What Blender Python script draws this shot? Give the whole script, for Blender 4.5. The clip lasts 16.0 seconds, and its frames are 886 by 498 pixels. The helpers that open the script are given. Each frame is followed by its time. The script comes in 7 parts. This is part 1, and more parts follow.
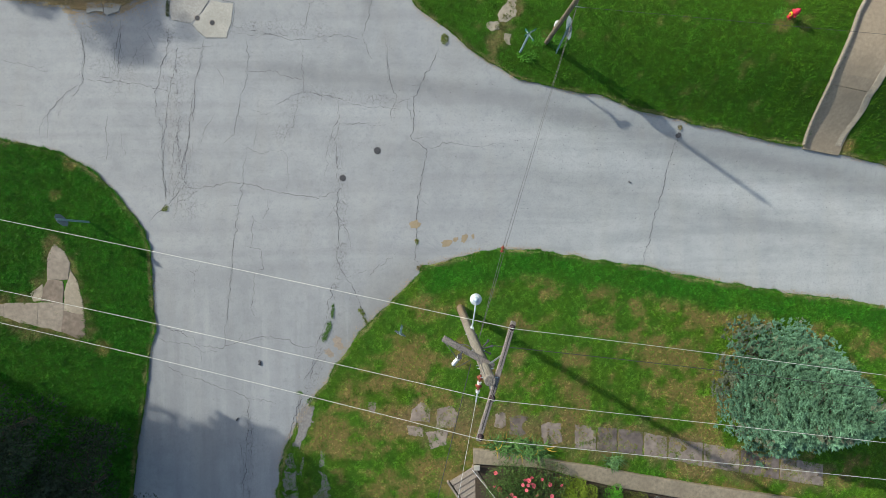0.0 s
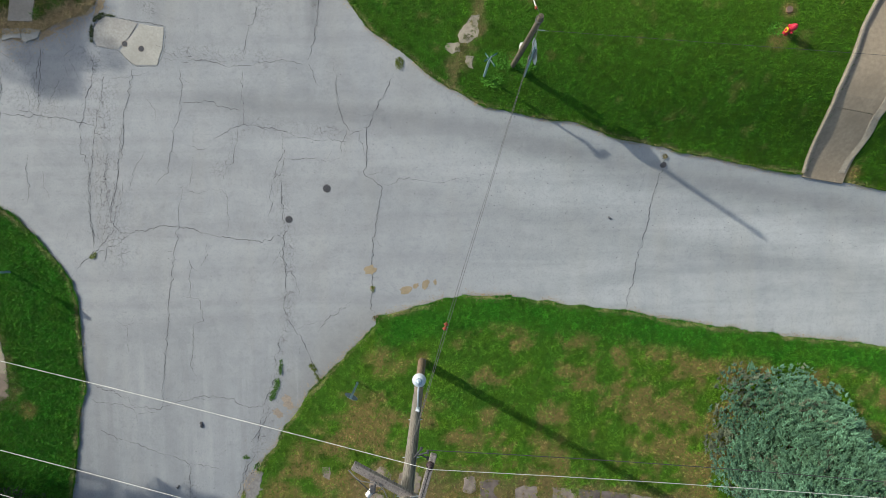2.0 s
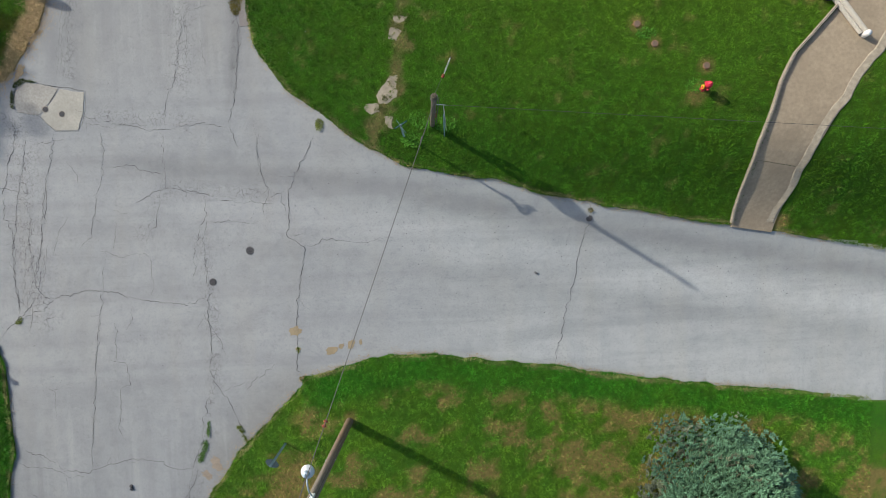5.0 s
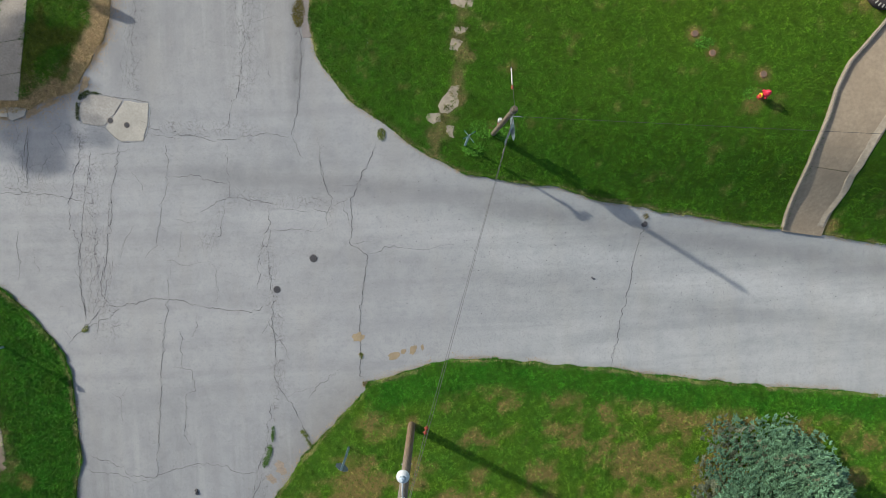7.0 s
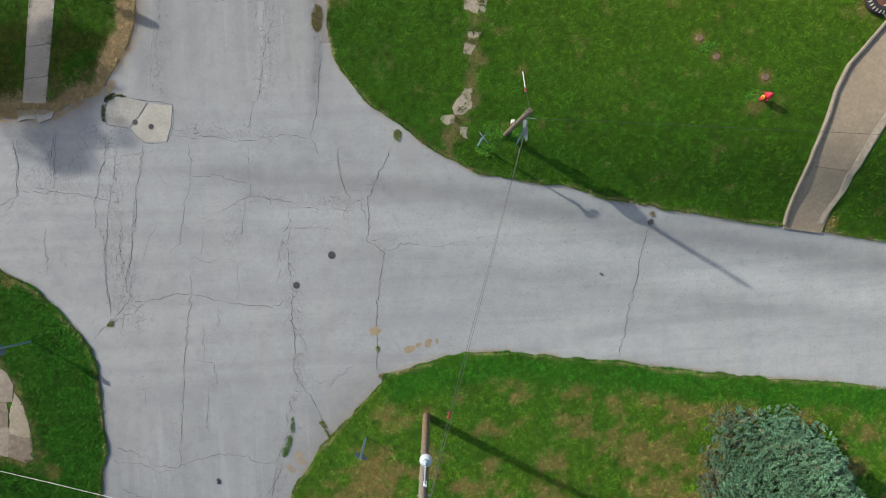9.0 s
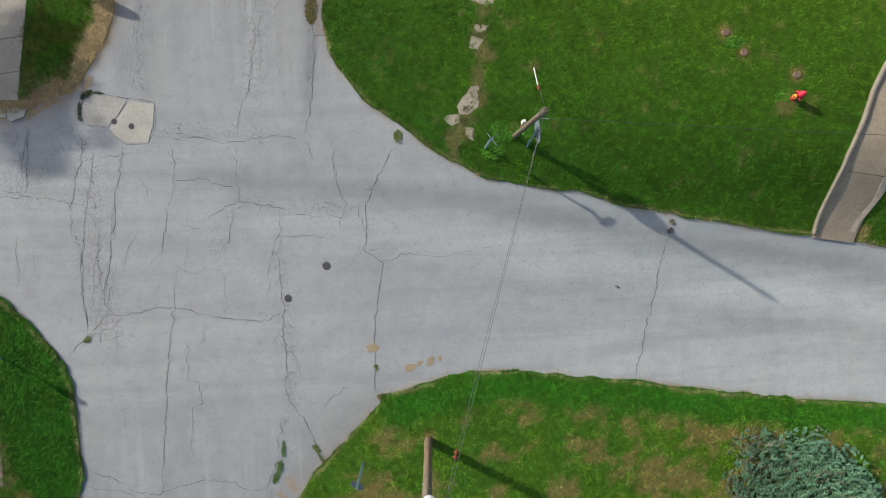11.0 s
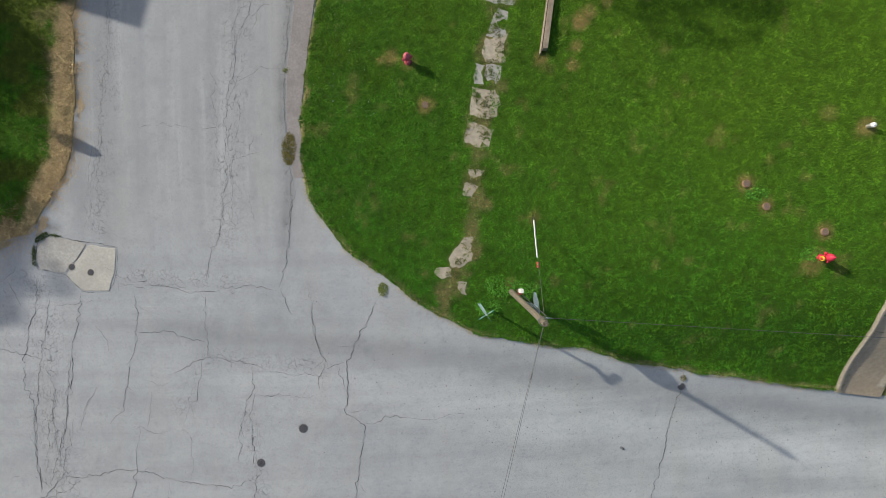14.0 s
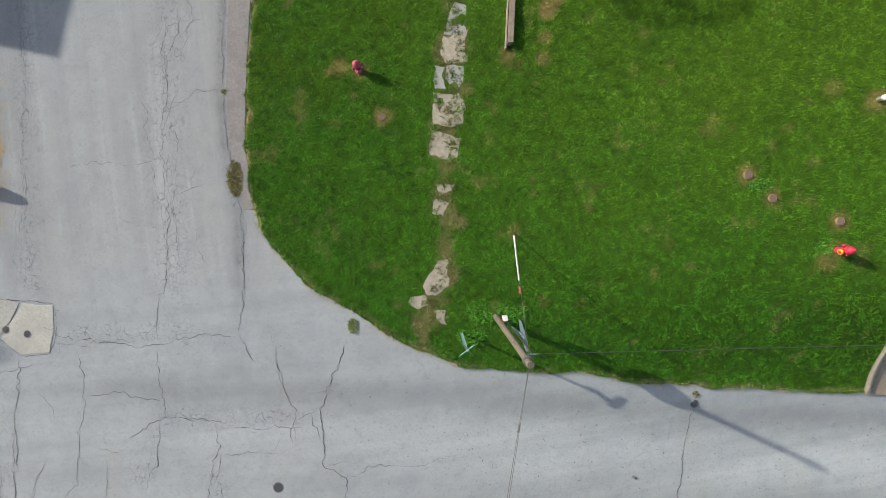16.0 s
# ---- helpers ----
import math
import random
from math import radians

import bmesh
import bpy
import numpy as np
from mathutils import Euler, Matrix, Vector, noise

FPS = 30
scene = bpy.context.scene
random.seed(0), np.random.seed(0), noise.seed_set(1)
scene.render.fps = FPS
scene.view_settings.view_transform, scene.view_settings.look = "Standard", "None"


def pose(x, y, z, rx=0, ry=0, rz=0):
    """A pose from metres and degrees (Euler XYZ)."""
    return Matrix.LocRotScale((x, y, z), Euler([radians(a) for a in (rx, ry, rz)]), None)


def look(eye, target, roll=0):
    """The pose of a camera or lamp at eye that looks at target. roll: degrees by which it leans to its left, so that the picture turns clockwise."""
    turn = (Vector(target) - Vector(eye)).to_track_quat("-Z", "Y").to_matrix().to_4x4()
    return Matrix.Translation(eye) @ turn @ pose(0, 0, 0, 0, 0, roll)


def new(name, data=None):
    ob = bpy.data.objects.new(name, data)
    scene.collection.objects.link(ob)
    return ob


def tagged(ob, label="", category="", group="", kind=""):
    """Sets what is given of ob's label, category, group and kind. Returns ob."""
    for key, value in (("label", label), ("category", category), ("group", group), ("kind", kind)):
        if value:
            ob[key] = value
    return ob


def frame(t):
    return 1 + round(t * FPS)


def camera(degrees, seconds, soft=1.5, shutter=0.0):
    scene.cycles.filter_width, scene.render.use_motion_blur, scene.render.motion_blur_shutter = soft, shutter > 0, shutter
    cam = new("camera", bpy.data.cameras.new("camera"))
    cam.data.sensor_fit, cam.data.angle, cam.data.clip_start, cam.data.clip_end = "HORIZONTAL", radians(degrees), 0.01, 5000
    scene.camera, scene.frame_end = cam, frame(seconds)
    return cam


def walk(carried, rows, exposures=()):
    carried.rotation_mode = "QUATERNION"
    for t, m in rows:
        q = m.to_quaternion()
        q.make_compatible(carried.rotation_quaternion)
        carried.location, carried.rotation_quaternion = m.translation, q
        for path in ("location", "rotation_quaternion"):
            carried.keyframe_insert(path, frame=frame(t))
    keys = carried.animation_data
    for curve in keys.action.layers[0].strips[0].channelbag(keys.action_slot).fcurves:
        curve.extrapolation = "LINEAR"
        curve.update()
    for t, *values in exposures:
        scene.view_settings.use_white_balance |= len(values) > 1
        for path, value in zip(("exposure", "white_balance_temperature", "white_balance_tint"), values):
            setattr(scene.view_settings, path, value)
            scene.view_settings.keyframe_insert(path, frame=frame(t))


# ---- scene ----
# ---------------------------------------------------------------- camera
cam = camera(84.0, 16.0, soft=0.6)
PATH = [
    (0.0, 0.002, -0.004, 19.899, 0.356, 0.011, 0.000),
    (0.5, 0.158, 0.411, 19.353, 0.294, 0.074, -0.189),
    (1.0, 0.502, 0.856, 18.835, 0.250, 0.205, -0.437),
    (1.5, 1.029, 1.334, 18.280, 0.180, 0.266, -0.610),
    (2.0, 1.579, 1.745, 17.891, 0.203, 0.261, -0.840),
    (2.5, 1.988, 1.957, 17.775, 0.173, 0.276, -1.032),
    (3.0, 2.561, 2.387, 17.818, 0.141, 0.421, -1.118),
    (3.5, 3.115, 2.889, 17.876, 0.172, 0.429, -1.376),
    (4.0, 3.593, 3.349, 17.880, 0.177, 0.384, -1.508),
    (4.2, 3.770, 3.468, 17.874, 0.195, 0.375, -1.600),
    (5.25, 4.420, 3.900, 17.850, 0.110, 0.330, -2.020),
    (6.3, 3.799, 4.172, 17.910, 0.025, 0.285, -2.330),
    (6.5, 3.378, 4.193, 17.945, 0.009, 0.299, -2.296),
    (7.0, 2.151, 4.177, 18.180, -0.007, 0.188, -2.305),
    (7.5, 1.379, 4.074, 18.387, 0.014, 0.048, -2.379),
    (8.0, 1.319, 3.999, 18.577, 0.031, 0.095, -2.353),
    (8.5, 1.501, 3.987, 18.750, 0.054, 0.157, -2.400),
    (9.0, 1.596, 4.054, 18.824, 0.079, 0.080, -2.388),
    (9.2, 1.622, 4.075, 18.850, 0.098, 0.058, -2.405),
    (10.25, 1.590, 4.150, 18.250, 0.100, 0.010, -2.310),
    (11.3, 1.405, 4.650, 17.150, 0.095, 0.000, -2.210),
    (11.5, 1.383, 4.850, 16.996, 0.073, 0.028, -2.195),
    (12.0, 1.303, 5.499, 16.681, 0.009, -0.010, -2.198),
    (12.5, 1.307, 6.349, 16.439, -0.015, -0.010, -2.053),
    (13.0, 1.423, 7.355, 16.247, -0.060, 0.018, -1.774),
    (13.5, 1.655, 8.461, 16.015, -0.068, 0.023, -1.677),
    (14.0, 1.985, 9.602, 15.893, -0.141, 0.086, -1.615),
    (14.5, 2.262, 10.299, 15.741, -0.144, 0.062, -1.254),
    (15.0, 2.437, 10.439, 15.405, -0.075, 0.025, -1.096),
    (15.5, 2.615, 10.371, 14.872, -0.061, 0.073, -3.744),
    (16.0, 2.800, 10.244, 14.286, -0.140, 0.051, -6.440),
]
walk(cam, [(t, pose(x, y, z, rx, ry, rz)) for t, x, y, z, rx, ry, rz in PATH],
     [(0.0, 0.09, 6340, 6.5), (1.0, 0.04, 6340, 6.5), (2.0, -0.02, 6370, 7), (4.0, -0.03, 6450, 9), (6.5, -0.03, 6500, 10), (13.5, -0.02, 6500, 10), (15.0, 0.08, 6500, 10), (16.0, 0.15, 6480, 9)])

# ---------------------------------------------------------------- light
SUN_FROM = Vector((-0.856, 0.517, 0.0)).normalized()
SUN_EL = radians(28.0)
world = bpy.data.worlds.new("sky")
scene.world = world
world.use_nodes = True
wn = world.node_tree
sky = wn.nodes.new("ShaderNodeTexSky")
sky.sky_type = "NISHITA"
sky.sun_disc = False
sky.sun_elevation = SUN_EL
sky.sun_rotation = math.atan2(SUN_FROM.x, SUN_FROM.y)
sky.air_density, sky.dust_density, sky.ozone_density = 1.0, 2.5, 1.0
wn.links.new(sky.outputs[0], wn.nodes["Background"].inputs[0])
wn.nodes["Background"].inputs[1].default_value = 0.15
sun = new("sun", bpy.data.lights.new("sun", "SUN"))
sun.data.energy, sun.data.angle, sun.data.color = 4.2, radians(0.95), (1.0, 0.945, 0.85)
sun.matrix_world = look(SUN_FROM * 60 * math.cos(SUN_EL) + Vector((0, 0, 60 * math.sin(SUN_EL))), (0, 0, 0))
scene.view_settings.exposure = 0.0


# ---------------------------------------------------------------- small tools
rng = np.random.default_rng(7)
_TABLE = rng.random((256, 256))


def vnoise(x, y, scale, seed=0):
    """Smooth value noise in 0..1 at a grain of `scale` metres."""
    x, y = np.asarray(x, float) / scale + 17.3 * seed + 1000, np.asarray(y, float) / scale + 9.1 * seed + 1000
    ix, iy = np.floor(x).astype(int), np.floor(y).astype(int)
    u, v = x - ix, y - iy
    u, v = u * u * (3 - 2 * u), v * v * (3 - 2 * v)
    g = lambda a, b: _TABLE[a % 256, b % 256]
    return (g(ix, iy) * (1 - u) + g(ix + 1, iy) * u) * (1 - v) + (g(ix, iy + 1) * (1 - u) + g(ix + 1, iy + 1) * u) * v


def fnoise(x, y, scale, seed=0):
    return (vnoise(x, y, scale, seed) + 0.5 * vnoise(x, y, scale / 2.1, seed + 1) + 0.25 * vnoise(x, y, scale / 4.3, seed + 2)) / 1.75


def terrain(x, y):
    """Height of the ground: the streets fall to the east and south, the corner lawn stands on a bank."""
    x, y = 22 * np.tanh(np.asarray(x, float) / 22), 4 + 18 * np.tanh((np.asarray(y, float) - 4) / 18)
    xe = 2 * np.log1p(np.exp((x - 2) / 2))
    bank = 1 / (1 + np.exp(-1.3 * (y - (8.3 - 0.17 * x))))
    return 0.3208 + 0.053 * y - 0.00256 * y * y + 0.0337 * x - 0.1767 * xe + bank * (0.1762 * xe + 0.1353)


def tz(x, y):
    return float(terrain(x, y))


def link(name, me, parent=None, label=""):
    ob = new(name, me)
    ob.parent = parent
    if label:
        ob["label"] = label
    return ob


def mesh_of(name, bm, material, smooth=False):
    me = bpy.data.meshes.new(name)
    bm.normal_update()
    bm.to_mesh(me)
    bm.free()
    me.materials.append(material)
    if smooth:
        for p in me.polygons:
            p.use_smooth = True
    return me


def part(name, bm, material, parent=None, label="", smooth=False):
    """A bmesh as one mesh object under a thing or a part."""
    return link(name, mesh_of(name, bm, material, smooth), parent, label)


def thing(name, x, y, z, label, category, group="", rz=0.0):
    """An Empty at the base of a thing."""
    ob = new(name)
    ob.empty_display_size = 0.1
    ob.matrix_basis = pose(x, y, z, 0, 0, rz)
    return tagged(ob, label, category, group)


def tri_mesh(name, verts, tris, material, colors=None, smooth=False):
    """A mesh of many triangles from arrays, with a colour a vertex."""
    me = bpy.data.meshes.new(name)
    verts, tris = np.asarray(verts, np.float32), np.asarray(tris, np.int32)
    me.vertices.add(len(verts))
    me.vertices.foreach_set("co", verts.ravel())
    me.loops.add(tris.size)
    me.loops.foreach_set("vertex_index", tris.ravel())
    me.polygons.add(len(tris))
    me.polygons.foreach_set("loop_start", np.arange(0, tris.size, tris.shape[1], dtype=np.int32))
    me.polygons.foreach_set("loop_total", np.full(len(tris), tris.shape[1], np.int32))
    if smooth:
        me.polygons.foreach_set("use_smooth", np.ones(len(tris), bool))
    if colors is not None:
        a = me.color_attributes.new("tint", "FLOAT_COLOR", "POINT")
        a.data.foreach_set("color", np.concatenate([colors, np.ones((len(colors), 1))], 1).astype(np.float32).ravel())
    me.materials.append(material)
    me.update(calc_edges=True)
    me.validate()
    return me


def box(bm, x0, x1, y0, y1, z0, z1, bevel=0.0):
    r = bmesh.ops.create_cube(bm, size=1.0, matrix=Matrix.Translation(((x0 + x1) / 2, (y0 + y1) / 2, (z0 + z1) / 2)) @ Matrix.Diagonal((x1 - x0, y1 - y0, z1 - z0, 1)))
    if bevel:
        es = {e for v in r["verts"] for e in v.link_edges}
        bmesh.ops.bevel(bm, geom=list(es), offset=bevel, segments=2, profile=0.7, affect="EDGES")
    return r["verts"]


def tube(bm, a, b, r0, r1=None, n=12, cap=True):
    """A straight tapered rod from a to b."""
    a, b = Vector(a), Vector(b)
    r1 = r0 if r1 is None else r1
    d = b - a
    m = Matrix.Translation((a + b) / 2) @ d.to_track_quat("Z", "Y").to_matrix().to_4x4()
    return bmesh.ops.create_cone(bm, cap_ends=cap, segments=n, radius1=r0, radius2=r1, depth=d.length, matrix=m)["verts"]


def lathe(bm, rings, n=24, at=(0, 0, 0), axis="Z"):
    """A turned body from (radius, height) rings."""
    turn = {"Z": Matrix(), "X": Matrix.Rotation(radians(90), 4, "Y"), "Y": Matrix.Rotation(radians(-90), 4, "X")}[axis]
    m = Matrix.Translation(at) @ turn
    loops = []
    for r, z in rings:
        loops.append([bm.verts.new(m @ Vector((r * math.cos(2 * math.pi * k / n), r * math.sin(2 * math.pi * k / n), z))) for k in range(n)])
    for p, q in zip(loops, loops[1:]):
        for k in range(n):
            bm.faces.new((p[k], p[(k + 1) % n], q[(k + 1) % n], q[k]))
    if rings[0][0] > 1e-4:
        bm.faces.new(loops[0][::-1])
    if rings[-1][0] > 1e-4:
        bm.faces.new(loops[-1])


def sweep(bm, pts, r, n=6):
    """A round wire or pipe along points."""
    pts = [Vector(p) for p in pts]
    rings = []
    for i, p in enumerate(pts):
        d = (pts[min(i + 1, len(pts) - 1)] - pts[max(i - 1, 0)]).normalized()
        s = d.orthogonal().normalized() if abs(d.z) > 0.98 else d.cross(Vector((0, 0, 1))).normalized()
        u = s.cross(d)
        rings.append([bm.verts.new(p + r * (math.cos(2 * math.pi * k / n) * s + math.sin(2 * math.pi * k / n) * u)) for k in range(n)])
    for p, q in zip(rings, rings[1:]):
        for k in range(n):
            bm.faces.new((p[k], p[(k + 1) % n], q[(k + 1) % n], q[k]))
    bm.faces.new(rings[0][::-1])
    bm.faces.new(rings[-1])


def dense(pts, step=0.3, wiggle=0.0, seed=1, grain=0.9):
    """A polyline resampled, with small natural wanderings across it."""
    out = []
    for (x0, y0), (x1, y1) in zip(pts, pts[1:]):
        n = max(1, int(math.hypot(x1 - x0, y1 - y0) / step))
        for k in range(n):
            out.append((x0 + (x1 - x0) * k / n, y0 + (y1 - y0) * k / n))
    out.append(pts[-1])
    o = np.array(out, float)
    if wiggle:
        o[:, 0] += wiggle * 2 * (fnoise(o[:, 0], o[:, 1], grain, seed) - 0.5)
        o[:, 1] += wiggle * 2 * (fnoise(o[:, 0], o[:, 1], grain, seed + 5) - 0.5)
    return o


def inside(px, py, poly):
    poly = np.asarray(poly)
    res = np.zeros(np.shape(px), bool)
    for (x0, y0), (x1, y1) in zip(poly, np.roll(poly, -1, 0)):
        if y0 == y1:
            continue
        c = ((y0 > py) != (y1 > py)) & (px < (x1 - x0) * (py - y0) / (y1 - y0) + x0)
        res ^= c
    return res


def nearest(px, py, line):
    """Distance to a polyline, and the nearest point on it."""
    best, bx, by = np.full(np.shape(px), 1e9), np.array(px, float), np.array(py, float)
    for (x0, y0), (x1, y1) in zip(line, line[1:]):
        dx, dy = x1 - x0, y1 - y0
        l2 = dx * dx + dy * dy + 1e-12
        k = np.clip(((px - x0) * dx + (py - y0) * dy) / l2, 0, 1)
        qx, qy = x0 + k * dx, y0 + k * dy
        d = np.hypot(px - qx, py - qy)
        m = d < best
        best, bx, by = np.where(m, d, best), np.where(m, qx, bx), np.where(m, qy, by)
    return best, bx, by


# ---------------------------------------------------------------- materials
def material(name, color=(0.5, 0.5, 0.5), rough=0.8, metal=0.0):
    m = bpy.data.materials.new(name)
    m.use_nodes = True
    b = m.node_tree.nodes["Principled BSDF"]
    b.inputs["Base Color"].default_value = (*color, 1)
    b.inputs["Roughness"].default_value = rough
    b.inputs["Metallic"].default_value = metal
    b.inputs["Specular IOR Level"].default_value = 0.3
    return m


class Nodes:
    """Short ways to wire up a material."""

    def __init__(self, m, space="Object"):
        self.m, self.t = m, m.node_tree
        self.b = self.t.nodes["Principled BSDF"]
        self.geo = self.t.nodes.new("ShaderNodeNewGeometry")
        self.co = self.geo.outputs["Position"] if space == "World" else self.t.nodes.new("ShaderNodeTexCoord").outputs["Object"]

    def link(self, a, b):
        self.t.links.new(a, b)

    def noise(self, scale, detail=4.0, rough=0.55, stretch=None, dist=0.0):
        n = self.t.nodes.new("ShaderNodeTexNoise")
        n.inputs["Scale"].default_value, n.inputs["Detail"].default_value, n.inputs["Roughness"].default_value, n.inputs["Distortion"].default_value = scale, detail, rough, dist
        co = self.co
        if stretch:
            mp = self.t.nodes.new("ShaderNodeMapping")
            mp.inputs["Scale"].default_value = stretch[:3]
            if len(stretch) > 3:
                mp.inputs["Rotation"].default_value = (0, 0, radians(stretch[3]))
            self.link(co, mp.inputs[0])
            co = mp.outputs[0]
        self.link(co, n.inputs["Vector"])
        return n.outputs["Fac"]

    def voronoi(self, scale, feature="F1", random=1.0):
        n = self.t.nodes.new("ShaderNodeTexVoronoi")
        n.feature = feature
        n.inputs["Scale"].default_value = scale
        n.inputs["Randomness"].default_value = random
        self.link(self.co, n.inputs["Vector"])
        return n

    def ramp(self, fac, stops):
        n = self.t.nodes.new("ShaderNodeValToRGB")
        e = n.color_ramp.elements
        while len(e) < len(stops):
            e.new(0.5)
        for el, (p, c) in zip(e, stops):
            el.position = p
            el.color = (c, c, c, 1) if isinstance(c, (int, float)) else (*c, 1)
        self.link(fac, n.inputs[0])
        return n.outputs[0]

    def mix(self, fac, a, b, mode="MIX"):
        n = self.t.nodes.new("ShaderNodeMix")
        n.data_type, n.blend_type = "RGBA", mode
        for v, s in ((fac, n.inputs[0]), (a, n.inputs[6]), (b, n.inputs[7])):
            if isinstance(v, (int, float)):
                s.default_value = v
            elif isinstance(v, tuple):
                s.default_value = (*v, 1)
            else:
                self.link(v, s)
        return n.outputs[2]

    def math(self, op, a, b=0.0, clamp=False):
        n = self.t.nodes.new("ShaderNodeMath")
        n.operation, n.use_clamp = op, clamp
        for v, s in ((a, n.inputs[0]), (b, n.inputs[1])):
            if isinstance(v, (int, float)):
                s.default_value = v
            else:
                self.link(v, s)
        return n.outputs[0]

    def attr(self, name):
        n = self.t.nodes.new("ShaderNodeAttribute")
        n.attribute_name = name
        return n.outputs["Color"]

    def random(self):
        return self.t.nodes.new("ShaderNodeObjectInfo").outputs["Random"]

    def color(self, c):
        self.link(c, self.b.inputs["Base Color"])

    def rough(self, c):
        self.link(c, self.b.inputs["Roughness"])

    def bump(self, h, strength=0.3, distance=0.01):
        n = self.t.nodes.new("ShaderNodeBump")
        n.inputs["Strength"].default_value, n.inputs["Distance"].default_value = strength, distance
        self.link(h, n.inputs["Height"])
        self.link(n.outputs[0], self.b.inputs["Normal"])


def simple(name, color, rough=0.7, metal=0.0, grain=20.0, vary=0.25, bump=0.2):
    """A surface of one colour with grain and blotches at two scales."""
    m = material(name, color, rough, metal)
    n = Nodes(m)
    c1, c2 = tuple(v * (1 - vary) for v in color), tuple(min(1, v * (1 + vary)) for v in color)
    col = n.mix(n.ramp(n.noise(grain, 5), [(0.3, 0.0), (0.7, 1.0)]), c1, c2)
    col = n.mix(n.ramp(n.noise(grain * 0.13, 3), [(0.42, 0.0), (0.68, 0.6)]), col, tuple(v * 0.75 for v in color))
    n.color(col)
    n.rough(n.ramp(n.noise(grain * 0.5), [(0.2, max(0, rough - 0.12)), (0.8, min(1, rough + 0.12))]))
    if bump:
        n.bump(n.noise(grain * 2, 4), bump, 0.004)
    return m


def asphalt_material():
    """Sun-bleached chip asphalt; "tint" holds how far traffic has polished it."""
    m = material("worn_asphalt", (0.36, 0.36, 0.37), 0.9)
    n = Nodes(m, "World")
    base = n.mix(n.ramp(n.noise(0.22, 4, 0.6), [(0.3, 0.0), (0.7, 1.0)]), (0.290, 0.306, 0.312), (0.350, 0.366, 0.369))
    streak = n.noise(0.9, 4, 0.6, (0.08, 1.6, 1.0, 9.0))
    across = n.attr("crosswise")
    base = n.mix(n.math("MULTIPLY", n.ramp(streak, [(0.40, 0.0), (0.75, 0.6)]), across), base, (0.43, 0.444, 0.440))
    base = n.mix(n.ramp(n.noise(1.3, 5, 0.65), [(0.35, 0.0), (0.65, 0.45)]), base, (0.425, 0.438, 0.432))
    base = n.mix(n.ramp(n.noise(3.0, 6, 0.75), [(0.28, 0.5), (0.5, 0.0)]), base, (0.25, 0.264, 0.272))
    base = n.mix(n.ramp(n.noise(0.5, 4, 0.6, (1.7, 0.22, 1.0)), [(0.5, 0.0), (0.72, 0.32)]), base, (0.36, 0.352, 0.315))
    base = n.mix(1.0, base, n.attr("tint"), "MULTIPLY")
    dark_streak = n.noise(1.4, 4, 0.55, (0.045, 1.3, 1.0, 9.0))
    base = n.mix(n.math("MULTIPLY", n.ramp(dark_streak, [(0.36, 0.26), (0.52, 0.0)]), across), base, (0.25, 0.258, 0.262))
    along = n.math("SUBTRACT", 1.0, across)
    length_streak = n.noise(1.5, 5, 0.6, (1.5, 0.07, 1.0, 4.0))
    base = n.mix(n.math("MULTIPLY", n.ramp(length_streak, [(0.34, 0.45), (0.5, 0.0)]), along), base, (0.25, 0.256, 0.258))
    base = n.mix(n.math("MULTIPLY", n.ramp(length_streak, [(0.55, 0.0), (0.72, 0.45)]), along), base, (0.43, 0.44, 0.43))
    grit = n.noise(55.0, 2, 0.5)
    base = n.mix(n.ramp(grit, [(0.36, 0.24), (0.5, 0.0)]), base, (0.17, 0.17, 0.18))
    base = n.mix(n.ramp(grit, [(0.58, 0.0), (0.75, 0.22)]), base, (0.62, 0.62, 0.61))
    crumbs = n.noise(14.0, 3, 0.6)
    base = n.mix(n.ramp(crumbs, [(0.3, 0.38), (0.45, 0.0)]), base, (0.20, 0.21, 0.215))
    fleck = n.voronoi(5.0)
    base = n.mix(n.ramp(fleck.outputs["Distance"], [(0.02, 0.16), (0.06, 0.0)]), base, (0.11, 0.11, 0.115))
    # fine crazing where the surface has broken up
    cell = n.t.nodes.new("ShaderNodeTexVoronoi")
    cell.feature = "DISTANCE_TO_EDGE"
    cell.inputs["Scale"].default_value = 7.5
    warp = n.t.nodes.new("ShaderNodeTexNoise")
    warp.inputs["Scale"].default_value = 3.0
    warp.inputs["Detail"].default_value = 5.0
    n.link(n.co, warp.inputs["Vector"])
    add = n.t.nodes.new("ShaderNodeVectorMath")
    add.operation = "MULTIPLY_ADD"
    n.link(warp.outputs["Color"], add.inputs[0])
    add.inputs[1].default_value = (0.5, 0.5, 0.0)
    n.link(n.co, add.inputs[2])
    n.link(add.outputs[0], cell.inputs["Vector"])
    craze = n.ramp(cell.outputs["Distance"], [(0.012, 0.72), (0.05, 0.0)])
    gaps = n.ramp(n.noise(2.2, 3), [(0.36, 0.0), (0.52, 1.0)])
    base = n.mix(n.math("MULTIPLY", n.math("MULTIPLY", craze, gaps), n.attr("crazing")), base, (0.11, 0.108, 0.108))
    n.color(base)
    n.bump(n.math("ADD", grit, n.noise(25.0, 3)), 0.4, 0.006)
    return m


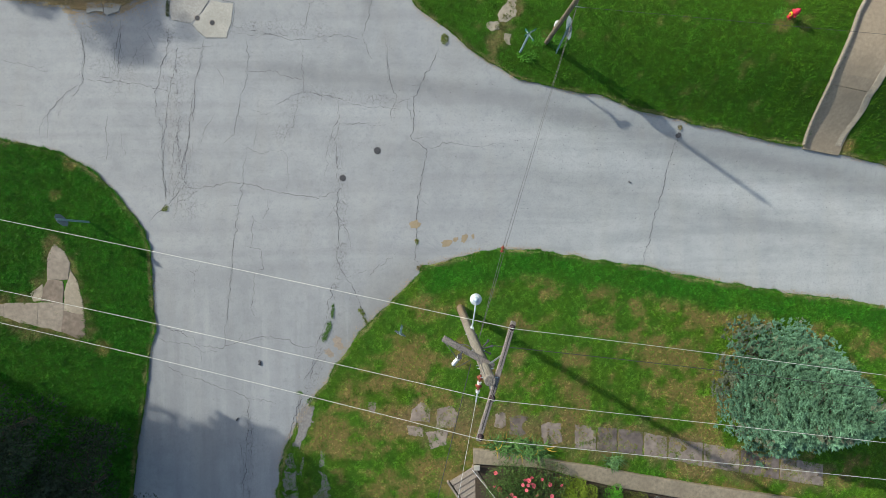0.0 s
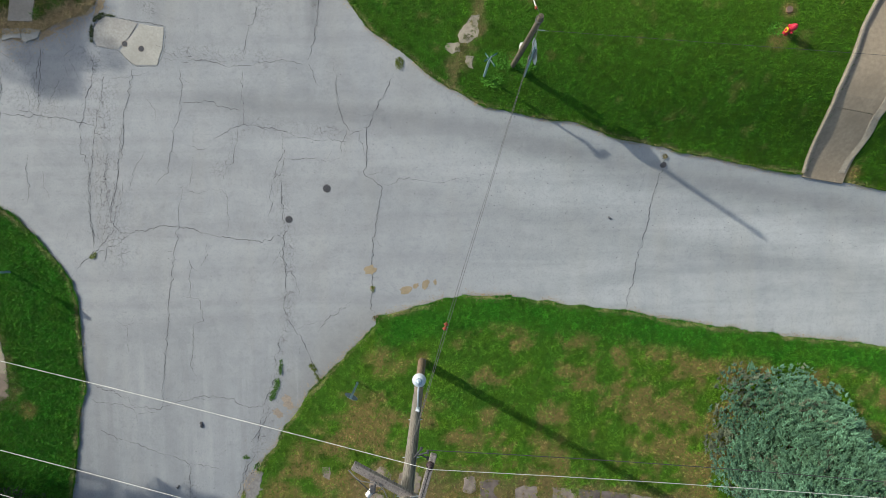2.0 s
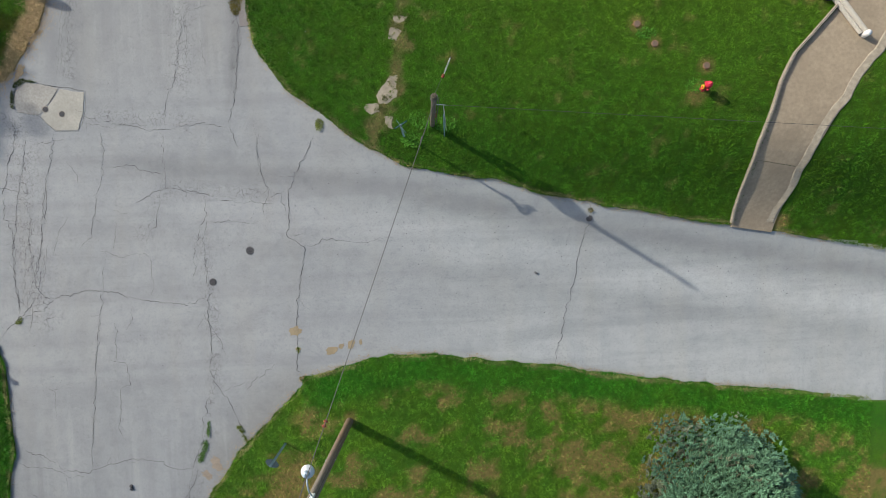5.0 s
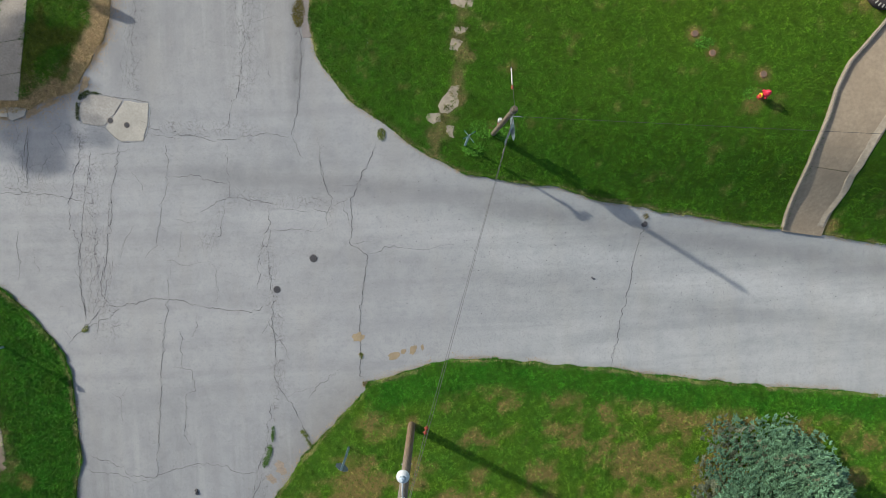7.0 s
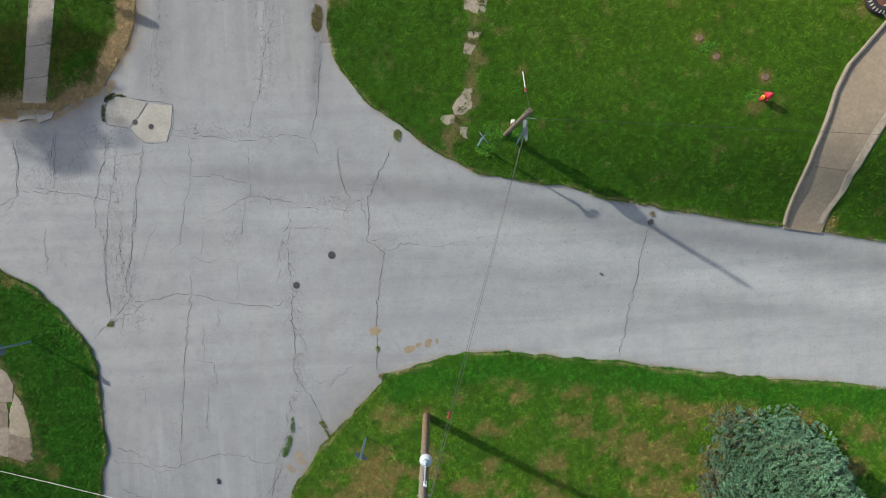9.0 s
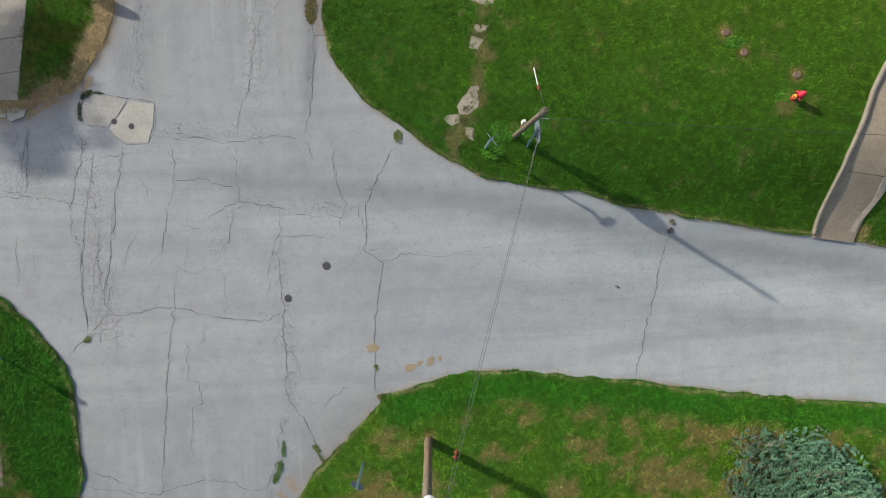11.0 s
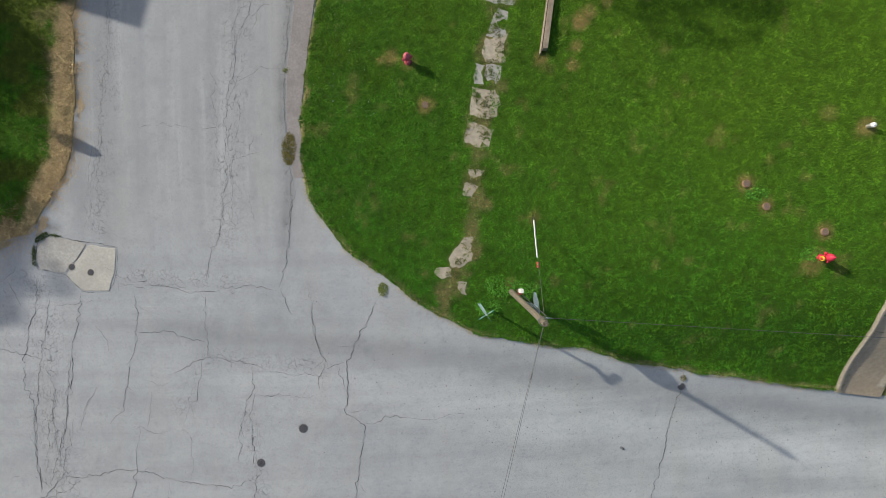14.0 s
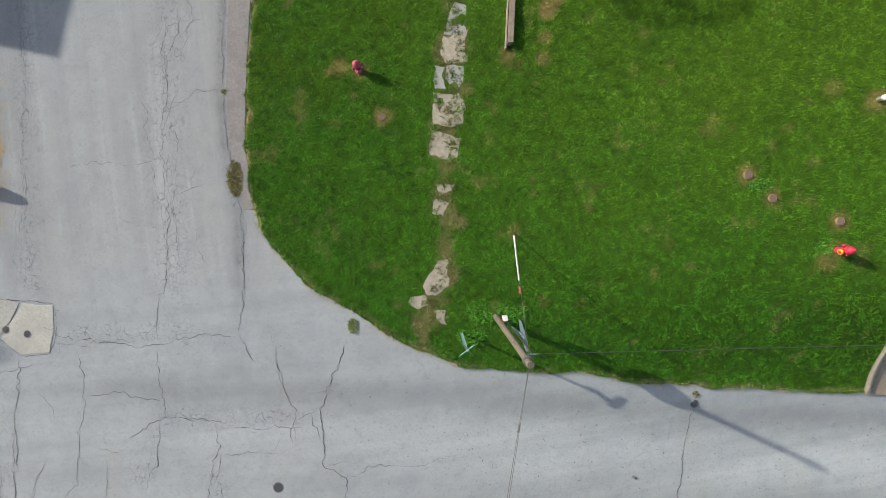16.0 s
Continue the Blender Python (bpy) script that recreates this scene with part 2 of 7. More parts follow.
def ground_material():
    m = material("lawn_soil", (0.06, 0.08, 0.03), 0.95)
    n = Nodes(m, "World")
    tint = n.attr("tint")
    col = n.mix(n.ramp(n.noise(9.0, 5, 0.65), [(0.35, 0.0), (0.75, 0.45)]), tint, (0.04, 0.05, 0.018), "MIX")
    col = n.mix(n.ramp(n.noise(45.0, 3), [(0.5, 0.0), (0.72, 0.4)]), col, (0.10, 0.15, 0.04))
    n.b.inputs["Specular IOR Level"].default_value = 0.08
    n.color(col)
    n.bump(n.noise(30.0, 5, 0.7), 0.8, 0.03)
    return m


def grass_material():
    m = material("grass_blades", (0.07, 0.13, 0.03), 0.6)
    n = Nodes(m, "World")
    n.b.inputs["Specular IOR Level"].default_value = 0.08
    n.color(n.mix(n.ramp(n.noise(60.0, 2), [(0.35, 0.0), (0.7, 0.3)]), n.attr("tint"), (0.03, 0.07, 0.008), "MIX"))
    return m


def wood_material(name, light, dark, scale=1.0, weather=False):
    m = material(name, light, 0.85)
    n = Nodes(m)
    g = n.noise(9.0 * scale, 6, 0.65, (6.0, 6.0, 0.35))
    col = n.mix(n.ramp(g, [(0.3, 0.0), (0.68, 1.0)]), dark, light)
    col = n.mix(n.ramp(n.noise(22.0 * scale, 3, 0.5, (8.0, 8.0, 0.12)), [(0.56, 0.0), (0.62, 0.85)]), col, tuple(v * 0.25 for v in dark))
    if weather:
        # the upper part has bleached grey
        z = n.t.nodes.new("ShaderNodeSeparateXYZ")
        n.link(n.co, z.inputs[0])
        h = n.math("ADD", n.math("MULTIPLY", z.outputs[2], 0.12), n.math("MULTIPLY", n.noise(1.5, 3), 0.3))
        grey = n.mix(n.ramp(g, [(0.3, 0.0), (0.68, 1.0)]), (0.10, 0.09, 0.075), (0.30, 0.275, 0.235))
        col = n.mix(n.ramp(h, [(0.35, 0.15), (0.75, 1.0)]), col, grey)
    n.color(col)
    n.bump(g, 0.6, 0.012)
    return m


ASPHALT = asphalt_material()
GROUND = ground_material()
GRASS = grass_material()
POLE_WOOD = wood_material("weathered_pole_wood", (0.30, 0.21, 0.13), (0.12, 0.08, 0.05), 1.0, True)
ARM_WOOD = wood_material("grey_arm_wood", (0.33, 0.30, 0.27), (0.12, 0.105, 0.095))
GALV = simple("galvanised_steel", (0.55, 0.60, 0.63), 0.45, 0.75, 30, 0.12)
CRACK = simple("crack_dirt", (0.050, 0.049, 0.050), 0.95, 0, 30, 0.3, 0)
SEAM = simple("tar_seam", (0.15, 0.15, 0.155), 0.9, 0, 18, 0.3, 0.4)
TAN_CONCRETE = simple("tan_worn_concrete", (0.37, 0.325, 0.245), 0.92, 0, 9, 0.2, 0.5)
PALE_CONCRETE = simple("pale_concrete", (0.43, 0.415, 0.36), 0.92, 0, 14, 0.12, 0.5)
WORN_PALE = simple("scaled_pale_concrete", (0.375, 0.362, 0.325), 0.92, 0, 14, 0.16, 0.5)
GREY_CONCRETE = simple("grey_concrete", (0.36, 0.325, 0.27), 0.92, 0, 14, 0.15, 0.5)
DRIVE_CONCRETE = simple("tan_concrete", (0.37, 0.298, 0.205), 0.92, 0, 9, 0.14, 0.4)
DAMP_CONCRETE = simple("damp_stained_concrete", (0.195, 0.157, 0.135), 0.9, 0, 3.2, 0.42, 0.5)
IRON = simple("cast_iron", (0.085, 0.085, 0.09), 0.7, 0.3, 40, 0.3, 0.5)
SAND = simple("washed_sand", (0.36, 0.29, 0.18), 0.95, 0, 40, 0.3, 0.5)
RUST_SAND = simple("rusty_silt", (0.33, 0.275, 0.215), 0.95, 0, 25, 0.3, 0.4)
HYDRANT_RED = simple("hydrant_red_paint", (0.60, 0.030, 0.065), 0.45, 0, 25, 0.18, 0.2)
FADED_RED = simple("faded_red_paint", (0.42, 0.06, 0.09), 0.6, 0, 22, 0.25, 0.3)
YELLOW = simple("yellow_paint", (0.80, 0.50, 0.03), 0.5, 0, 25, 0.15, 0.1)
CLAY = simple("rusty_clay", (0.27, 0.168, 0.105), 0.85, 0, 30, 0.25, 0.4)
WHITE_PLASTIC = simple("white_plastic", (0.78, 0.78, 0.76), 0.5, 0, 20, 0.08, 0.05)
LAMP_WHITE = simple("lamp_grey_white", (0.66, 0.72, 0.76), 0.4, 0.1, 20, 0.1, 0.05)
PORCELAIN = simple("brown_porcelain", (0.05, 0.035, 0.04), 0.25, 0, 20, 0.2, 0)
RED_INSULATOR = simple("red_polymer", (0.23, 0.055, 0.03), 0.4, 0, 20, 0.2, 0)
SIGN_BACK = simple("sign_aluminium", (0.15, 0.20, 0.23), 0.6, 0.0, 25, 0.1, 0.05)
SIGN_RED = simple("sign_red", (0.45, 0.02, 0.025), 0.5, 0, 25, 0.08, 0)
SIGN_WHITE = simple("sign_white", (0.8, 0.8, 0.8), 0.5, 0, 25, 0.04, 0)
SIGN_GREEN = simple("sign_green", (0.03, 0.17, 0.13), 0.5, 0, 25, 0.08, 0)
SIGN_POST = simple("green_sign_post", (0.33, 0.46, 0.49), 0.55, 0.0, 25, 0.15, 0.1)
WIRE = simple("aluminium_conductor", (0.68, 0.68, 0.62), 0.5, 0.2, 30, 0.1, 0)
DARK_WIRE = simple("dark_cable", (0.07, 0.07, 0.065), 0.6, 0, 30, 0.2, 0)
GUY_STEEL = simple("guy_strand", (0.13, 0.128, 0.12), 0.7, 0.0, 30, 0.2, 0)
RUBBER = simple("tyre_rubber", (0.045, 0.04, 0.04), 0.85, 0, 25, 0.3, 0.4)
SOIL = simple("red_brown_soil", (0.16, 0.075, 0.05), 0.95, 0, 18, 0.4, 0.9)
PLANK = wood_material("grey_plank", (0.50, 0.42, 0.33), (0.26, 0.21, 0.16), 1.0)
BARK = wood_material("bark", (0.16, 0.12, 0.09), (0.05, 0.04, 0.03), 0.6)
BRICK_WALL = simple("painted_siding", (0.55, 0.53, 0.48), 0.8, 0, 6, 0.1, 0.1)
ROOFING = simple("roof_shingle", (0.10, 0.095, 0.09), 0.9, 0, 8, 0.3, 0.4)


def leaf_material(name, deep=(0.02, 0.035, 0.012)):
    m = material(name, (0.05, 0.1, 0.03), 0.6)
    n = Nodes(m, "World")
    n.b.inputs["Specular IOR Level"].default_value = 0.12
    n.color(n.mix(n.ramp(n.noise(7.0, 3), [(0.35, 0.0), (0.7, 0.45)]), n.attr("tint"), deep, "MIX"))
    return m


LEAF = leaf_material("foliage")
PETAL = simple("rose_petal", (0.78, 0.16, 0.20), 0.6, 0, 30, 0.25, 0)
THIN_CRACK = simple("hairline_dirt", (0.092, 0.091, 0.093), 0.95, 0, 30, 0.3, 0)
GARDEN_CONCRETE = simple("brown_concrete", (0.32, 0.268, 0.185), 0.92, 0, 7, 0.25, 0.5)
KERB = simple("kerb_concrete", (0.275, 0.245, 0.195), 0.92, 0, 16, 0.2, 0.5)
STRAW_BITS = leaf_material("straw_bits", (0.30, 0.19, 0.09))
BED_SOIL = simple("dark_soil", (0.075, 0.055, 0.038), 0.95, 0, 18, 0.4, 0.9)
BROKEN_ASPHALT = simple("broken_asphalt", (0.245, 0.232, 0.215), 0.95, 0, 12, 0.25, 0.7)
WALL_CONCRETE = simple("lichened_wall_concrete", (0.265, 0.215, 0.155), 0.92, 0, 5, 0.35, 0.6)
STRIP_CONCRETE = simple("worn_strip_concrete", (0.40, 0.345, 0.255), 0.92, 0, 7, 0.22, 0.5)
FLAKED_WHITE = wood_material("flaked_white_paint", (0.72, 0.69, 0.60), (0.42, 0.37, 0.29))
STUB_WOOD = wood_material("grey_olive_pole_wood", (0.25, 0.215, 0.16), (0.10, 0.085, 0.06))

PATH_CONCRETE = simple("tan_path_concrete", (0.31, 0.268, 0.215), 0.92, 0, 6, 0.22, 0.5)
MAUVE_CONCRETE = simple("stained_mauve_concrete", (0.305, 0.248, 0.20), 0.92, 0, 4, 0.34, 0.5)
STAINED = simple("brown_stained_concrete", (0.235, 0.192, 0.15), 0.92, 0, 5, 0.3, 0.5)
SILT = simple("tan_silt", (0.36, 0.285, 0.18), 0.95, 0, 22, 0.28, 0.5)


# ---------------------------------------------------------------- lawns and streets
NE_EDGE = [(-0.8, 60), (-1.62, 18.0), (-1.94, 16.46), (-2.22, 14.6), (-2.33, 13.24), (-2.33, 12.2), (-2.2, 11.38), (-1.68, 10.5), (-1.1, 9.66), (-0.1, 8.93), (1.0, 8.07), (1.79, 7.54), (2.85, 6.96), (4.19, 6.66), (5.2, 6.4), (6.3, 6.3), (7.4, 5.9), (9.6, 5.42), (12.4, 4.86), (15.1, 4.42), (17.1, 4.1), (19.06, 3.71), (60, -3.5)]
SE_EDGE = [(60, -7.6), (19.3, -2.33), (15.0, -1.81), (10.1, -1.02), (8.2, -0.62), (5.8, -0.26), (3.5, 0.1), (2.1, 0.07), (1.25, -0.05), (0.28, -0.36), (-0.8, -0.56), (-1.0, -0.9), (-1.75, -1.7), (-2.7, -2.55), (-3.4, -3.3), (-4.1, -4.25), (-4.65, -5.2), (-5.5, -6.31), (-6.11, -7.26), (-6.48, -8.09), (-6.72, -8.92), (-6.86, -10.17), (-8.0, -60)]
SW_EDGE = [(-13.9, -60), (-12.92, -10.25), (-12.6, -7.8), (-12.32, -6.37), (-12.1, -4.72), (-11.74, -3.09), (-11.77, -1.46), (-11.82, -0.09), (-12.1, 0.94), (-12.77, 1.74), (-13.56, 2.77), (-14.47, 3.52), (-15.39, 3.98), (-16.55, 4.3), (-17.94, 4.56), (-60, 8.0)]
NW_EDGE = [(-60, 14.0), (-15.02, 9.77), (-14.58, 9.71), (-12.9, 9.84), (-11.8, 10.3), (-11.25, 10.4), (-10.85, 10.78), (-10.42, 11.42), (-9.9, 12.25), (-9.57, 13.2), (-9.5, 14.8), (-9.48, 17.22), (-9.28, 18.26), (-8.5, 60)]


def edge_line(e, seed):
    """Close steps with a ragged line in the middle of the place, long straight ones beyond it."""
    mid = dense(e[1:-1], 0.17, 0.085, seed, 0.62)
    return np.concatenate([[e[0]], mid, [e[-1]]])


EDGES = [edge_line(e, 3 + 7 * i) for i, e in enumerate((NE_EDGE, SE_EDGE, SW_EDGE, NW_EDGE))]
CORNERS = [[(60, 60)], [(60, -60)], [(-60, -60)], [(-60, 60)]]
# from the last point of each edge round the outer corner back to its first
LAWNS = [np.concatenate([e, np.array(c, float)]) for e, c in zip(EDGES, CORNERS)]


def lawn_of(x, y):
    """0 north-east, 1 south-east, 2 south-west, 3 north-west, -1 street."""
    r = np.full(np.shape(x), -1)
    for i, l in enumerate(LAWNS):
        r[inside(x, y, l)] = i
    return r


# worn spots: place, radius, how bare
WORN = [(13.25, 9.0, 0.35, 0.5), (13.0, 8.75, 0.4, 0.7), (13.38, 9.76, 0.3, 0.8), (11.1, 11.27, 0.32, 0.8), (11.67, 10.57, 0.3, 0.7), (1.54, 13.99, 0.28, 0.8), (1.05, 15.3, 0.3, 0.5),
        (0.55, 15.5, 0.3, 0.8), (0.2, 15.45, 0.15, 0.7), (4.74, 10.45, 0.25, 0.6), (6.31, 16.36, 0.3, 0.95), (6.6, 16.6, 0.25, 0.8), (6.18, 15.61, 0.2, 0.95), (6.03, 15.03, 0.2, 0.8), (7.15, 16.92, 0.2, 0.7), (5.1, 15.25, 0.3, 0.7),
        (14.7, 12.85, 0.35, 0.8), (13.6, 13.3, 0.3, 0.4), (4.0, 8.45, 0.2, 0.5), (16.9, 12.0, 0.4, 0.6), (17.0, 4.5, 0.35, 0.9), (0.7, -2.15, 0.35, 0.7), (0.9, -7.9, 0.8, 0.6), (-15.7, 2.3, 0.3, 0.5), (-13.9, -3.9, 0.4, 0.6), (-15.0, 3.6, 0.35, 0.6),
        (0.75, -7.3, 0.9, 0.5), (5.2, -7.7, 0.5, 0.6), (7.4, -8.1, 0.5, 0.5)]
FOOTWAY_LINE = [(4.0, 18.5), (3.75, 16.0), (3.4, 14.5), (3.15, 12.8), (2.9, 11.3), (2.75, 10.2), (2.35, 9.1), (2.2, 8.3)]
PATH_EDGE_WEST = [(-20, -1.9), (-16.6, -1.95), (-16.2, -1.1), (-15.9, 0.4), (-15.2, -0.2), (-14.7, -1.4), (-14.5, -3.5), (-16.5, -3.2), (-20, -2.6)]
FOOTWAY_SOUTH = [(-1.5, -6.9), (0.2, -6.9), (2.33, -6.9), (4.46, -7.56), (8.0, -8.05), (11.8, -8.9), (16.5, -9.9)]


def on_lawn(i, x, y, lawn, line):
    """Distance to a line for the points of one lawn; far for all others."""
    far = np.full(np.shape(x), 99.0)
    m = lawn == i
    if m.any():
        far[m] = nearest(np.asarray(x)[m], np.asarray(y)[m], line)[0]
    return far


def lawn_tint(x, y, lawn, dryness=1.0):
    """Colours of the turf: green, mown paler stretches, dry straw and bare soil where it is worn."""
    n1, n2, n3, n4 = fnoise(x, y, 1.05, 11), fnoise(x, y, 0.5, 21), fnoise(x, y, 6.0, 31), fnoise(x, y, 3.0, 41)
    green = np.stack([0.058 + 0.040 * n3, 0.172 + 0.055 * n1, 0.009 + 0.008 * n2], -1)
    deep = np.array([0.040, 0.212, 0.012])
    dry = np.array([0.40, 0.268, 0.105])
    brown = np.array([0.32, 0.225, 0.11])
    olive = np.array([0.125, 0.262, 0.015])
    rust = np.array([0.17, 0.115, 0.024])
    straw = np.array([0.56, 0.41, 0.21])
    green = np.where((lawn == 1)[..., None], green * np.array([1.35, 1.22, 1.5]), green)
    edge = on_lawn(1, x, y, lawn, EDGES[1])
    strip = np.where((lawn == 1) & (x > -1), np.clip((1.5 - edge) * 2, 0, 1), 0)
    w = np.clip((np.where(lawn == 2, 0.8, 0.2) + 0.6 * strip + 0.6 * (n2 - 0.5)), 0, 1)[..., None]
    col = green * (1 - w) + deep * w
    # the wide lawn turns yellower away from the street
    k = np.where(lawn == 0, np.clip((y - 6.5) / 7, 0, 1) * np.clip((x + 1) / 9, 0, 1) * (0.45 + 0.8 * n4), 0)
    k = np.clip(np.where(lawn == 1, (0.14 + 0.8 * (n4 - 0.5)) * (1 - strip), k), 0, 1)[..., None]
    col = col * (1 - k) + olive * k
    col = col * np.where(lawn == 3, 0.95, np.where(lawn == 0, 0.85, np.where(lawn == 2, 0.84, 1.0)))[..., None]
    # scorched patches
    na, nb = fnoise(x * 0.62, y, 0.72, 71), fnoise(x, y, 0.33, 73)
    d = np.where(lawn == 1, np.clip((0.6 * na + 0.4 * nb + 0.3 * (n4 - 0.5) - 0.455) * 6.0, 0, 0.82), 0)
    d = d * np.clip((edge - np.where(x < 0, 0.35, 0.85)) / 0.5, 0, 1)
    d = np.where(lawn == 0, np.clip((n2 - 0.70) * 3, 0, 0.3), d)
    for wx, wy, wr, ws in WORN:
        q = np.hypot(x - wx, y - wy) / (0.62 * wr)
        d = np.maximum(d, np.clip(ws * (1.9 - q * (0.7 + 0.8 * n2)), 0, ws))
    f0 = on_lawn(0, x, y, lawn, FOOTWAY_LINE)
    f1 = on_lawn(1, x, y, lawn, FOOTWAY_SOUTH)
    trodden = np.where(lawn == 0, np.clip((0.5 - f0) * 1.6 + (n2 - 0.52) * 2.8, 0, 0.7), np.where(lawn == 1, np.clip((0.8 - f1) * 1.5 + (n2 - 0.5) * 2.6, 0, 0.68), 0))
    f2 = on_lawn(2, x, y, lawn, PATH_EDGE_WEST)
    trodden = np.maximum(trodden, np.where(lawn == 2, np.clip((0.42 - f2) * 2.2 + (n2 - 0.55) * 2.4, 0, 0.75), 0))
    d = (d * dryness)[..., None]
    col = col * (1 - d) + dry * d
    trodden = (trodden * (0.35 + 0.65 * dryness))[..., None]
    col = col * (1 - trodden) + brown * trodden
    r = np.where(lawn == 3, np.clip((n1 + n2 - 0.84) * 2.4, 0, 0.5), 0)[..., None]
    col = col * (1 - r) + rust * r
    # straw and litter along the kerbless edges
    for i, wide in ((0, 0.12), (1, 0.14), (2, 0.12), (3, 0.8)):
        e = on_lawn(i, x, y, lawn, EDGES[i])
        s = np.where(lawn == i, np.clip((wide * (0.1 + 1.8 * n1) - e) / (0.35 * wide), 0, 1) * (0.95 if i == 3 else 0.5 * np.clip(n2 * 2 - 0.5, 0, 1)), 0)[..., None]
        col = col * (1 - s) + straw * s
    return col


def axis(lo, hi, step, out):
    a = list(np.arange(lo, hi + 1e-6, step))
    s = step
    left, right = [a[0]], [a[-1]]
    while right[-1] < out:
        s *= 1.5
        left.append(left[-1] - s)
        right.append(right[-1] + s)
    return np.array(left[:0:-1] + a + right[1:])


def grid_faces(nx, ny, keep=None):
    i, j = np.meshgrid(np.arange(nx - 1), np.arange(ny - 1), indexing="ij")
    a = (i * ny + j).ravel()
    f = np.stack([a, a + ny, a + ny + 1, a + 1], -1)
    return f if keep is None else f[keep.ravel()]


def build_ground():
    ax, ay = axis(-23, 23, 0.2, 2500), axis(-14, 22, 0.2, 2500)
    X, Y = np.meshgrid(ax, ay, indexing="ij")
    near = (np.abs(X) < 58) & (np.abs(Y) < 58)
    lawn = lawn_of(X, Y)
    on = np.zeros(X.shape, bool)
    for i, e in enumerate(EDGES):
        d, qx, qy = nearest(X, Y, e)
        m = (d < 0.115) & (np.abs(X) < 23.1) & (np.abs(Y - 4) < 18.1)
        X, Y = np.where(m, qx, X), np.where(m, qy, Y)
        lawn = np.where(m, i, lawn)
        on |= m
    Z = terrain(X, Y) + np.where((lawn >= 0) | ~near, 0.04, -0.12)
    Z -= np.where(on, 0.09, 0.0)
    Z += np.where((lawn >= 0) & ~on, 0.035 * (fnoise(X, Y, 1.3, 4) - 0.5), 0)
    verts = np.stack([X, Y, Z], -1).reshape(-1, 3)
    col = lawn_tint(X, Y, lawn).reshape(-1, 3) * 0.75
    me = tri_mesh("ground", verts, grid_faces(*X.shape), GROUND, col, True)
    ob = new("ground", me)
    for i, e in enumerate(EDGES):
        p = e[1:-1]
        d = np.gradient(p, axis=0)
        d /= np.linalg.norm(d, axis=1, keepdims=True) + 1e-9
        nrm = np.stack([-d[:, 1], d[:, 0]], -1)
        if (lawn_of(p[:, 0] + 0.3 * nrm[:, 0], p[:, 1] + 0.3 * nrm[:, 1]) == i).mean() < 0.5:
            nrm = -nrm
        rows = [p - 0.01 * nrm, p, p + 0.07 * nrm, p + 0.34 * nrm]
        lift = (-0.06, 0.006, 0.012, 0.030) if i == 3 else (-0.06, 0.022, 0.036, 0.030)
        v = np.concatenate([np.c_[q, terrain(q[:, 0], q[:, 1]) + h + (0.035 * (fnoise(q[:, 0], q[:, 1], 1.3, 4) - 0.5) if h > 0.025 else 0)] for q, h in zip(rows, lift)])
        n = len(p)
        k = np.arange(n - 1)
        f = np.concatenate([np.stack([k + r * n, k + 1 + r * n, k + 1 + (r + 1) * n, k + (r + 1) * n], -1) for r in range(3)])
        c = lawn_tint(v[:, 0], v[:, 1], np.full(len(v), i)) * 0.75
        link("turf_edge", tri_mesh("turf_edge", v, f, GROUND, c, True), ob)
    return tagged(ob, "sloping turf ground with worn dry patches around the crossing", "ground", kind="structure")


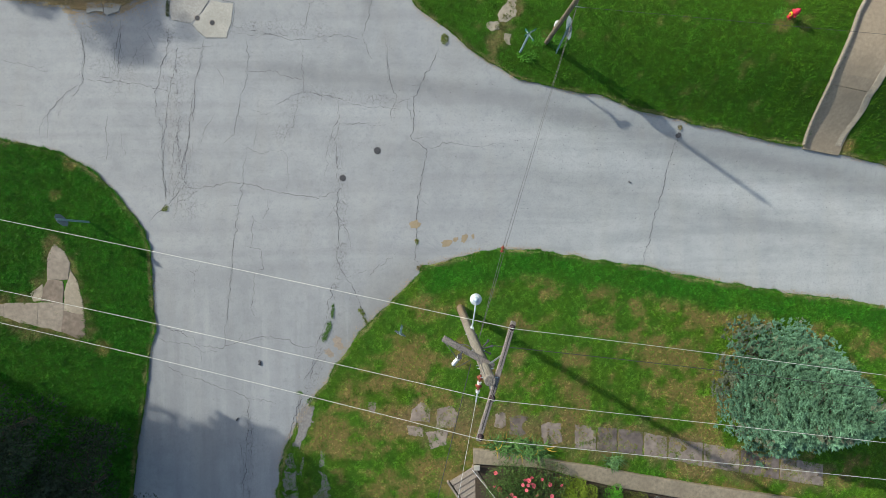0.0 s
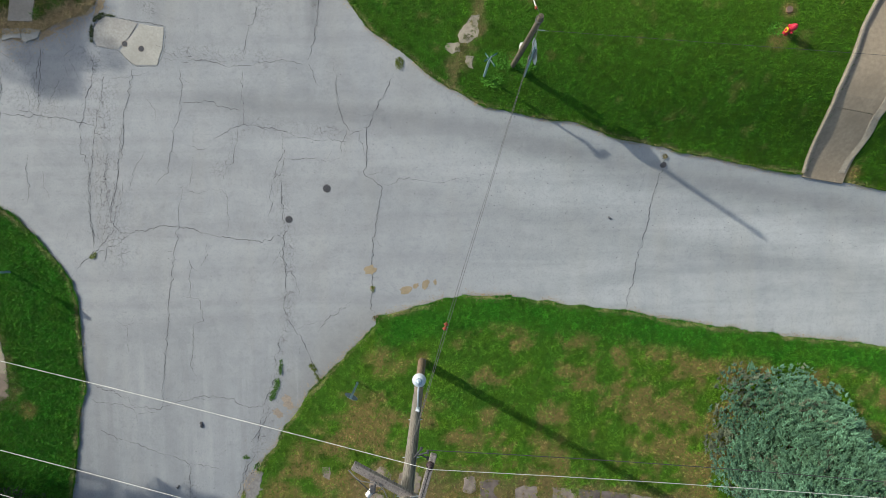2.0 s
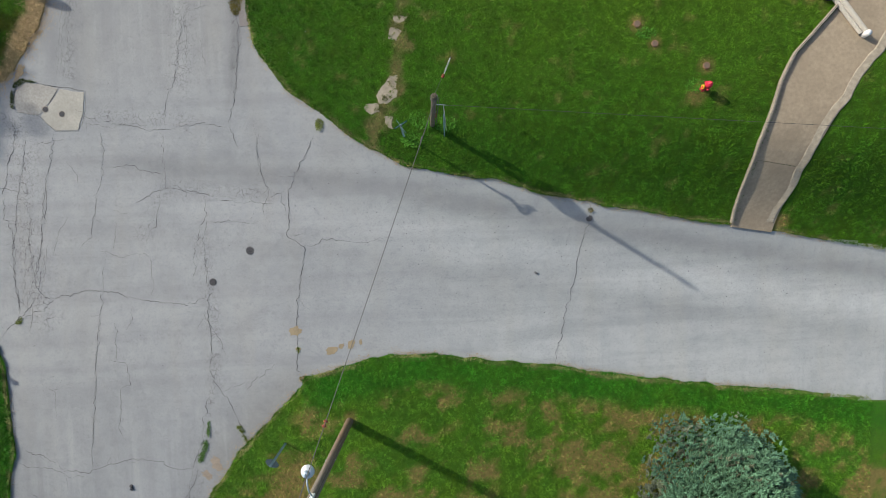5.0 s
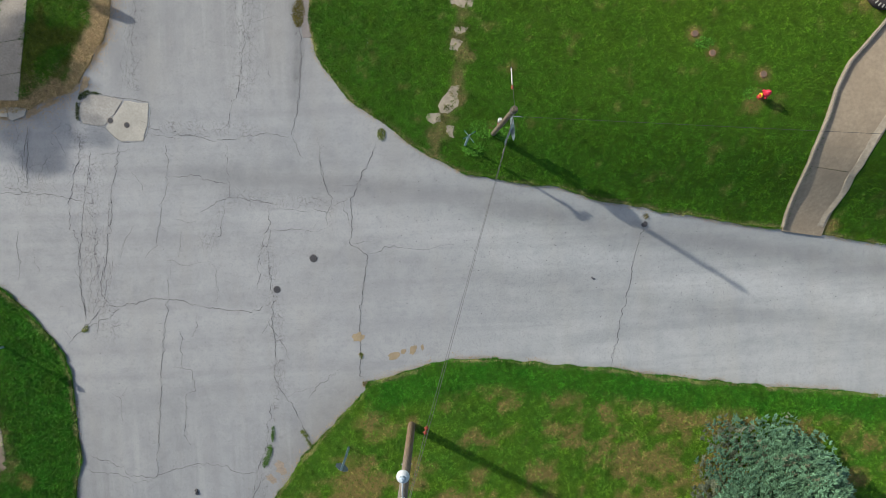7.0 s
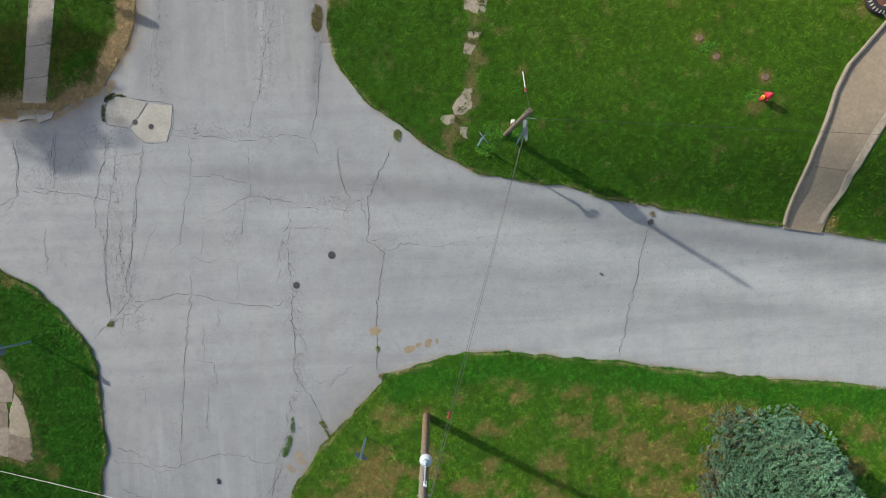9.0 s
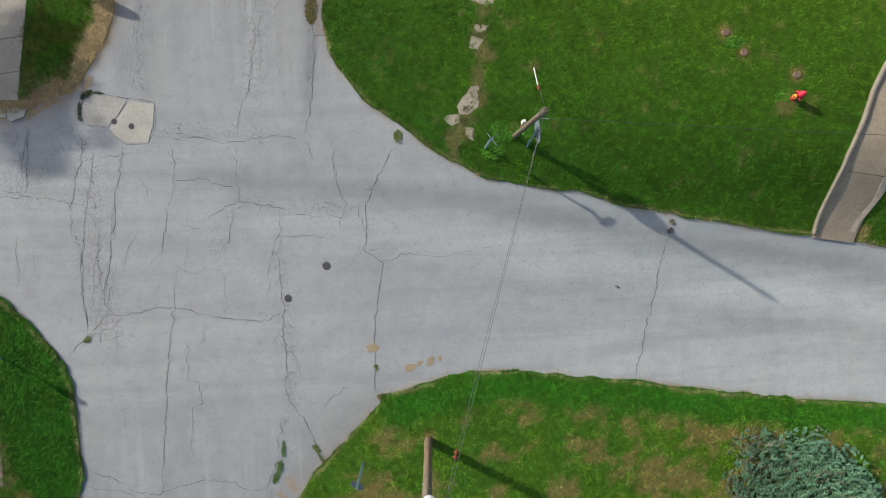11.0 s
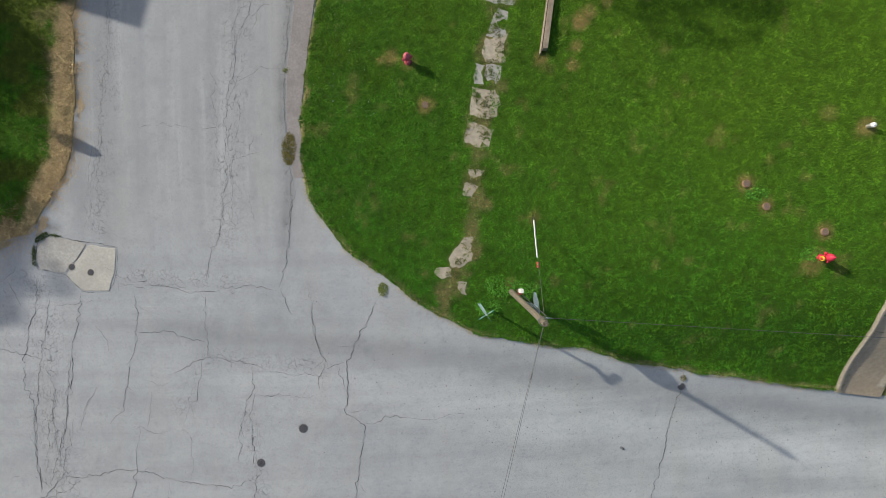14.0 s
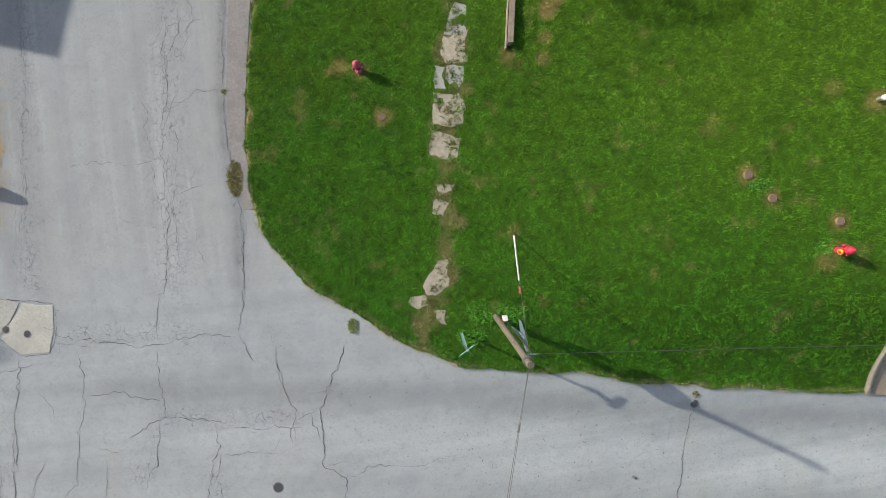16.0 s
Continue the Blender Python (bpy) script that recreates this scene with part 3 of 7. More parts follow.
def build_road():
    ax, ay = np.arange(-58, 58.1, 0.5), np.arange(-58, 58.1, 0.5)
    ax, ay = np.unique(np.r_[ax[np.abs(ax) > 22], np.arange(-22, 22.1, 0.14)]), np.unique(np.r_[ay[np.abs(ay - 4) > 18], np.arange(-14, 22.1, 0.14)])
    X, Y = np.meshgrid(ax, ay, indexing="ij")
    lawn = lawn_of(X, Y)
    deep = lawn >= 0
    for e in EDGES:
        deep &= nearest(X, Y, e)[0] > 0.7
    cell = deep[:-1, :-1] & deep[1:, :-1] & deep[:-1, 1:] & deep[1:, 1:]
    Z = terrain(X, Y) + 0.02 * (fnoise(X, Y, 2.5, 8) - 0.5)
    # the eastern street is worn pale in its wheel tracks and keeps a darker band along the lawn
    north, south = np.interp(X, [0, 5, 9.6, 19, 60], [8.8, 6.4, 5.42, 3.71, -3.5]), np.interp(X, [0, 5.8, 10, 19.3, 60], [-0.3, -0.26, -1.0, -2.33, -7.6])
    v = (north - Y) / np.maximum(north - south, 1)
    band = np.interp(v, [-0.1, 0.0, 0.12, 0.2, 0.3, 0.42, 0.55, 0.66, 0.8, 0.93, 1.0, 1.1], [1.14, 1.14, 1.10, 1.10, 1.22, 1.32, 1.18, 1.24, 1.30, 1.36, 1.28, 1.15])
    east = np.clip((X + 1.0) / 7.0, 0, 1)
    tone = (1 - east) + east * band
    tone *= 1 + 0.09 * np.clip((X - 5) / 5, 0, 1)
    # oil-darkened band where the traffic turns along the lawn, a paler polished track beside it
    lane = [(-14, 8.0), (-9.5, 7.55), (-5.59, 7.14), (-0.82, 6.61), (3.42, 5.88), (7.45, 4.99), (11.29, 4.25), (15.47, 3.5), (24, 1.9)]
    off = (Y - np.interp(X, [p[0] for p in lane], [p[1] for p in lane]))
    along = np.clip((X + 12) / 6, 0, 1) * (0.7 + 0.6 * fnoise(X * 0.3, Y, 0.8, 47))
    tone *= 1 - 0.21 * np.exp(-(off / 0.42) ** 2) * along + 0.09 * np.exp(-((off + 1.25) / 0.5) ** 2) * along - 0.07 * np.exp(-((off + 2.6) / 0.3) ** 2) * along
    # tyre arcs of cars turning the corner
    for cx, cy, r0, a0, a1 in ((1.6, -3.4, 8.2, 1.5, 2.9), (1.6, -3.4, 6.6, 1.5, 2.8), (4.5, 12.5, 9.3, -2.9, -1.7), (4.5, 12.5, 7.9, -2.9, -1.7)):
        rr, aa = np.hypot(X - cx, Y - cy), np.arctan2(Y - cy, X - cx)
        tone *= 1 - 0.05 * np.exp(-((rr - r0) / 0.22) ** 2) * np.clip(np.minimum(aa - a0, a1 - aa) * 3, 0, 1)
    tone *= 1 + 0.10 * (fnoise(X, Y, 3.0, 44) - 0.5)
    # a dark open seam runs down the eastern side of the northern street
    seam = nearest(X, Y, [(-2.5, 18.3), (-2.74, 16.3), (-2.9, 15.3), (-2.95, 13.8), (-2.82, 12.7), (-2.76, 11.6), (-2.87, 10.8), (-3.0, 9.6), (-3.2, 8.9)])[0]
    tone *= 1 - 0.30 * np.exp(-(seam / 0.17) ** 2) * (0.3 + 1.1 * fnoise(X, Y, 0.5, 46)) * np.clip((Y - 8.5) / 1.5, 0, 1)
    # lengthwise wear in the northern street, and a warmer tone
    north_street = np.clip((Y - 9.0) / 2.5, 0, 1) * np.clip((-1.5 - X) / 1.0, 0, 1)
    u = X + 0.06 * (Y - 10)
    tone *= 1 + north_street * (0.06 * (fnoise(u, Y * 0.08, 0.5, 48) - 0.5) + 0.12 * (fnoise(u, Y * 0.05, 1.6, 49) - 0.5) - 0.10)
    south_street = np.clip((-0.5 - Y) / 2.5, 0, 1)
    v2 = X - 0.12 * (Y + 1)
    tone *= 1 + south_street * (0.10 * (fnoise(v2, Y * 0.08, 0.5, 58) - 0.5) + 0.08 * (fnoise(v2, Y * 0.05, 1.6, 59) - 0.5) - 0.03)
    warm = (0.015 * north_street).reshape(-1, 1) * np.array([[1.0, 0.0, -1.2]])
    # dust warms the eastern street, silt the apron before the scorched lawn
    apron = np.exp(-(nearest(X, Y, [(-1.3, -0.8), (-2.6, -2.0), (-3.9, -3.6)])[0] / 0.75) ** 2)
    warm = warm + (east.reshape(-1, 1) * np.array([[0.006, 0.0, -0.045]])) + apron.reshape(-1, 1) * np.array([[0.01, -0.01, -0.05]])
    tone = 0.97 * tone * (1 - 0.13 * apron)
    col = np.repeat(tone.reshape(-1, 1), 3, 1) * (1 + warm)
    craze = np.zeros(X.shape)
    for line, w in (([(-3.9, 18.8), (-4.3, 16), (-4.6, 14), (-4.7, 10.3)], 0.6), ([(-8.2, 18.5), (-8.5, 14), (-8.9, 10.5)], 0.4), ([(-10.9, 8.9), (-10.7, 5), (-10.3, 1.9)], 0.65), ([(-14.2, 8.6), (-12.9, 7.2)], 0.9),
                    ([(-4.3, 4.6), (-4.1, 2.0), (-4.1, -0.8), (-4.6, -3.0), (-5.6, -6.2), (-6.2, -8.5)], 0.3), ([(-7.9, -6.8), (-8.2, -10)], 0.35), ([(-9.3, 9.2), (-4.5, 8.7)], 0.3), ([(-2.5, 18.3), (-2.78, 16.3), (-2.92, 13.8), (-2.76, 11.6), (-2.95, 9.6)], 0.16), ([(-6.5, 4.8), (-5.5, 6.4), (-2.0, 6.0)], 0.3)):
        craze = np.maximum(craze, np.exp(-(nearest(X, Y, line)[0] / w) ** 2))
    me = tri_mesh("road", np.stack([X, Y, Z], -1).reshape(-1, 3), grid_faces(*X.shape, ~cell), ASPHALT, col, True)
    b = me.attributes.new("crosswise", "FLOAT", "POINT")
    b.data.foreach_set("value", (1 - np.maximum(north_street, south_street)).ravel().astype(np.float32))
    a = me.attributes.new("crazing", "FLOAT", "POINT")
    a.data.foreach_set("value", craze.ravel().astype(np.float32))
    return tagged(new("road", me), "pale worn asphalt street crossing with many cracks", "road", kind="structure")


ground = build_ground()
road = build_road()


def build_grass(name, lawn_id, box4, per_m2, height, label, creep=0.62):
    """Blades in tufts over one lawn."""
    x0, x1, y0, y1 = box4
    n = int((x1 - x0) * (y1 - y0) * per_m2)
    x, y = rng.uniform(x0, x1, n), rng.uniform(y0, y1, n)
    keep = inside(x, y, LAWNS[lawn_id])
    x, y = x[keep], y[keep]
    # turf creeps unevenly over the rims of slabs
    wx, wy = x + 0.42 * (fnoise(x, y, 0.35, 62) - 0.5), y + 0.42 * (fnoise(x, y, 0.35, 64) - 0.5)
    over = fnoise(x, y, 0.28, 61) > creep
    keep = np.ones(len(x), bool)
    for k, clear in enumerate(BARE):
        (ax, ay), (bx, by) = clear.min(0), clear.max(0)
        m = np.flatnonzero((wx > ax) & (wx < bx) & (wy > ay) & (wy < by))
        keep[m] &= ~inside(wx[m], wy[m], clear) | (over[m] if k < BROKEN else False)
    x, y = x[keep], y[keep]
    d = nearest(x, y, EDGES[lawn_id])[0]
    tint = lawn_tint(x, y, np.full(len(x), lawn_id), np.where(rng.random(len(x)) < 0.28, 0.2, 1.0))
    dryness = np.clip((tint[:, 0] / tint[:, 1] - 0.65) * 2, 0, 1)
    keep = rng.random(len(x)) > dryness * 0.55
    x, y, d, tint = x[keep], y[keep], d[keep], tint[keep]
    n = len(x)
    B = 5
    ang = rng.uniform(0, 2 * np.pi, (n, B))
    h = height * rng.uniform(0.5, 1.25, (n, B)) * (0.6 + 0.8 * vnoise(x, y, 0.13, 53))[:, None] * (1 + 0.6 * np.exp(-d / 0.12))[:, None]
    lean = h * rng.uniform(0.7, 1.8, (n, B))
    w = rng.uniform(0.005, 0.0115, (n, B))
    cx, cy = x[:, None] + rng.normal(0, 0.02, (n, B)), y[:, None] + rng.normal(0, 0.02, (n, B))
    z = (terrain(x, y) + 0.048 + 0.035 * (fnoise(x, y, 1.3, 4) - 0.5))[:, None]
    ca, sa = np.cos(ang), np.sin(ang)
    p0 = np.stack([cx - sa * w, cy + ca * w, z + 0 * w], -1)
    p1 = np.stack([cx + sa * w, cy - ca * w, z + 0 * w], -1)
    p2 = np.stack([cx + ca * lean, cy + sa * lean, z + h], -1)
    verts = np.stack([p0, p1, p2], 2).reshape(-1, 3)
    tris = np.arange(n * B * 3).reshape(-1, 3)
    shade = (rng.uniform(0.83, 1.18, n) * (0.50 + 1.0 * vnoise(x, y, 0.13, 51)) * (0.87 + 0.26 * vnoise(x, y, 0.45, 52)))[:, None]
    yellow = np.where(rng.random((n, 1)) < 0.03, 1.0, 0.0) * np.array([[0.025, 0.02, 0.0]])
    col = np.repeat(np.clip(tint * shade + yellow, 0, 1), B * 3, 0)
    return tagged(new(name, tri_mesh(name, verts, tris, GRASS, col)), label, "grass", kind="stuff")


def road_z(x, y):
    return terrain(x, y) + 0.02 * (fnoise(x, y, 2.5, 8) - 0.5)


# ---------------------------------------------------------------- cracks in the asphalt: width, then the line
CRACKS = []
CRACKS += [
    (1.0, (-14.61, 8.92), (-14.44, 7.86), (-14.58, 7.23), (-14.56, 6.81), (-15.09, 5.98)),
    (1.0, (-12.94, 9.37), (-13.03, 8.64), (-13.19, 8.01), (-13.17, 7.38), (-13.30, 6.96)),
    (0.8, (-13.94, 7.10), (-13.30, 6.96), (-12.66, 6.83), (-11.59, 6.57), (-10.95, 6.44)),
    (1.2, (-10.95, 9.06), (-11.00, 8.33), (-11.33, 7.30), (-11.50, 6.25), (-11.58, 5.62), (-11.25, 4.97), (-11.28, 3.91), (-11.22, 2.84), (-11.17, 1.99)),
]
CRACKS += [
    (0.9, (-10.59, 8.31), (-10.80, 7.27), (-10.95, 6.44), (-11.12, 5.39), (-11.24, 4.55), (-11.28, 3.49), (-11.19, 2.63), (-11.12, 2.09)),
    (1.4, (-9.55, 8.47), (-9.79, 7.23), (-9.92, 6.39), (-10.06, 5.13), (-10.20, 4.50), (-10.41, 3.66), (-10.47, 3.03), (-10.22, 2.59)),
    (0.7, (-9.99, 6.39), (-10.15, 5.35), (-10.30, 4.30), (-10.54, 3.24), (-10.76, 2.61), (-10.90, 2.08)),
    (0.6, (-10.47, 5.36), (-10.66, 4.73), (-10.84, 3.89), (-10.94, 3.05), (-11.04, 2.20)),
]
CRACKS += [
    (0.5, (-9.99, 4.49), (-10.11, 3.86), (-10.28, 3.23), (-10.41, 2.60), (-10.41, 1.96)),
    (0.5, (-10.86, 6.22), (-10.67, 5.79), (-10.55, 5.15), (-10.65, 4.31), (-10.57, 3.46)),
    (2.4, (-12.06, 1.01), (-11.59, 1.51), (-11.25, 1.78), (-10.90, 2.08), (-10.59, 2.50), (-10.31, 2.81)),
    (0.9, (-11.25, 1.78), (-10.80, 1.97), (-10.24, 2.17), (-9.86, 2.47)),
]
CRACKS += [
    (0.7, (-10.67, 2.29), (-10.77, 1.76), (-10.89, 1.33)),
    (1.3, (-10.32, 2.60), (-9.85, 2.54), (-9.56, 2.67), (-9.24, 2.60), (-9.02, 2.76), (-8.15, 2.81), (-7.31, 2.55), (-6.25, 2.34), (-4.98, 2.16), (-4.55, 2.38), (-4.23, 2.41)),
    (1.0, (-7.84, 8.39), (-7.73, 7.76), (-7.83, 6.72), (-8.11, 6.21), (-8.23, 5.26), (-8.36, 4.74), (-8.82, 4.28)),
    (1.0, (-7.76, 7.20), (-7.16, 7.21), (-6.63, 7.17), (-6.01, 6.95), (-5.59, 6.83)),
]
CRACKS += [
    (1.0, (-7.86, 4.20), (-8.01, 3.36), (-8.05, 2.83), (-8.21, 1.88), (-8.40, 0.60), (-8.56, -1.12), (-8.79, -2.42), (-8.94, -3.96)),
    (0.8, (-7.00, 2.36), (-7.03, 1.83), (-7.17, 1.41), (-7.34, 1.31)),
    (1.0, (-5.55, 8.28), (-5.57, 7.24), (-5.55, 6.30)),
    (1.1, (-6.66, 5.87), (-6.26, 6.12), (-5.89, 6.28), (-5.30, 6.29), (-4.56, 6.22), (-3.94, 5.96), (-3.63, 5.80), (-2.90, 5.73), (-2.48, 5.79), (-1.75, 5.66)),
]
CRACKS += [
    (1.0, (-5.76, 6.27), (-5.86, 5.58), (-5.96, 4.96), (-6.16, 4.86), (-6.40, 4.30)),
    (1.0, (-4.16, 5.82), (-4.08, 5.30), (-4.41, 5.00), (-4.48, 4.48), (-4.66, 4.17), (-4.63, 3.54), (-4.73, 3.02)),
    (1.6, (-4.08, 5.19), (-4.27, 4.47), (-4.22, 3.84), (-4.21, 3.21), (-4.14, 2.89), (-4.23, 2.36), (-4.17, 1.51), (-4.16, 0.88), (-4.25, 0.03), (-4.31, -0.19), (-4.18, -0.62), (-3.93, -1.06), (-3.69, -1.39), (-3.40, -1.94)),
    (0.9, (-4.46, 1.95), (-4.17, 1.41), (-3.98, 1.08), (-3.69, 0.48), (-3.71, 0.11)),
]
CRACKS += [
    (0.8, (-3.18, 8.47), (-2.99, 8.05), (-2.81, 7.63)),
    (0.8, (-8.40, 9.00), (-7.82, 8.81), (-6.55, 8.58), (-5.93, 8.40), (-4.86, 8.49), (-4.22, 8.63), (-3.29, 8.42)),
    (0.6, (-8.42, 8.79), (-7.40, 8.58), (-6.13, 8.60)),
    (1.5, (-0.16, 8.03), (-0.53, 7.22), (-0.99, 6.42), (-1.17, 6.01), (-1.13, 5.49), (-1.22, 4.55), (-0.67, 4.11), (-0.76, 3.07), (-0.97, 2.23), (-1.06, 1.18), (-1.05, 0.33), (-1.13, -0.30), (-0.88, -0.53)),
]
CRACKS += [
    (0.6, (-2.11, 8.12), (-2.20, 7.30), (-2.06, 6.67), (-1.84, 6.04), (-2.07, 5.63), (-2.04, 5.21)),
    (0.8, (-1.80, 5.89), (-1.53, 5.98), (-1.21, 6.11)),
    (0.8, (-1.42, 6.02), (-1.25, 5.28)),
    (0.8, (-0.67, 4.11), (-0.25, 4.20), (0.07, 4.35), (0.80, 4.26), (1.42, 4.17), (1.63, 4.27), (2.48, 4.34)),
]
CRACKS += [
    (0.6, (-0.97, 2.23), (-0.56, 1.84)),
    (0.6, (-3.98, 5.13), (-3.35, 5.10), (-2.51, 5.02), (-1.99, 5.11)),
    (0.5, (-6.80, 4.05), (-6.37, 4.03), (-6.18, 3.71), (-6.17, 3.07), (-6.29, 2.44)),
    (0.5, (-7.56, 5.66), (-7.04, 5.53), (-6.82, 5.56)),
]
CRACKS += [
    (0.6, (-7.41, 5.34), (-7.44, 4.71), (-7.60, 4.19)),
    (0.5, (-8.07, 4.20), (-7.23, 4.00), (-6.80, 4.05)),
    (0.9, (-3.03, -1.09), (-2.69, -0.67), (-2.25, -0.30), (-1.81, -0.02)),
    (0.5, (-3.93, -1.06), (-3.45, -0.86), (-3.01, -0.70)),
]
CRACKS += [
    (2.2, (-4.43, -1.26), (-4.52, -1.69), (-4.64, -2.33), (-4.80, -2.87), (-4.99, -3.42), (-5.12, -3.85)),
    (2.2, (-3.40, -1.94), (-3.21, -2.38), (-2.91, -2.83)),
    (1.0, (-11.50, -3.00), (-10.75, -3.25), (-10.23, -3.53), (-9.92, -3.82), (-9.05, -3.91), (-8.60, -3.71), (-8.05, -3.66), (-7.37, -3.41), (-6.83, -3.47), (-6.30, -3.60), (-5.99, -3.78), (-5.12, -3.85)),
    (0.8, (-11.65, -3.48), (-11.34, -3.67), (-10.35, -3.74), (-9.83, -4.05), (-9.06, -4.07)),
]
CRACKS += [
    (2.4, (-5.13, -3.90), (-5.23, -4.51), (-5.42, -5.21)),
    (1.4, (-4.95, -3.90), (-5.16, -4.51), (-5.68, -5.21)),
    (0.9, (-7.69, 1.64), (-7.62, 1.00), (-7.71, 0.25), (-8.11, 0.16)),
    (0.9, (-7.72, 0.19), (-7.36, 0.03), (-7.25, -0.62), (-7.58, -0.94), (-7.73, -2.24), (-7.55, -2.79)),
]
CRACKS += [
    (0.5, (-10.65, -0.51), (-10.09, -0.90), (-10.11, -1.95)),
    (0.5, (-10.09, -0.90), (-9.78, -0.43)),
    (1.4, (9.73, 5.31), (9.67, 4.67), (9.37, 3.70), (9.12, 2.62), (8.75, 1.54), (8.54, 0.45), (8.29, -0.46)),
    (1.2, (-11.32, -4.67), (-10.51, -5.06), (-9.58, -5.41), (-8.77, -5.64), (-7.96, -5.98), (-7.97, -6.81)),
]
CRACKS += [
    (0.6, (-7.96, -5.98), (-7.26, -6.05), (-6.79, -6.23)),
    (2.0, (-14.52, 8.89), (-14.42, 7.65), (-14.54, 7.19), (-14.47, 6.74)),
    (1.5, (-14.54, 6.74), (-15.35, 6.29), (-15.71, 5.84), (-16.06, 5.50), (-16.31, 4.71)),
    (0.7, (-15.94, 5.62), (-15.96, 4.59)),
]
CRACKS += [
    (1.2, (-12.90, 8.98), (-13.03, 7.86), (-13.15, 6.96)),
    (0.8, (-14.42, 6.97), (-13.61, 6.85), (-12.81, 6.84)),
    (0.8, (-13.51, 5.49), (-13.48, 4.47), (-13.61, 3.68)),
    (0.5, (-17.89, 7.79), (-16.73, 7.55), (-15.81, 7.20)),
]
CRACKS += [
    (0.5, (-17.91, 6.08), (-16.75, 5.85)),
    (1.4, (-7.97, -6.81), (-8.07, -8.23), (-8.28, -10.19)),
    (0.8, (-8.35, -7.76), (-8.21, -8.94), (-7.99, -10.18)),
    (0.8, (-7.74, -7.04), (-7.89, -8.23), (-7.84, -9.42)),
]
CRACKS += [
    (2.6, (-5.86, -5.97), (-6.15, -7.03), (-6.48, -8.21)),
    (1.4, (-5.50, -5.61), (-5.86, -6.32), (-6.07, -7.50)),
    (1.0, (-8.36, 18.23), (-8.37, 16.50), (-8.56, 15.12), (-8.76, 13.75), (-8.85, 13.06), (-9.06, 11.69), (-9.16, 10.66)),
    (0.8, (-8.58, 13.92), (-8.78, 12.54), (-8.90, 11.34), (-8.85, 10.31)),
]
CRACKS += [
    (0.7, (-8.98, 13.06), (-9.19, 11.69), (-9.31, 10.49)),
    (0.8, (-7.53, 13.63), (-6.65, 13.73), (-5.78, 13.53), (-4.74, 13.61)),
    (1.2, (-3.73, 18.07), (-3.91, 17.04), (-4.27, 16.37), (-4.37, 15.52), (-4.64, 14.67), (-4.74, 13.64), (-4.67, 12.45), (-4.79, 11.26), (-4.99, 10.24), (-5.37, 9.56), (-5.49, 8.78)),
    (0.8, (-4.17, 17.40), (-4.44, 16.55), (-4.36, 15.86), (-4.54, 15.18)),
]
CRACKS += [
    (0.7, (-5.00, 13.48), (-4.94, 12.28), (-4.87, 11.26), (-4.99, 10.41)),
    (0.8, (-4.31, 13.46), (-4.59, 12.28), (-4.54, 10.91), (-4.73, 10.23)),
    (0.8, (-2.81, 15.30), (-3.50, 15.35), (-3.94, 15.19), (-4.37, 15.09)),
    (0.7, (-5.23, 15.46), (-4.98, 15.02), (-5.16, 14.34), (-4.91, 13.65)),
]
CRACKS += [
    (0.6, (-4.03, 14.82), (-4.38, 14.40), (-4.13, 13.97), (-4.39, 13.55)),
    (1.2, (-2.54, 11.55), (-2.73, 10.71), (-2.84, 9.86), (-2.98, 9.18), (-3.19, 8.49)),
    (0.6, (-6.16, 12.14), (-5.81, 11.93), (-5.21, 11.78)),
    (0.8, (-2.42, 10.75), (-2.73, 10.62)),
]
CRACKS += [
    (0.6, (-2.29, 8.48), (-2.23, 7.79), (-2.17, 6.92), (-1.76, 6.05)),
]


def ribbon(name, pts, width, material, parent, wander=0.035, lift=0.006, ragged=0.6, seed=1, taper=True):
    """A thin wandering strip on the street: a crack, a seam."""
    p = dense(pts, 0.06)
    d = np.gradient(p, axis=0)
    d /= np.linalg.norm(d, axis=1, keepdims=True) + 1e-9
    nrm = np.stack([-d[:, 1], d[:, 0]], -1)
    s = np.arange(len(p)) * 0.06
    row = s * 0 + seed * 1.7
    off = wander * 2.2 * (fnoise(s, row, 0.42, seed % 50) - 0.5) + wander * 1.4 * (vnoise(s, row, 0.15, seed % 50 + 3) - 0.5) + wander * 1.1 * (vnoise(s, row, 0.07, seed % 50 + 4) - 0.5)
    if taper:
        off *= np.minimum(1, np.minimum(s, s[-1] - s) / 0.3)
    c = p + nrm * off[:, None]
    w = width * (1 - ragged + 2 * ragged * vnoise(s, s * 0 + 3 * seed, 0.2, seed % 50 + 9)) / 2
    if taper:
        w *= np.minimum(1, np.minimum(s + 0.08, s[-1] - s + 0.08) / 0.35)
    a, b = c + nrm * w[:, None], c - nrm * w[:, None]
    v = np.concatenate([a, b])
    z = road_z(v[:, 0], v[:, 1]) + lift
    n = len(p)
    i = np.arange(n - 1)
    f = np.stack([i, i + n, i + n + 1, i + 1], -1)
    return link(name, tri_mesh(name, np.c_[v, z], f, material), parent)


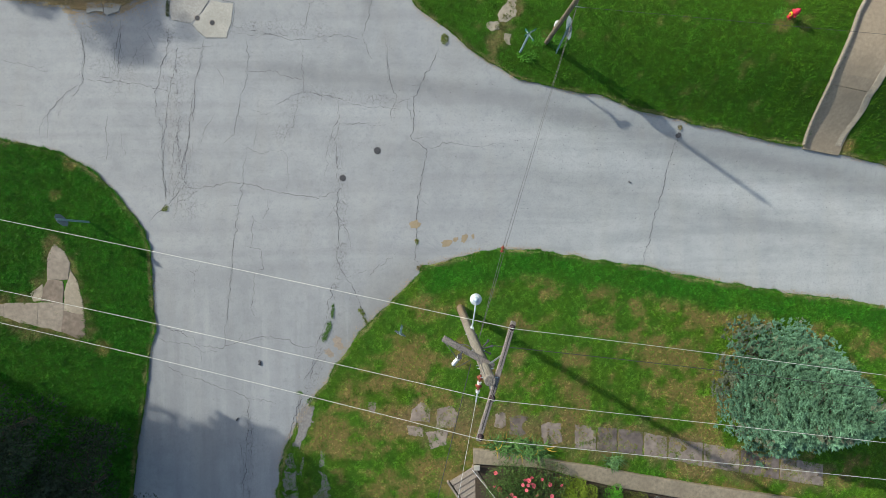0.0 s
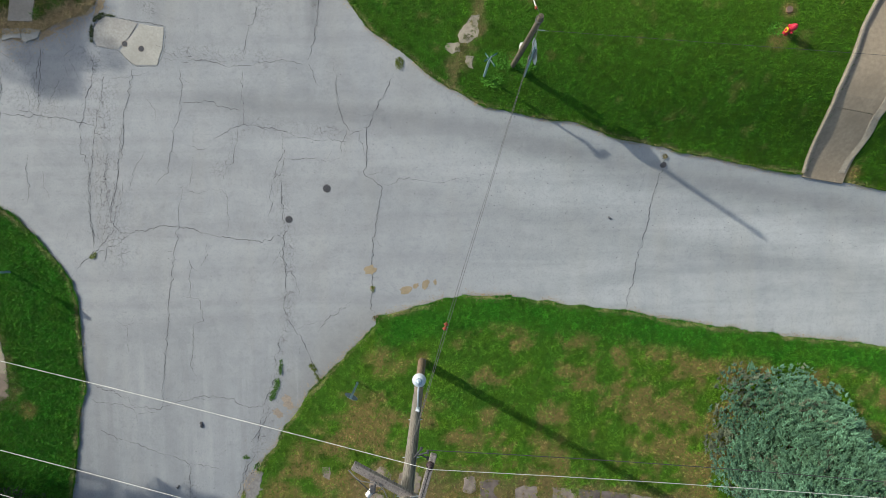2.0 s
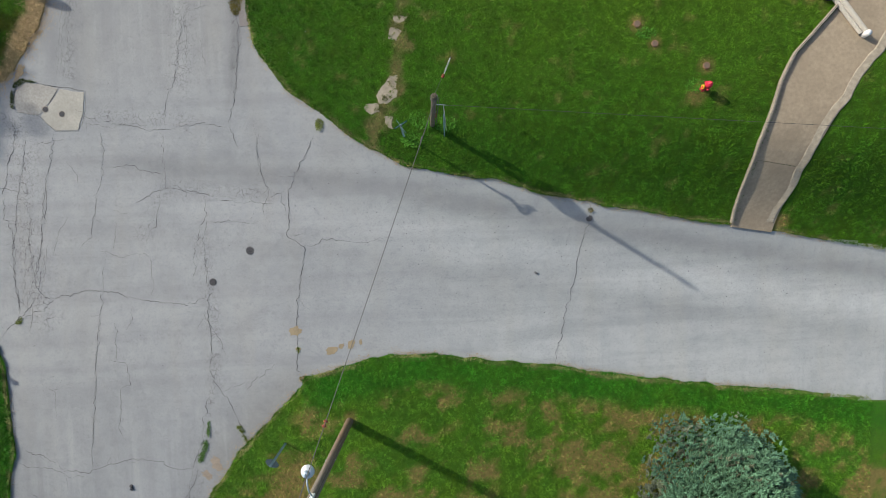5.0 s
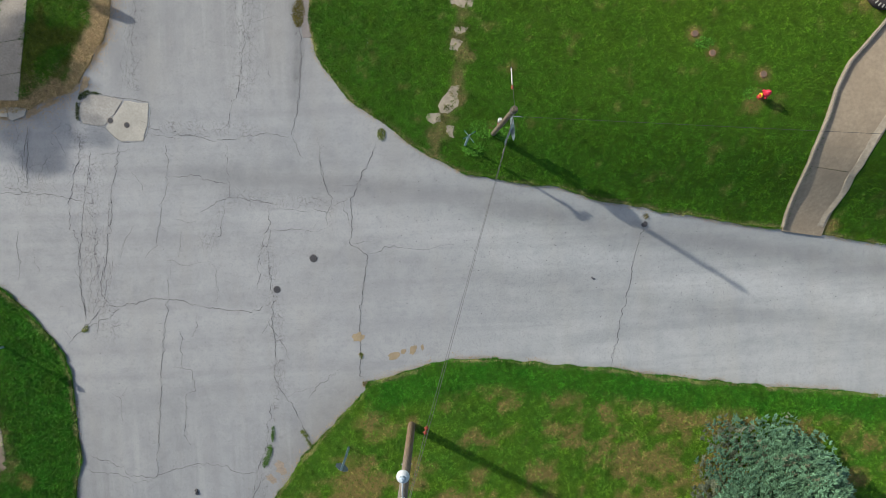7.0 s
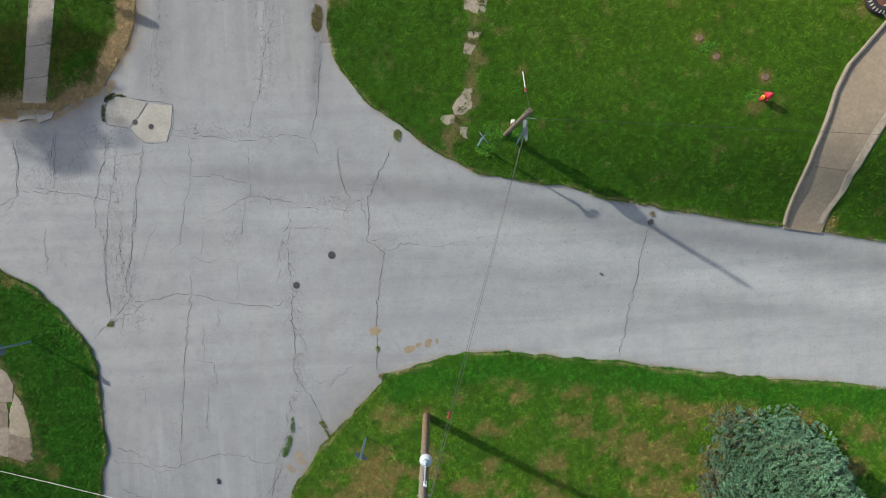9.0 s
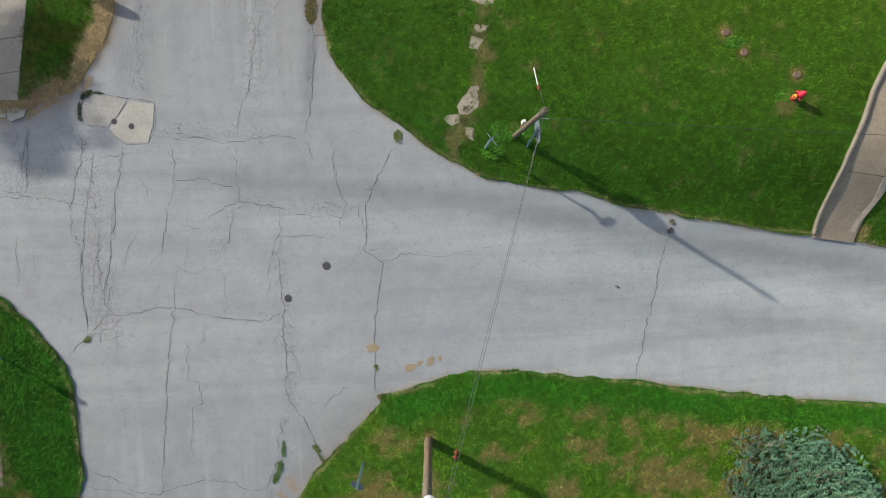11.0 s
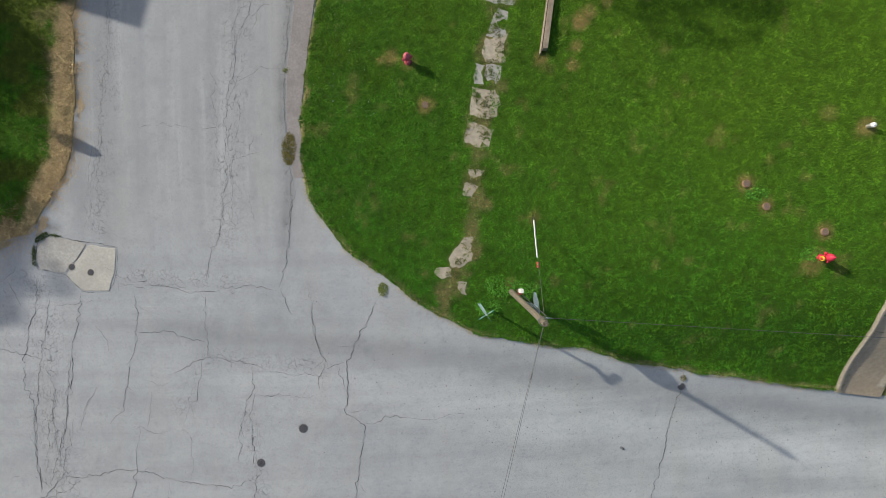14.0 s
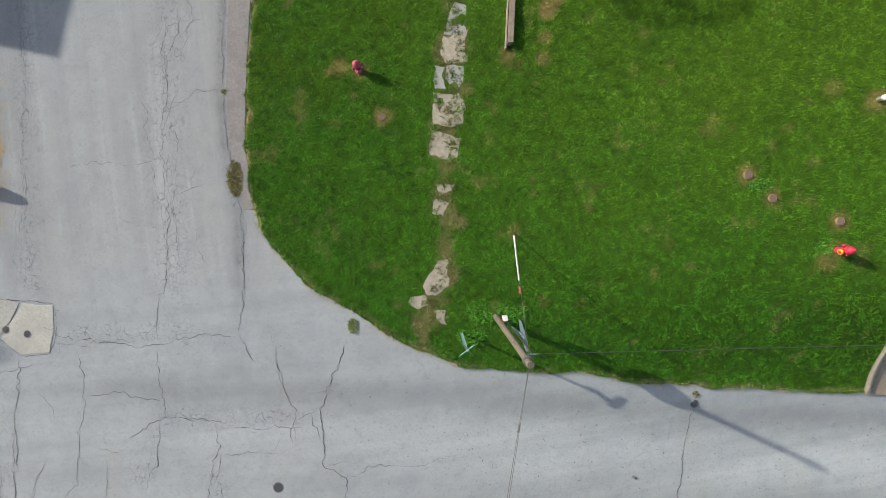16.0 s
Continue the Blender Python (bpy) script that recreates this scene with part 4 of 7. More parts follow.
for k, (w, *line) in enumerate(CRACKS):
    fine = 0.66 if line[0][1] > 10 and line[-1][1] > 8.7 else 1.0
    ribbon("crack", line, (0.0062 * min(w, 1.25) + 0.0046) * fine, CRACK if w * fine > 0.75 else THIN_CRACK, road, 0.075, 0.006, 0.8, k + 1)
    # short side branches
    q = dense(line, 0.1)
    for j in range(int(len(q) * 0.06 * (fine > 0.9))):
        i = rng.integers(1, len(q) - 1)
        d = q[i + 1] - q[i - 1]
        a = math.atan2(d[1], d[0]) + rng.choice([-1, 1]) * rng.uniform(0.5, 1.4)
        l = rng.uniform(0.15, 0.55)
        e = (q[i][0] + l * math.cos(a), q[i][1] + l * math.sin(a))
        ribbon("hairline_crack", [tuple(q[i]), e], 0.007, THIN_CRACK, road, 0.05, 0.006, 0.7, 400 + 13 * k + j)
# hairline networks between the long cracks
for k in range(48):
    zone = k % 3
    if zone == 0:
        x, y = rng.uniform(-13.5, -8.6), rng.uniform(1.5, 9.0)
    elif zone == 1:
        x, y = rng.uniform(-5.2, -3.4), rng.uniform(10.5, 18.5)
    else:
        x, y = rng.uniform(-15.5, -11.5), rng.uniform(5.0, 9.0)
    a, l = rng.choice([0.0, 1.3, 1.57, 1.8]) + rng.normal(0, 0.35), rng.uniform(0.4, 1.4)
    q = (x + l * math.cos(a), y + l * math.sin(a))
    m = ((x + q[0]) / 2 + rng.normal(0, 0.1), (y + q[1]) / 2 + rng.normal(0, 0.1))
    if lawn_of(np.array([x, q[0]]), np.array([y, q[1]])).max() < 0:
        ribbon("hairline_crack", [(x, y), m, q], 0.007, THIN_CRACK, road, 0.06, 0.006, 0.7, 200 + k)


def blot(name, cx, cy, rx, ry, rot, material, parent, lift=0.007, seed=1, rough=0.35, n=40):
    """A flat uneven patch lying on the street."""
    a = np.arange(n) * 2 * np.pi / n
    r = 1 + rough * 2 * (fnoise(np.cos(a) * 2 + seed * 3, np.sin(a) * 2, 0.9, seed) - 0.5) + rough * (vnoise(a * 3, a * 0 + seed, 0.5, seed) - 0.5)
    ex, ey = rx * r * np.cos(a), ry * r * np.sin(a)
    x, y = cx + ex * math.cos(rot) - ey * math.sin(rot), cy + ex * math.sin(rot) + ey * math.cos(rot)
    x, y = np.r_[cx, x], np.r_[cy, y]
    v = np.c_[x, y, road_z(x, y) + lift]
    f = [(0, 1 + k, 1 + (k + 1) % n) for k in range(n)]
    return link(name, tri_mesh(name, v, f, material), parent)


# the broken seam beside the gutter
SEAM_LINE = [(-2.42, 18.3), (-2.66, 16.4), (-2.8, 15.3), (-2.84, 13.8), (-2.72, 12.6), (-2.68, 11.6), (-2.74, 10.7)]
ribbon("seam", SEAM_LINE, 0.009, THIN_CRACK, road, 0.05, 0.008, 0.95, 600)
blot("sand_patch", -1.13, 1.09, 0.24, 0.17, 0.0, SAND, road, seed=2)
for k, (x, y, r) in enumerate([(-1.05, 0.45, 0.1), (0.15, 0.35, 0.22), (0.5, 0.5, 0.12), (0.85, 0.55, 0.18), (1.2, 0.62, 0.1), (-4.25, -3.7, 0.3), (-4.6, -4.1, 0.22)]):
    blot("sand_patch", x, y, r, r * 0.6, 0.4 * k, RUST_SAND if k > 4 else SAND, road, seed=5 + k, rough=0.4)


g9 = np.random.default_rng(77)
q9 = EDGES[3][1:-1]
for k in range(18):
    i = g9.integers(0, len(q9) - 1)
    if -15.5 < q9[i][0] and q9[i][1] < 19:
        s = g9.uniform(0.06, 0.2)
        d = q9[i + 1] - q9[i]
        blot("silt_patch", q9[i][0] + g9.uniform(-0.1, 0.25), q9[i][1] - g9.uniform(0.0, 0.15), s * 1.7, s * 0.6, math.atan2(d[1], d[0]), SILT, road, 0.006 + 0.0002 * k, 200 + k, 0.9)


def iron_lid(name, x, y, r, label, mat, lift=0.0):
    """A round iron cover set flush in a collar."""
    t = thing(name, x, y, road_z(x, y) + lift, label, "valve cover", "covers in the street")
    bm = bmesh.new()
    lathe(bm, [(r * 1.18, -0.03), (r * 1.18, 0.010), (r * 1.02, 0.012), (r * 1.0, -0.01)], 28)
    part("collar", bm, mat, t)
    bm = bmesh.new()
    lathe(bm, [(r * 0.98, -0.03), (r * 0.98, 0.008), (r * 0.93, 0.013), (r * 0.6, 0.013), (r * 0.57, 0.009), (r * 0.5, 0.009), (r * 0.47, 0.013), (0.0001, 0.013)], 28)
    part("lid", bm, IRON, t)
    bm = bmesh.new()
    for k in range(6):
        c, s = math.cos(k * math.pi / 3), math.sin(k * math.pi / 3)
        tube(bm, (r * 0.2 * c, r * 0.2 * s, 0.014), (r * 0.42 * c, r * 0.42 * s, 0.014), 0.008, n=6)
    part("ribs", bm, IRON, t)
    return t


iron_lid("valve_cover", -2.61, 4.03, 0.125, "dark round iron valve cover in worn asphalt", SEAM)
iron_lid("valve_cover", -4.0, 2.95, 0.115, "dark round iron valve cover beside a long crack", SEAM)
iron_lid("valve_cover", 9.68, 4.82, 0.11, "small iron valve cover where a crack meets the lawn edge", SEAM)
iron_lid("valve_cover", -9.80, 9.33, 0.10, "iron valve cover at the joint of a concrete patch", GREY_CONCRETE, 0.012)
iron_lid("valve_cover", -9.20, 9.14, 0.10, "iron valve cover in the pale concrete patch", GREY_CONCRETE, 0.012)


# ---------------------------------------------------------------- concrete slabs
def shrink(p, by):
    c = p.mean(0)
    d = np.linalg.norm(p - c, axis=1, keepdims=True)
    return c + (p - c) * np.maximum(0.05, 1 - by / d)


def slab_mesh(poly, lift, material, thick=0.10, wiggle=0.03, seed=1, on_road=False, step=0.07, worn=0.03):
    """A worn slab that follows the slope: rough outline, rounded arris."""
    p = dense(list(poly) + [poly[0]], step, wiggle, seed, 0.3)[:-1]
    h = road_z if on_road else terrain
    bm = bmesh.new()
    rings = []
    for q, dz in ((p, -thick), (p, lift - 0.012), (shrink(p, worn * 0.4), lift - 0.003), (shrink(p, worn), lift)):
        z = h(q[:, 0], q[:, 1]) + dz
        rings.append([bm.verts.new((*a, b)) for a, b in zip(q, z)])
    n = len(p)
    for a, b in zip(rings, rings[1:]):
        for k in range(n):
            bm.faces.new((a[k], a[(k + 1) % n], b[(k + 1) % n], b[k]))
    top = bm.faces.new(rings[-1])
    bmesh.ops.triangulate(bm, faces=[top])
    bmesh.ops.recalc_face_normals(bm, faces=bm.faces[:])
    return mesh_of("slab", bm, material)


def holder(name, label, category):
    return tagged(new(name), label, category, kind="structure")


concrete_patch = holder("concrete_patch", "two cracked pale concrete slabs let into the asphalt", "pavement")
link("slab", slab_mesh([(-10.9, 9.92), (-10.78, 10.18), (-10.42, 10.3), (-9.83, 10.2), (-9.31, 10.05), (-9.63, 9.57), (-10.06, 9.14), (-10.5, 9.19), (-10.84, 9.29), (-10.94, 9.63)], 0.012, WORN_PALE, 0.1, 0.035, 5, True), concrete_patch, "weathered pale concrete slab with scaled spots")
link("slab", slab_mesh([(-9.25, 10.03), (-8.77, 9.94), (-8.33, 9.88), (-8.38, 9.46), (-8.42, 9.13), (-8.65, 8.54), (-9.47, 8.56), (-9.83, 8.87), (-9.99, 9.1), (-9.58, 9.56)], 0.014, PALE_CONCRETE, 0.1, 0.035, 6, True), concrete_patch, "pale newer concrete slab")
ribbon("joint", [(-10.93, 9.28), (-10.99, 9.7), (-10.82, 10.22), (-10.42, 10.35), (-9.3, 10.09), (-8.29, 9.9)], 0.013, CRACK, concrete_patch, 0.04, 0.008, 0.8, 71)
ribbon("joint", [(-8.29, 9.9), (-8.36, 9.15), (-8.62, 8.5), (-9.5, 8.51), (-10.03, 9.1), (-10.93, 9.28)], 0.008, CRACK, concrete_patch, 0.03, 0.008, 0.8, 72)
ribbon("joint", [(-9.27, 10.06), (-9.6, 9.57), (-10.03, 9.1)], 0.014, CRACK, concrete_patch, 0.02, 0.016, 0.7, 73)
ribbon("joint", [(-8.72, 9.28), (-8.55, 9.2), (-8.36, 9.22)], 0.01, THIN_CRACK, concrete_patch, 0.02, 0.018, 0.7, 74)


def strip_mesh(left, right, lift, material, thick=0.12, n=24, m=6):
    """A paved strip draped between two lines."""
    def along(line):
        q = dense(line, 0.05)
        s = np.linspace(0, len(q) - 1, n).round().astype(int)
        return q[s]
    a, b = along(left), along(right)
    k = np.linspace(0, 1, m)[None, :, None]
    g = a[:, None] * (1 - k) + b[:, None] * k
    z = terrain(g[..., 0], g[..., 1]) + lift
    bm = bmesh.new()
    v = [[bm.verts.new((*g[i, j], z[i, j])) for j in range(m)] for i in range(n)]
    w = [[bm.verts.new((*g[i, j], z[i, j] - thick)) for j in range(m)] for i in range(n)]
    for i in range(n - 1):
        for j in range(m - 1):
            bm.faces.new((v[i][j], v[i + 1][j], v[i + 1][j + 1], v[i][j + 1]))
        for j in (0, m - 1):
            bm.faces.new((v[i][j], v[i + 1][j], w[i + 1][j], w[i][j]))
    for j in range(m - 1):
        for i in (0, n - 1):
            bm.faces.new((v[i][j], v[i][j + 1], w[i][j + 1], w[i][j]))
    bmesh.ops.recalc_face_normals(bm, faces=bm.faces[:])
    return mesh_of("slab", bm, material)


driveway = holder("driveway", "tan concrete driveway climbing the bank between low kerbs", "driveway")
DRIVE_L = [(15.13, 4.34), (15.26, 6.0), (15.29, 6.62), (15.33, 7.16), (15.9, 9.1), (16.36, 10.0), (17.8, 11.52), (20.0, 13.8)]
DRIVE_R = [(16.74, 4.08), (16.97, 5.3), (17.07, 6.3), (17.22, 6.79), (17.6, 7.7), (18.4, 9.13), (19.9, 11.0), (21.5, 12.6)]
link("slab", strip_mesh(DRIVE_L[:3], DRIVE_R[:3], 0.075, DRIVE_CONCRETE), driveway)
link("slab", strip_mesh([(15.291, 6.633), *DRIVE_L[3:]], [(17.075, 6.313), *DRIVE_R[3:]], 0.075, DRIVE_CONCRETE), driveway)


def kerb(line, w, h, material, parent, seed, wiggle=0.02):
    """A low kerb with rounded arrises along a line."""
    p = dense(line, 0.15, wiggle, seed)
    d = np.gradient(p, axis=0)
    d /= np.linalg.norm(d, axis=1, keepdims=True) + 1e-9
    nrm = np.stack([-d[:, 1], d[:, 0]], -1)
    zz = terrain(p[:, 0], p[:, 1])
    jig = 0.012 * (vnoise(p[:, 0], p[:, 1], 0.3, seed) - 0.5)
    bm = bmesh.new()
    rings = []
    for u, v in ((-0.5, -0.12), (-0.5, h * 0.8), (-0.38, h), (0.38, h), (0.5, h * 0.8), (0.5, -0.12)):
        q = p + nrm * u * w
        rings.append([bm.verts.new((*a, b + v + j)) for a, b, j in zip(q, zz, jig)])
    for a, b in zip(rings, rings[1:]):
        for k in range(len(p) - 1):
            bm.faces.new((a[k], a[k + 1], b[k + 1], b[k]))
    for k in (0, -1):
        bm.faces.new([r[k] for r in rings])
    bmesh.ops.recalc_face_normals(bm, faces=bm.faces[:])
    return part("kerb", bm, material, parent)


kerb([(15.1, 4.5), (15.19, 6.0), (15.26, 7.16), (15.8, 9.1), (16.28, 10.04), (17.7, 11.56), (19.9, 13.9)], 0.08, 0.19, KERB, driveway, 3)
kerb([(16.68, 4.5), (16.84, 5.3), (16.96, 6.3), (17.12, 6.9), (17.5, 7.75), (18.35, 9.1), (19.8, 10.95)], 0.32, 0.088, STRIP_CONCRETE, driveway, 4, 0.14)

# the broken footway across the corner lawn
footway_north = holder("broken_footway", "row of broken sunken concrete slabs in the lawn", "footpath")
NORTH_SLABS = [
    [(3.63, 17.8), (3.92, 17.79), (3.95, 17.3), (3.8, 17.07), (3.49, 17.15)],
    [(4.05, 17.78), (4.35, 17.77), (4.3, 17.0), (3.9, 17.03), (4.02, 17.35)],
    [(3.83, 16.76), (4.08, 16.71), (4.05, 16.06), (3.75, 16.0), (3.5, 16.1), (3.65, 16.42)],
    [(3.47, 16.0), (3.72, 15.9), (4.04, 15.98), (3.96, 15.26), (3.42, 15.29), (3.44, 15.7)],
    [(3.11, 15.2), (3.33, 15.14), (3.33, 14.54), (3.09, 14.6)],
    [(3.47, 15.08), (3.89, 15.04), (3.81, 14.69), (3.67, 14.5), (3.42, 14.6)],
    [(3.04, 14.45), (3.64, 14.35), (3.77, 14.1), (3.69, 13.58), (3.36, 13.54), (2.94, 13.69), (2.95, 14.0)],
    [(2.83, 13.42), (3.57, 13.12), (3.43, 12.65), (3.17, 12.62), (2.78, 12.84)],
    [(2.81, 12.02), (2.98, 11.97), (2.98, 11.75), (2.8, 11.7)],
    [(3.05, 11.95), (3.31, 11.89), (3.22, 11.72), (3.05, 11.72)],
    [(2.72, 11.55), (3.05, 11.43), (2.91, 11.1), (2.63, 11.19)],
    [(2.6, 9.85), (2.86, 9.84), (2.78, 9.17), (2.5, 8.95), (2.25, 9.01), (2.15, 9.26)],
    [(1.74, 8.96), (2.08, 9.01), (2.16, 8.75), (1.91, 8.65), (1.69, 8.76)],
    [(2.36, 8.52), (2.63, 8.49), (2.66, 8.14), (2.49, 8.19)],
]
NORTH_SLABS = [[tuple(v) for v in np.array(p).mean(0) + (np.array(p) - np.array(p).mean(0)) * 1.17] for p in NORTH_SLABS]
for k, p in enumerate(NORTH_SLABS):
    link("slab", slab_mesh(p, 0.048, WORN_PALE if k in (0, 1, 2, 4, 5) else TAN_CONCRETE, 0.1, 0.11, 20 + k, step=0.05), footway_north)

# the footway below the steps
footway_south = holder("worn_footway", "row of damp stained footway slabs sunk in turf", "footpath")
SOUTH_SLABS = [[(-1.31, -6.4), (-0.9, -6.06), (-0.54, -6.37), (-0.49, -7.0), (-1.31, -6.84)],
               [(-0.23, -6.37), (0.34, -6.2), (0.65, -6.58), (0.5, -7.15), (-0.33, -7.15)],
               [(-1.5, -7.05), (-0.85, -7.12), (-0.82, -7.55), (-1.4, -7.42)],
               [(-0.72, -7.28), (0.23, -7.25), (0.13, -7.84), (-0.49, -8.05)],
               [(-3.0, -5.75), (-2.75, -5.75), (-2.8, -6.59), (-3.06, -6.48)]]
for x, y, a, b in [(2.33, -6.85, 0.22, 0.33), (3.1, -7.12, 0.42, 0.45), (4.46, -7.5, 0.46, 0.5)]:
    SOUTH_SLABS.append([(x - a, y + b * 0.8), (x, y + b), (x + a * 0.9, y + b * 0.85), (x + a, y - b * 0.7), (x + a * 0.2, y - b), (x - a * 0.9, y - b * 0.8)])
JOINTS = (5.42, 6.4, 7.32, 8.46, 9.55, 11.15, 12.85, 14.7, 16.8)
for x0, x1 in zip(JOINTS, JOINTS[1:]):
    y0, y1 = (float(np.interp(x, [q[0] for q in FOOTWAY_SOUTH], [q[1] for q in FOOTWAY_SOUTH])) + 0.06 for x in (x0, x1))
    SOUTH_SLABS.append([(x0 + 0.03, y0 + 0.5), (x1 - 0.03, y1 + 0.5), (x1 - 0.03, y1 - 0.5), (x0 + 0.03, y0 - 0.5)])
for k, p in enumerate(SOUTH_SLABS):
    link("slab", slab_mesh(p, 0.048, MAUVE_CONCRETE if k not in (6, 9, 10, 14) else DAMP_CONCRETE, 0.1, 0.09 if k < 8 else 0.04, 50 + k, step=0.05), footway_south)

# paths of the western lawns
path_west = holder("west_path", "old concrete path pieces meeting in the grass", "footpath")
for k, p in enumerate([[(-15.8, 0.29), (-15.39, 0.01), (-15.19, -0.4), (-15.27, -1.08), (-16.08, -1.12), (-16.1, -0.49), (-16.01, -0.03)],
                       [(-16.08, -1.16), (-15.5, -1.2), (-15.47, -1.58), (-15.55, -2.09), (-16.39, -1.99), (-16.28, -1.45)],
                       [(-15.17, -0.76), (-14.88, -1.22), (-14.72, -1.95), (-14.68, -2.53), (-15.48, -2.37), (-15.43, -1.58), (-15.24, -1.14)],
                       [(-15.5, -2.44), (-14.68, -2.58), (-14.63, -3.38), (-14.96, -3.52), (-15.58, -3.24)],
                       [(-16.5, -2.1), (-15.54, -2.13), (-15.53, -2.46), (-15.62, -3.24), (-16.58, -3.02)],
                       [(-17.94, -2.14), (-17.19, -2.09), (-16.56, -2.12), (-16.64, -2.99), (-17.32, -2.88), (-18.0, -2.65)],
                       [(-19.4, -1.96), (-17.99, -2.16), (-18.05, -2.64), (-19.4, -2.5)],
                       [(-16.85, -1.68), (-16.37, -1.33), (-16.33, -1.6), (-16.44, -1.97), (-16.72, -2.0)]]):
    p = [tuple(v) for v in np.array(p).mean(0) + (np.array(p) - np.array(p).mean(0)) * 1.065]
    link("slab", slab_mesh(p, 0.058, (PATH_CONCRETE, STAINED, TAN_CONCRETE, STAINED, PATH_CONCRETE, PATH_CONCRETE, PATH_CONCRETE, TAN_CONCRETE)[k], 0.1, 0.05, 80 + k), path_west)
path_nw = holder("north_west_path", "grey concrete garden path ending in broken kerb pieces", "footpath")
link("slab", strip_mesh([(-14.04, 10.25), (-13.93, 11.1)], [(-13.14, 10.2), (-12.99, 11.2)], 0.07, GREY_CONCRETE), path_nw)
link("slab", strip_mesh([(-13.925, 11.12), (-13.78, 12.3)], [(-12.985, 11.22), (-12.8, 12.4)], 0.07, GREY_CONCRETE), path_nw)
link("slab", strip_mesh([(-13.775, 12.32), (-13.6, 14.1), (-13.3, 20.0)], [(-12.795, 12.42), (-12.6, 14.05), (-12.25, 20.0)], 0.07, GREY_CONCRETE), path_nw)
link("slab", slab_mesh([(-14.3, 10.0), (-13.65, 10.0), (-13.62, 9.62), (-13.72, 9.65), (-14.02, 9.66), (-14.33, 9.59)], 0.05, PALE_CONCRETE, 0.1, 0.05, 95, True), path_nw)
link("slab", slab_mesh([(-13.63, 10.0), (-12.88, 9.94), (-12.97, 9.65), (-13.43, 9.47), (-13.6, 9.58)], 0.05, PALE_CONCRETE, 0.1, 0.05, 96, True), path_nw)

# crumbled asphalt along the southern street
crumbled_edge = holder("crumbled_verge", "crumbled grey asphalt pieces breaking into the turf", "road edge")
for k, p in enumerate([[(-5.63, -6.2), (-5.2, -6.35), (-5.53, -7.25), (-5.77, -8.1), (-6.1, -7.9), (-5.95, -7.02)],
                       [(-4.96, -8.19), (-4.74, -8.19), (-4.76, -8.75), (-5.0, -8.8)],
                       [(-5.05, -9.0), (-4.74, -9.14), (-4.63, -10.13), (-5.25, -10.14), (-5.0, -9.5)],
                       [(-6.4, -8.3), (-6.0, -8.2), (-6.05, -8.8), (-6.5, -8.9)], [(-6.5, -9.0), (-5.98, -8.95), (-5.95, -9.7), (-6.6, -9.8)], [(-5.9, -8.5), (-5.7, -8.5), (-5.75, -9.3), (-5.9, -9.2)], [(-6.6, -9.95), (-6.0, -9.85), (-6.0, -11), (-6.7, -11)]]):
    link("asphalt_piece", slab_mesh(p, 0.052, BROKEN_ASPHALT, 0.1, 0.22, 100 + k, step=0.05), crumbled_edge)

gutter = holder("gutter_strip", "brown-grey worn asphalt gutter beside the lawn", "road edge")
link("apron", strip_mesh([(-2.6, 11.9), (-2.66, 12.7), (-2.78, 13.8), (-2.72, 15.3), (-2.56, 16.3), (-2.32, 18.3), (-1.9, 24)], [(-2.25, 11.9), (-2.3, 12.7), (-2.36, 13.3), (-2.24, 14.6), (-1.97, 16.4), (-1.65, 18.3), (-1.3, 24)], 0.018, simple("gutter_asphalt", (0.25, 0.23, 0.215), 0.95, 0, 18, 0.16, 0.5)), gutter)


# ---------------------------------------------------------------- loose grit and litter on the streets
def scatter_bits(name, spots, size, material, label, category, seed):
    r = np.random.default_rng(seed)
    V, F = [], []
    base = np.array([(1, 0, 0), (0.3, 0.9, 0.05), (-0.8, 0.5, 0), (-0.7, -0.7, 0.05), (0.4, -0.8, 0), (0, 0, 0.7)])
    fac = [(0, 1, 5), (1, 2, 5), (2, 3, 5), (3, 4, 5), (4, 0, 5)]
    for x, y in spots:
        s = size * r.uniform(0.5, 1.5)
        a = r.uniform(0, 6.28)
        c, n = math.cos(a), math.sin(a)
        q = base * s * r.uniform(0.7, 1.3, base.shape)
        z = float(road_z(x, y)) + 0.004
        o = len(V)
        V += [(x + c * p[0] - n * p[1], y + n * p[0] + c * p[1], z + abs(p[2])) for p in q]
        F += [(o + i, o + j, o + k) for i, j, k in fac]
    return tagged(new(name, tri_mesh(name, V, F, material)), label, category, kind="stuff")


spots = []
while len(spots) < 260:
    x, y = rng.uniform(-1, 21), rng.uniform(-1.5, 8)
    if rng.random() < np.exp(-((y - (5.4 - 0.2 * x)) / 1.3) ** 2) and lawn_of(np.array([x]), np.array([y]))[0] < 0:
        spots.append((x, y))
scatter_bits("street_grit", spots, 0.016, SEAM, "scattered dark stones on the pale street", "grit", 5)
spots = []
while len(spots) < 130:
    x, y = rng.uniform(-16, 6), rng.uniform(-9, 19)
    if lawn_of(np.array([x]), np.array([y]))[0] < 0:
        spots.append((x, y))
scatter_bits("street_grit", spots, 0.014, SEAM, "a few dark stones across the crossing", "grit", 6)


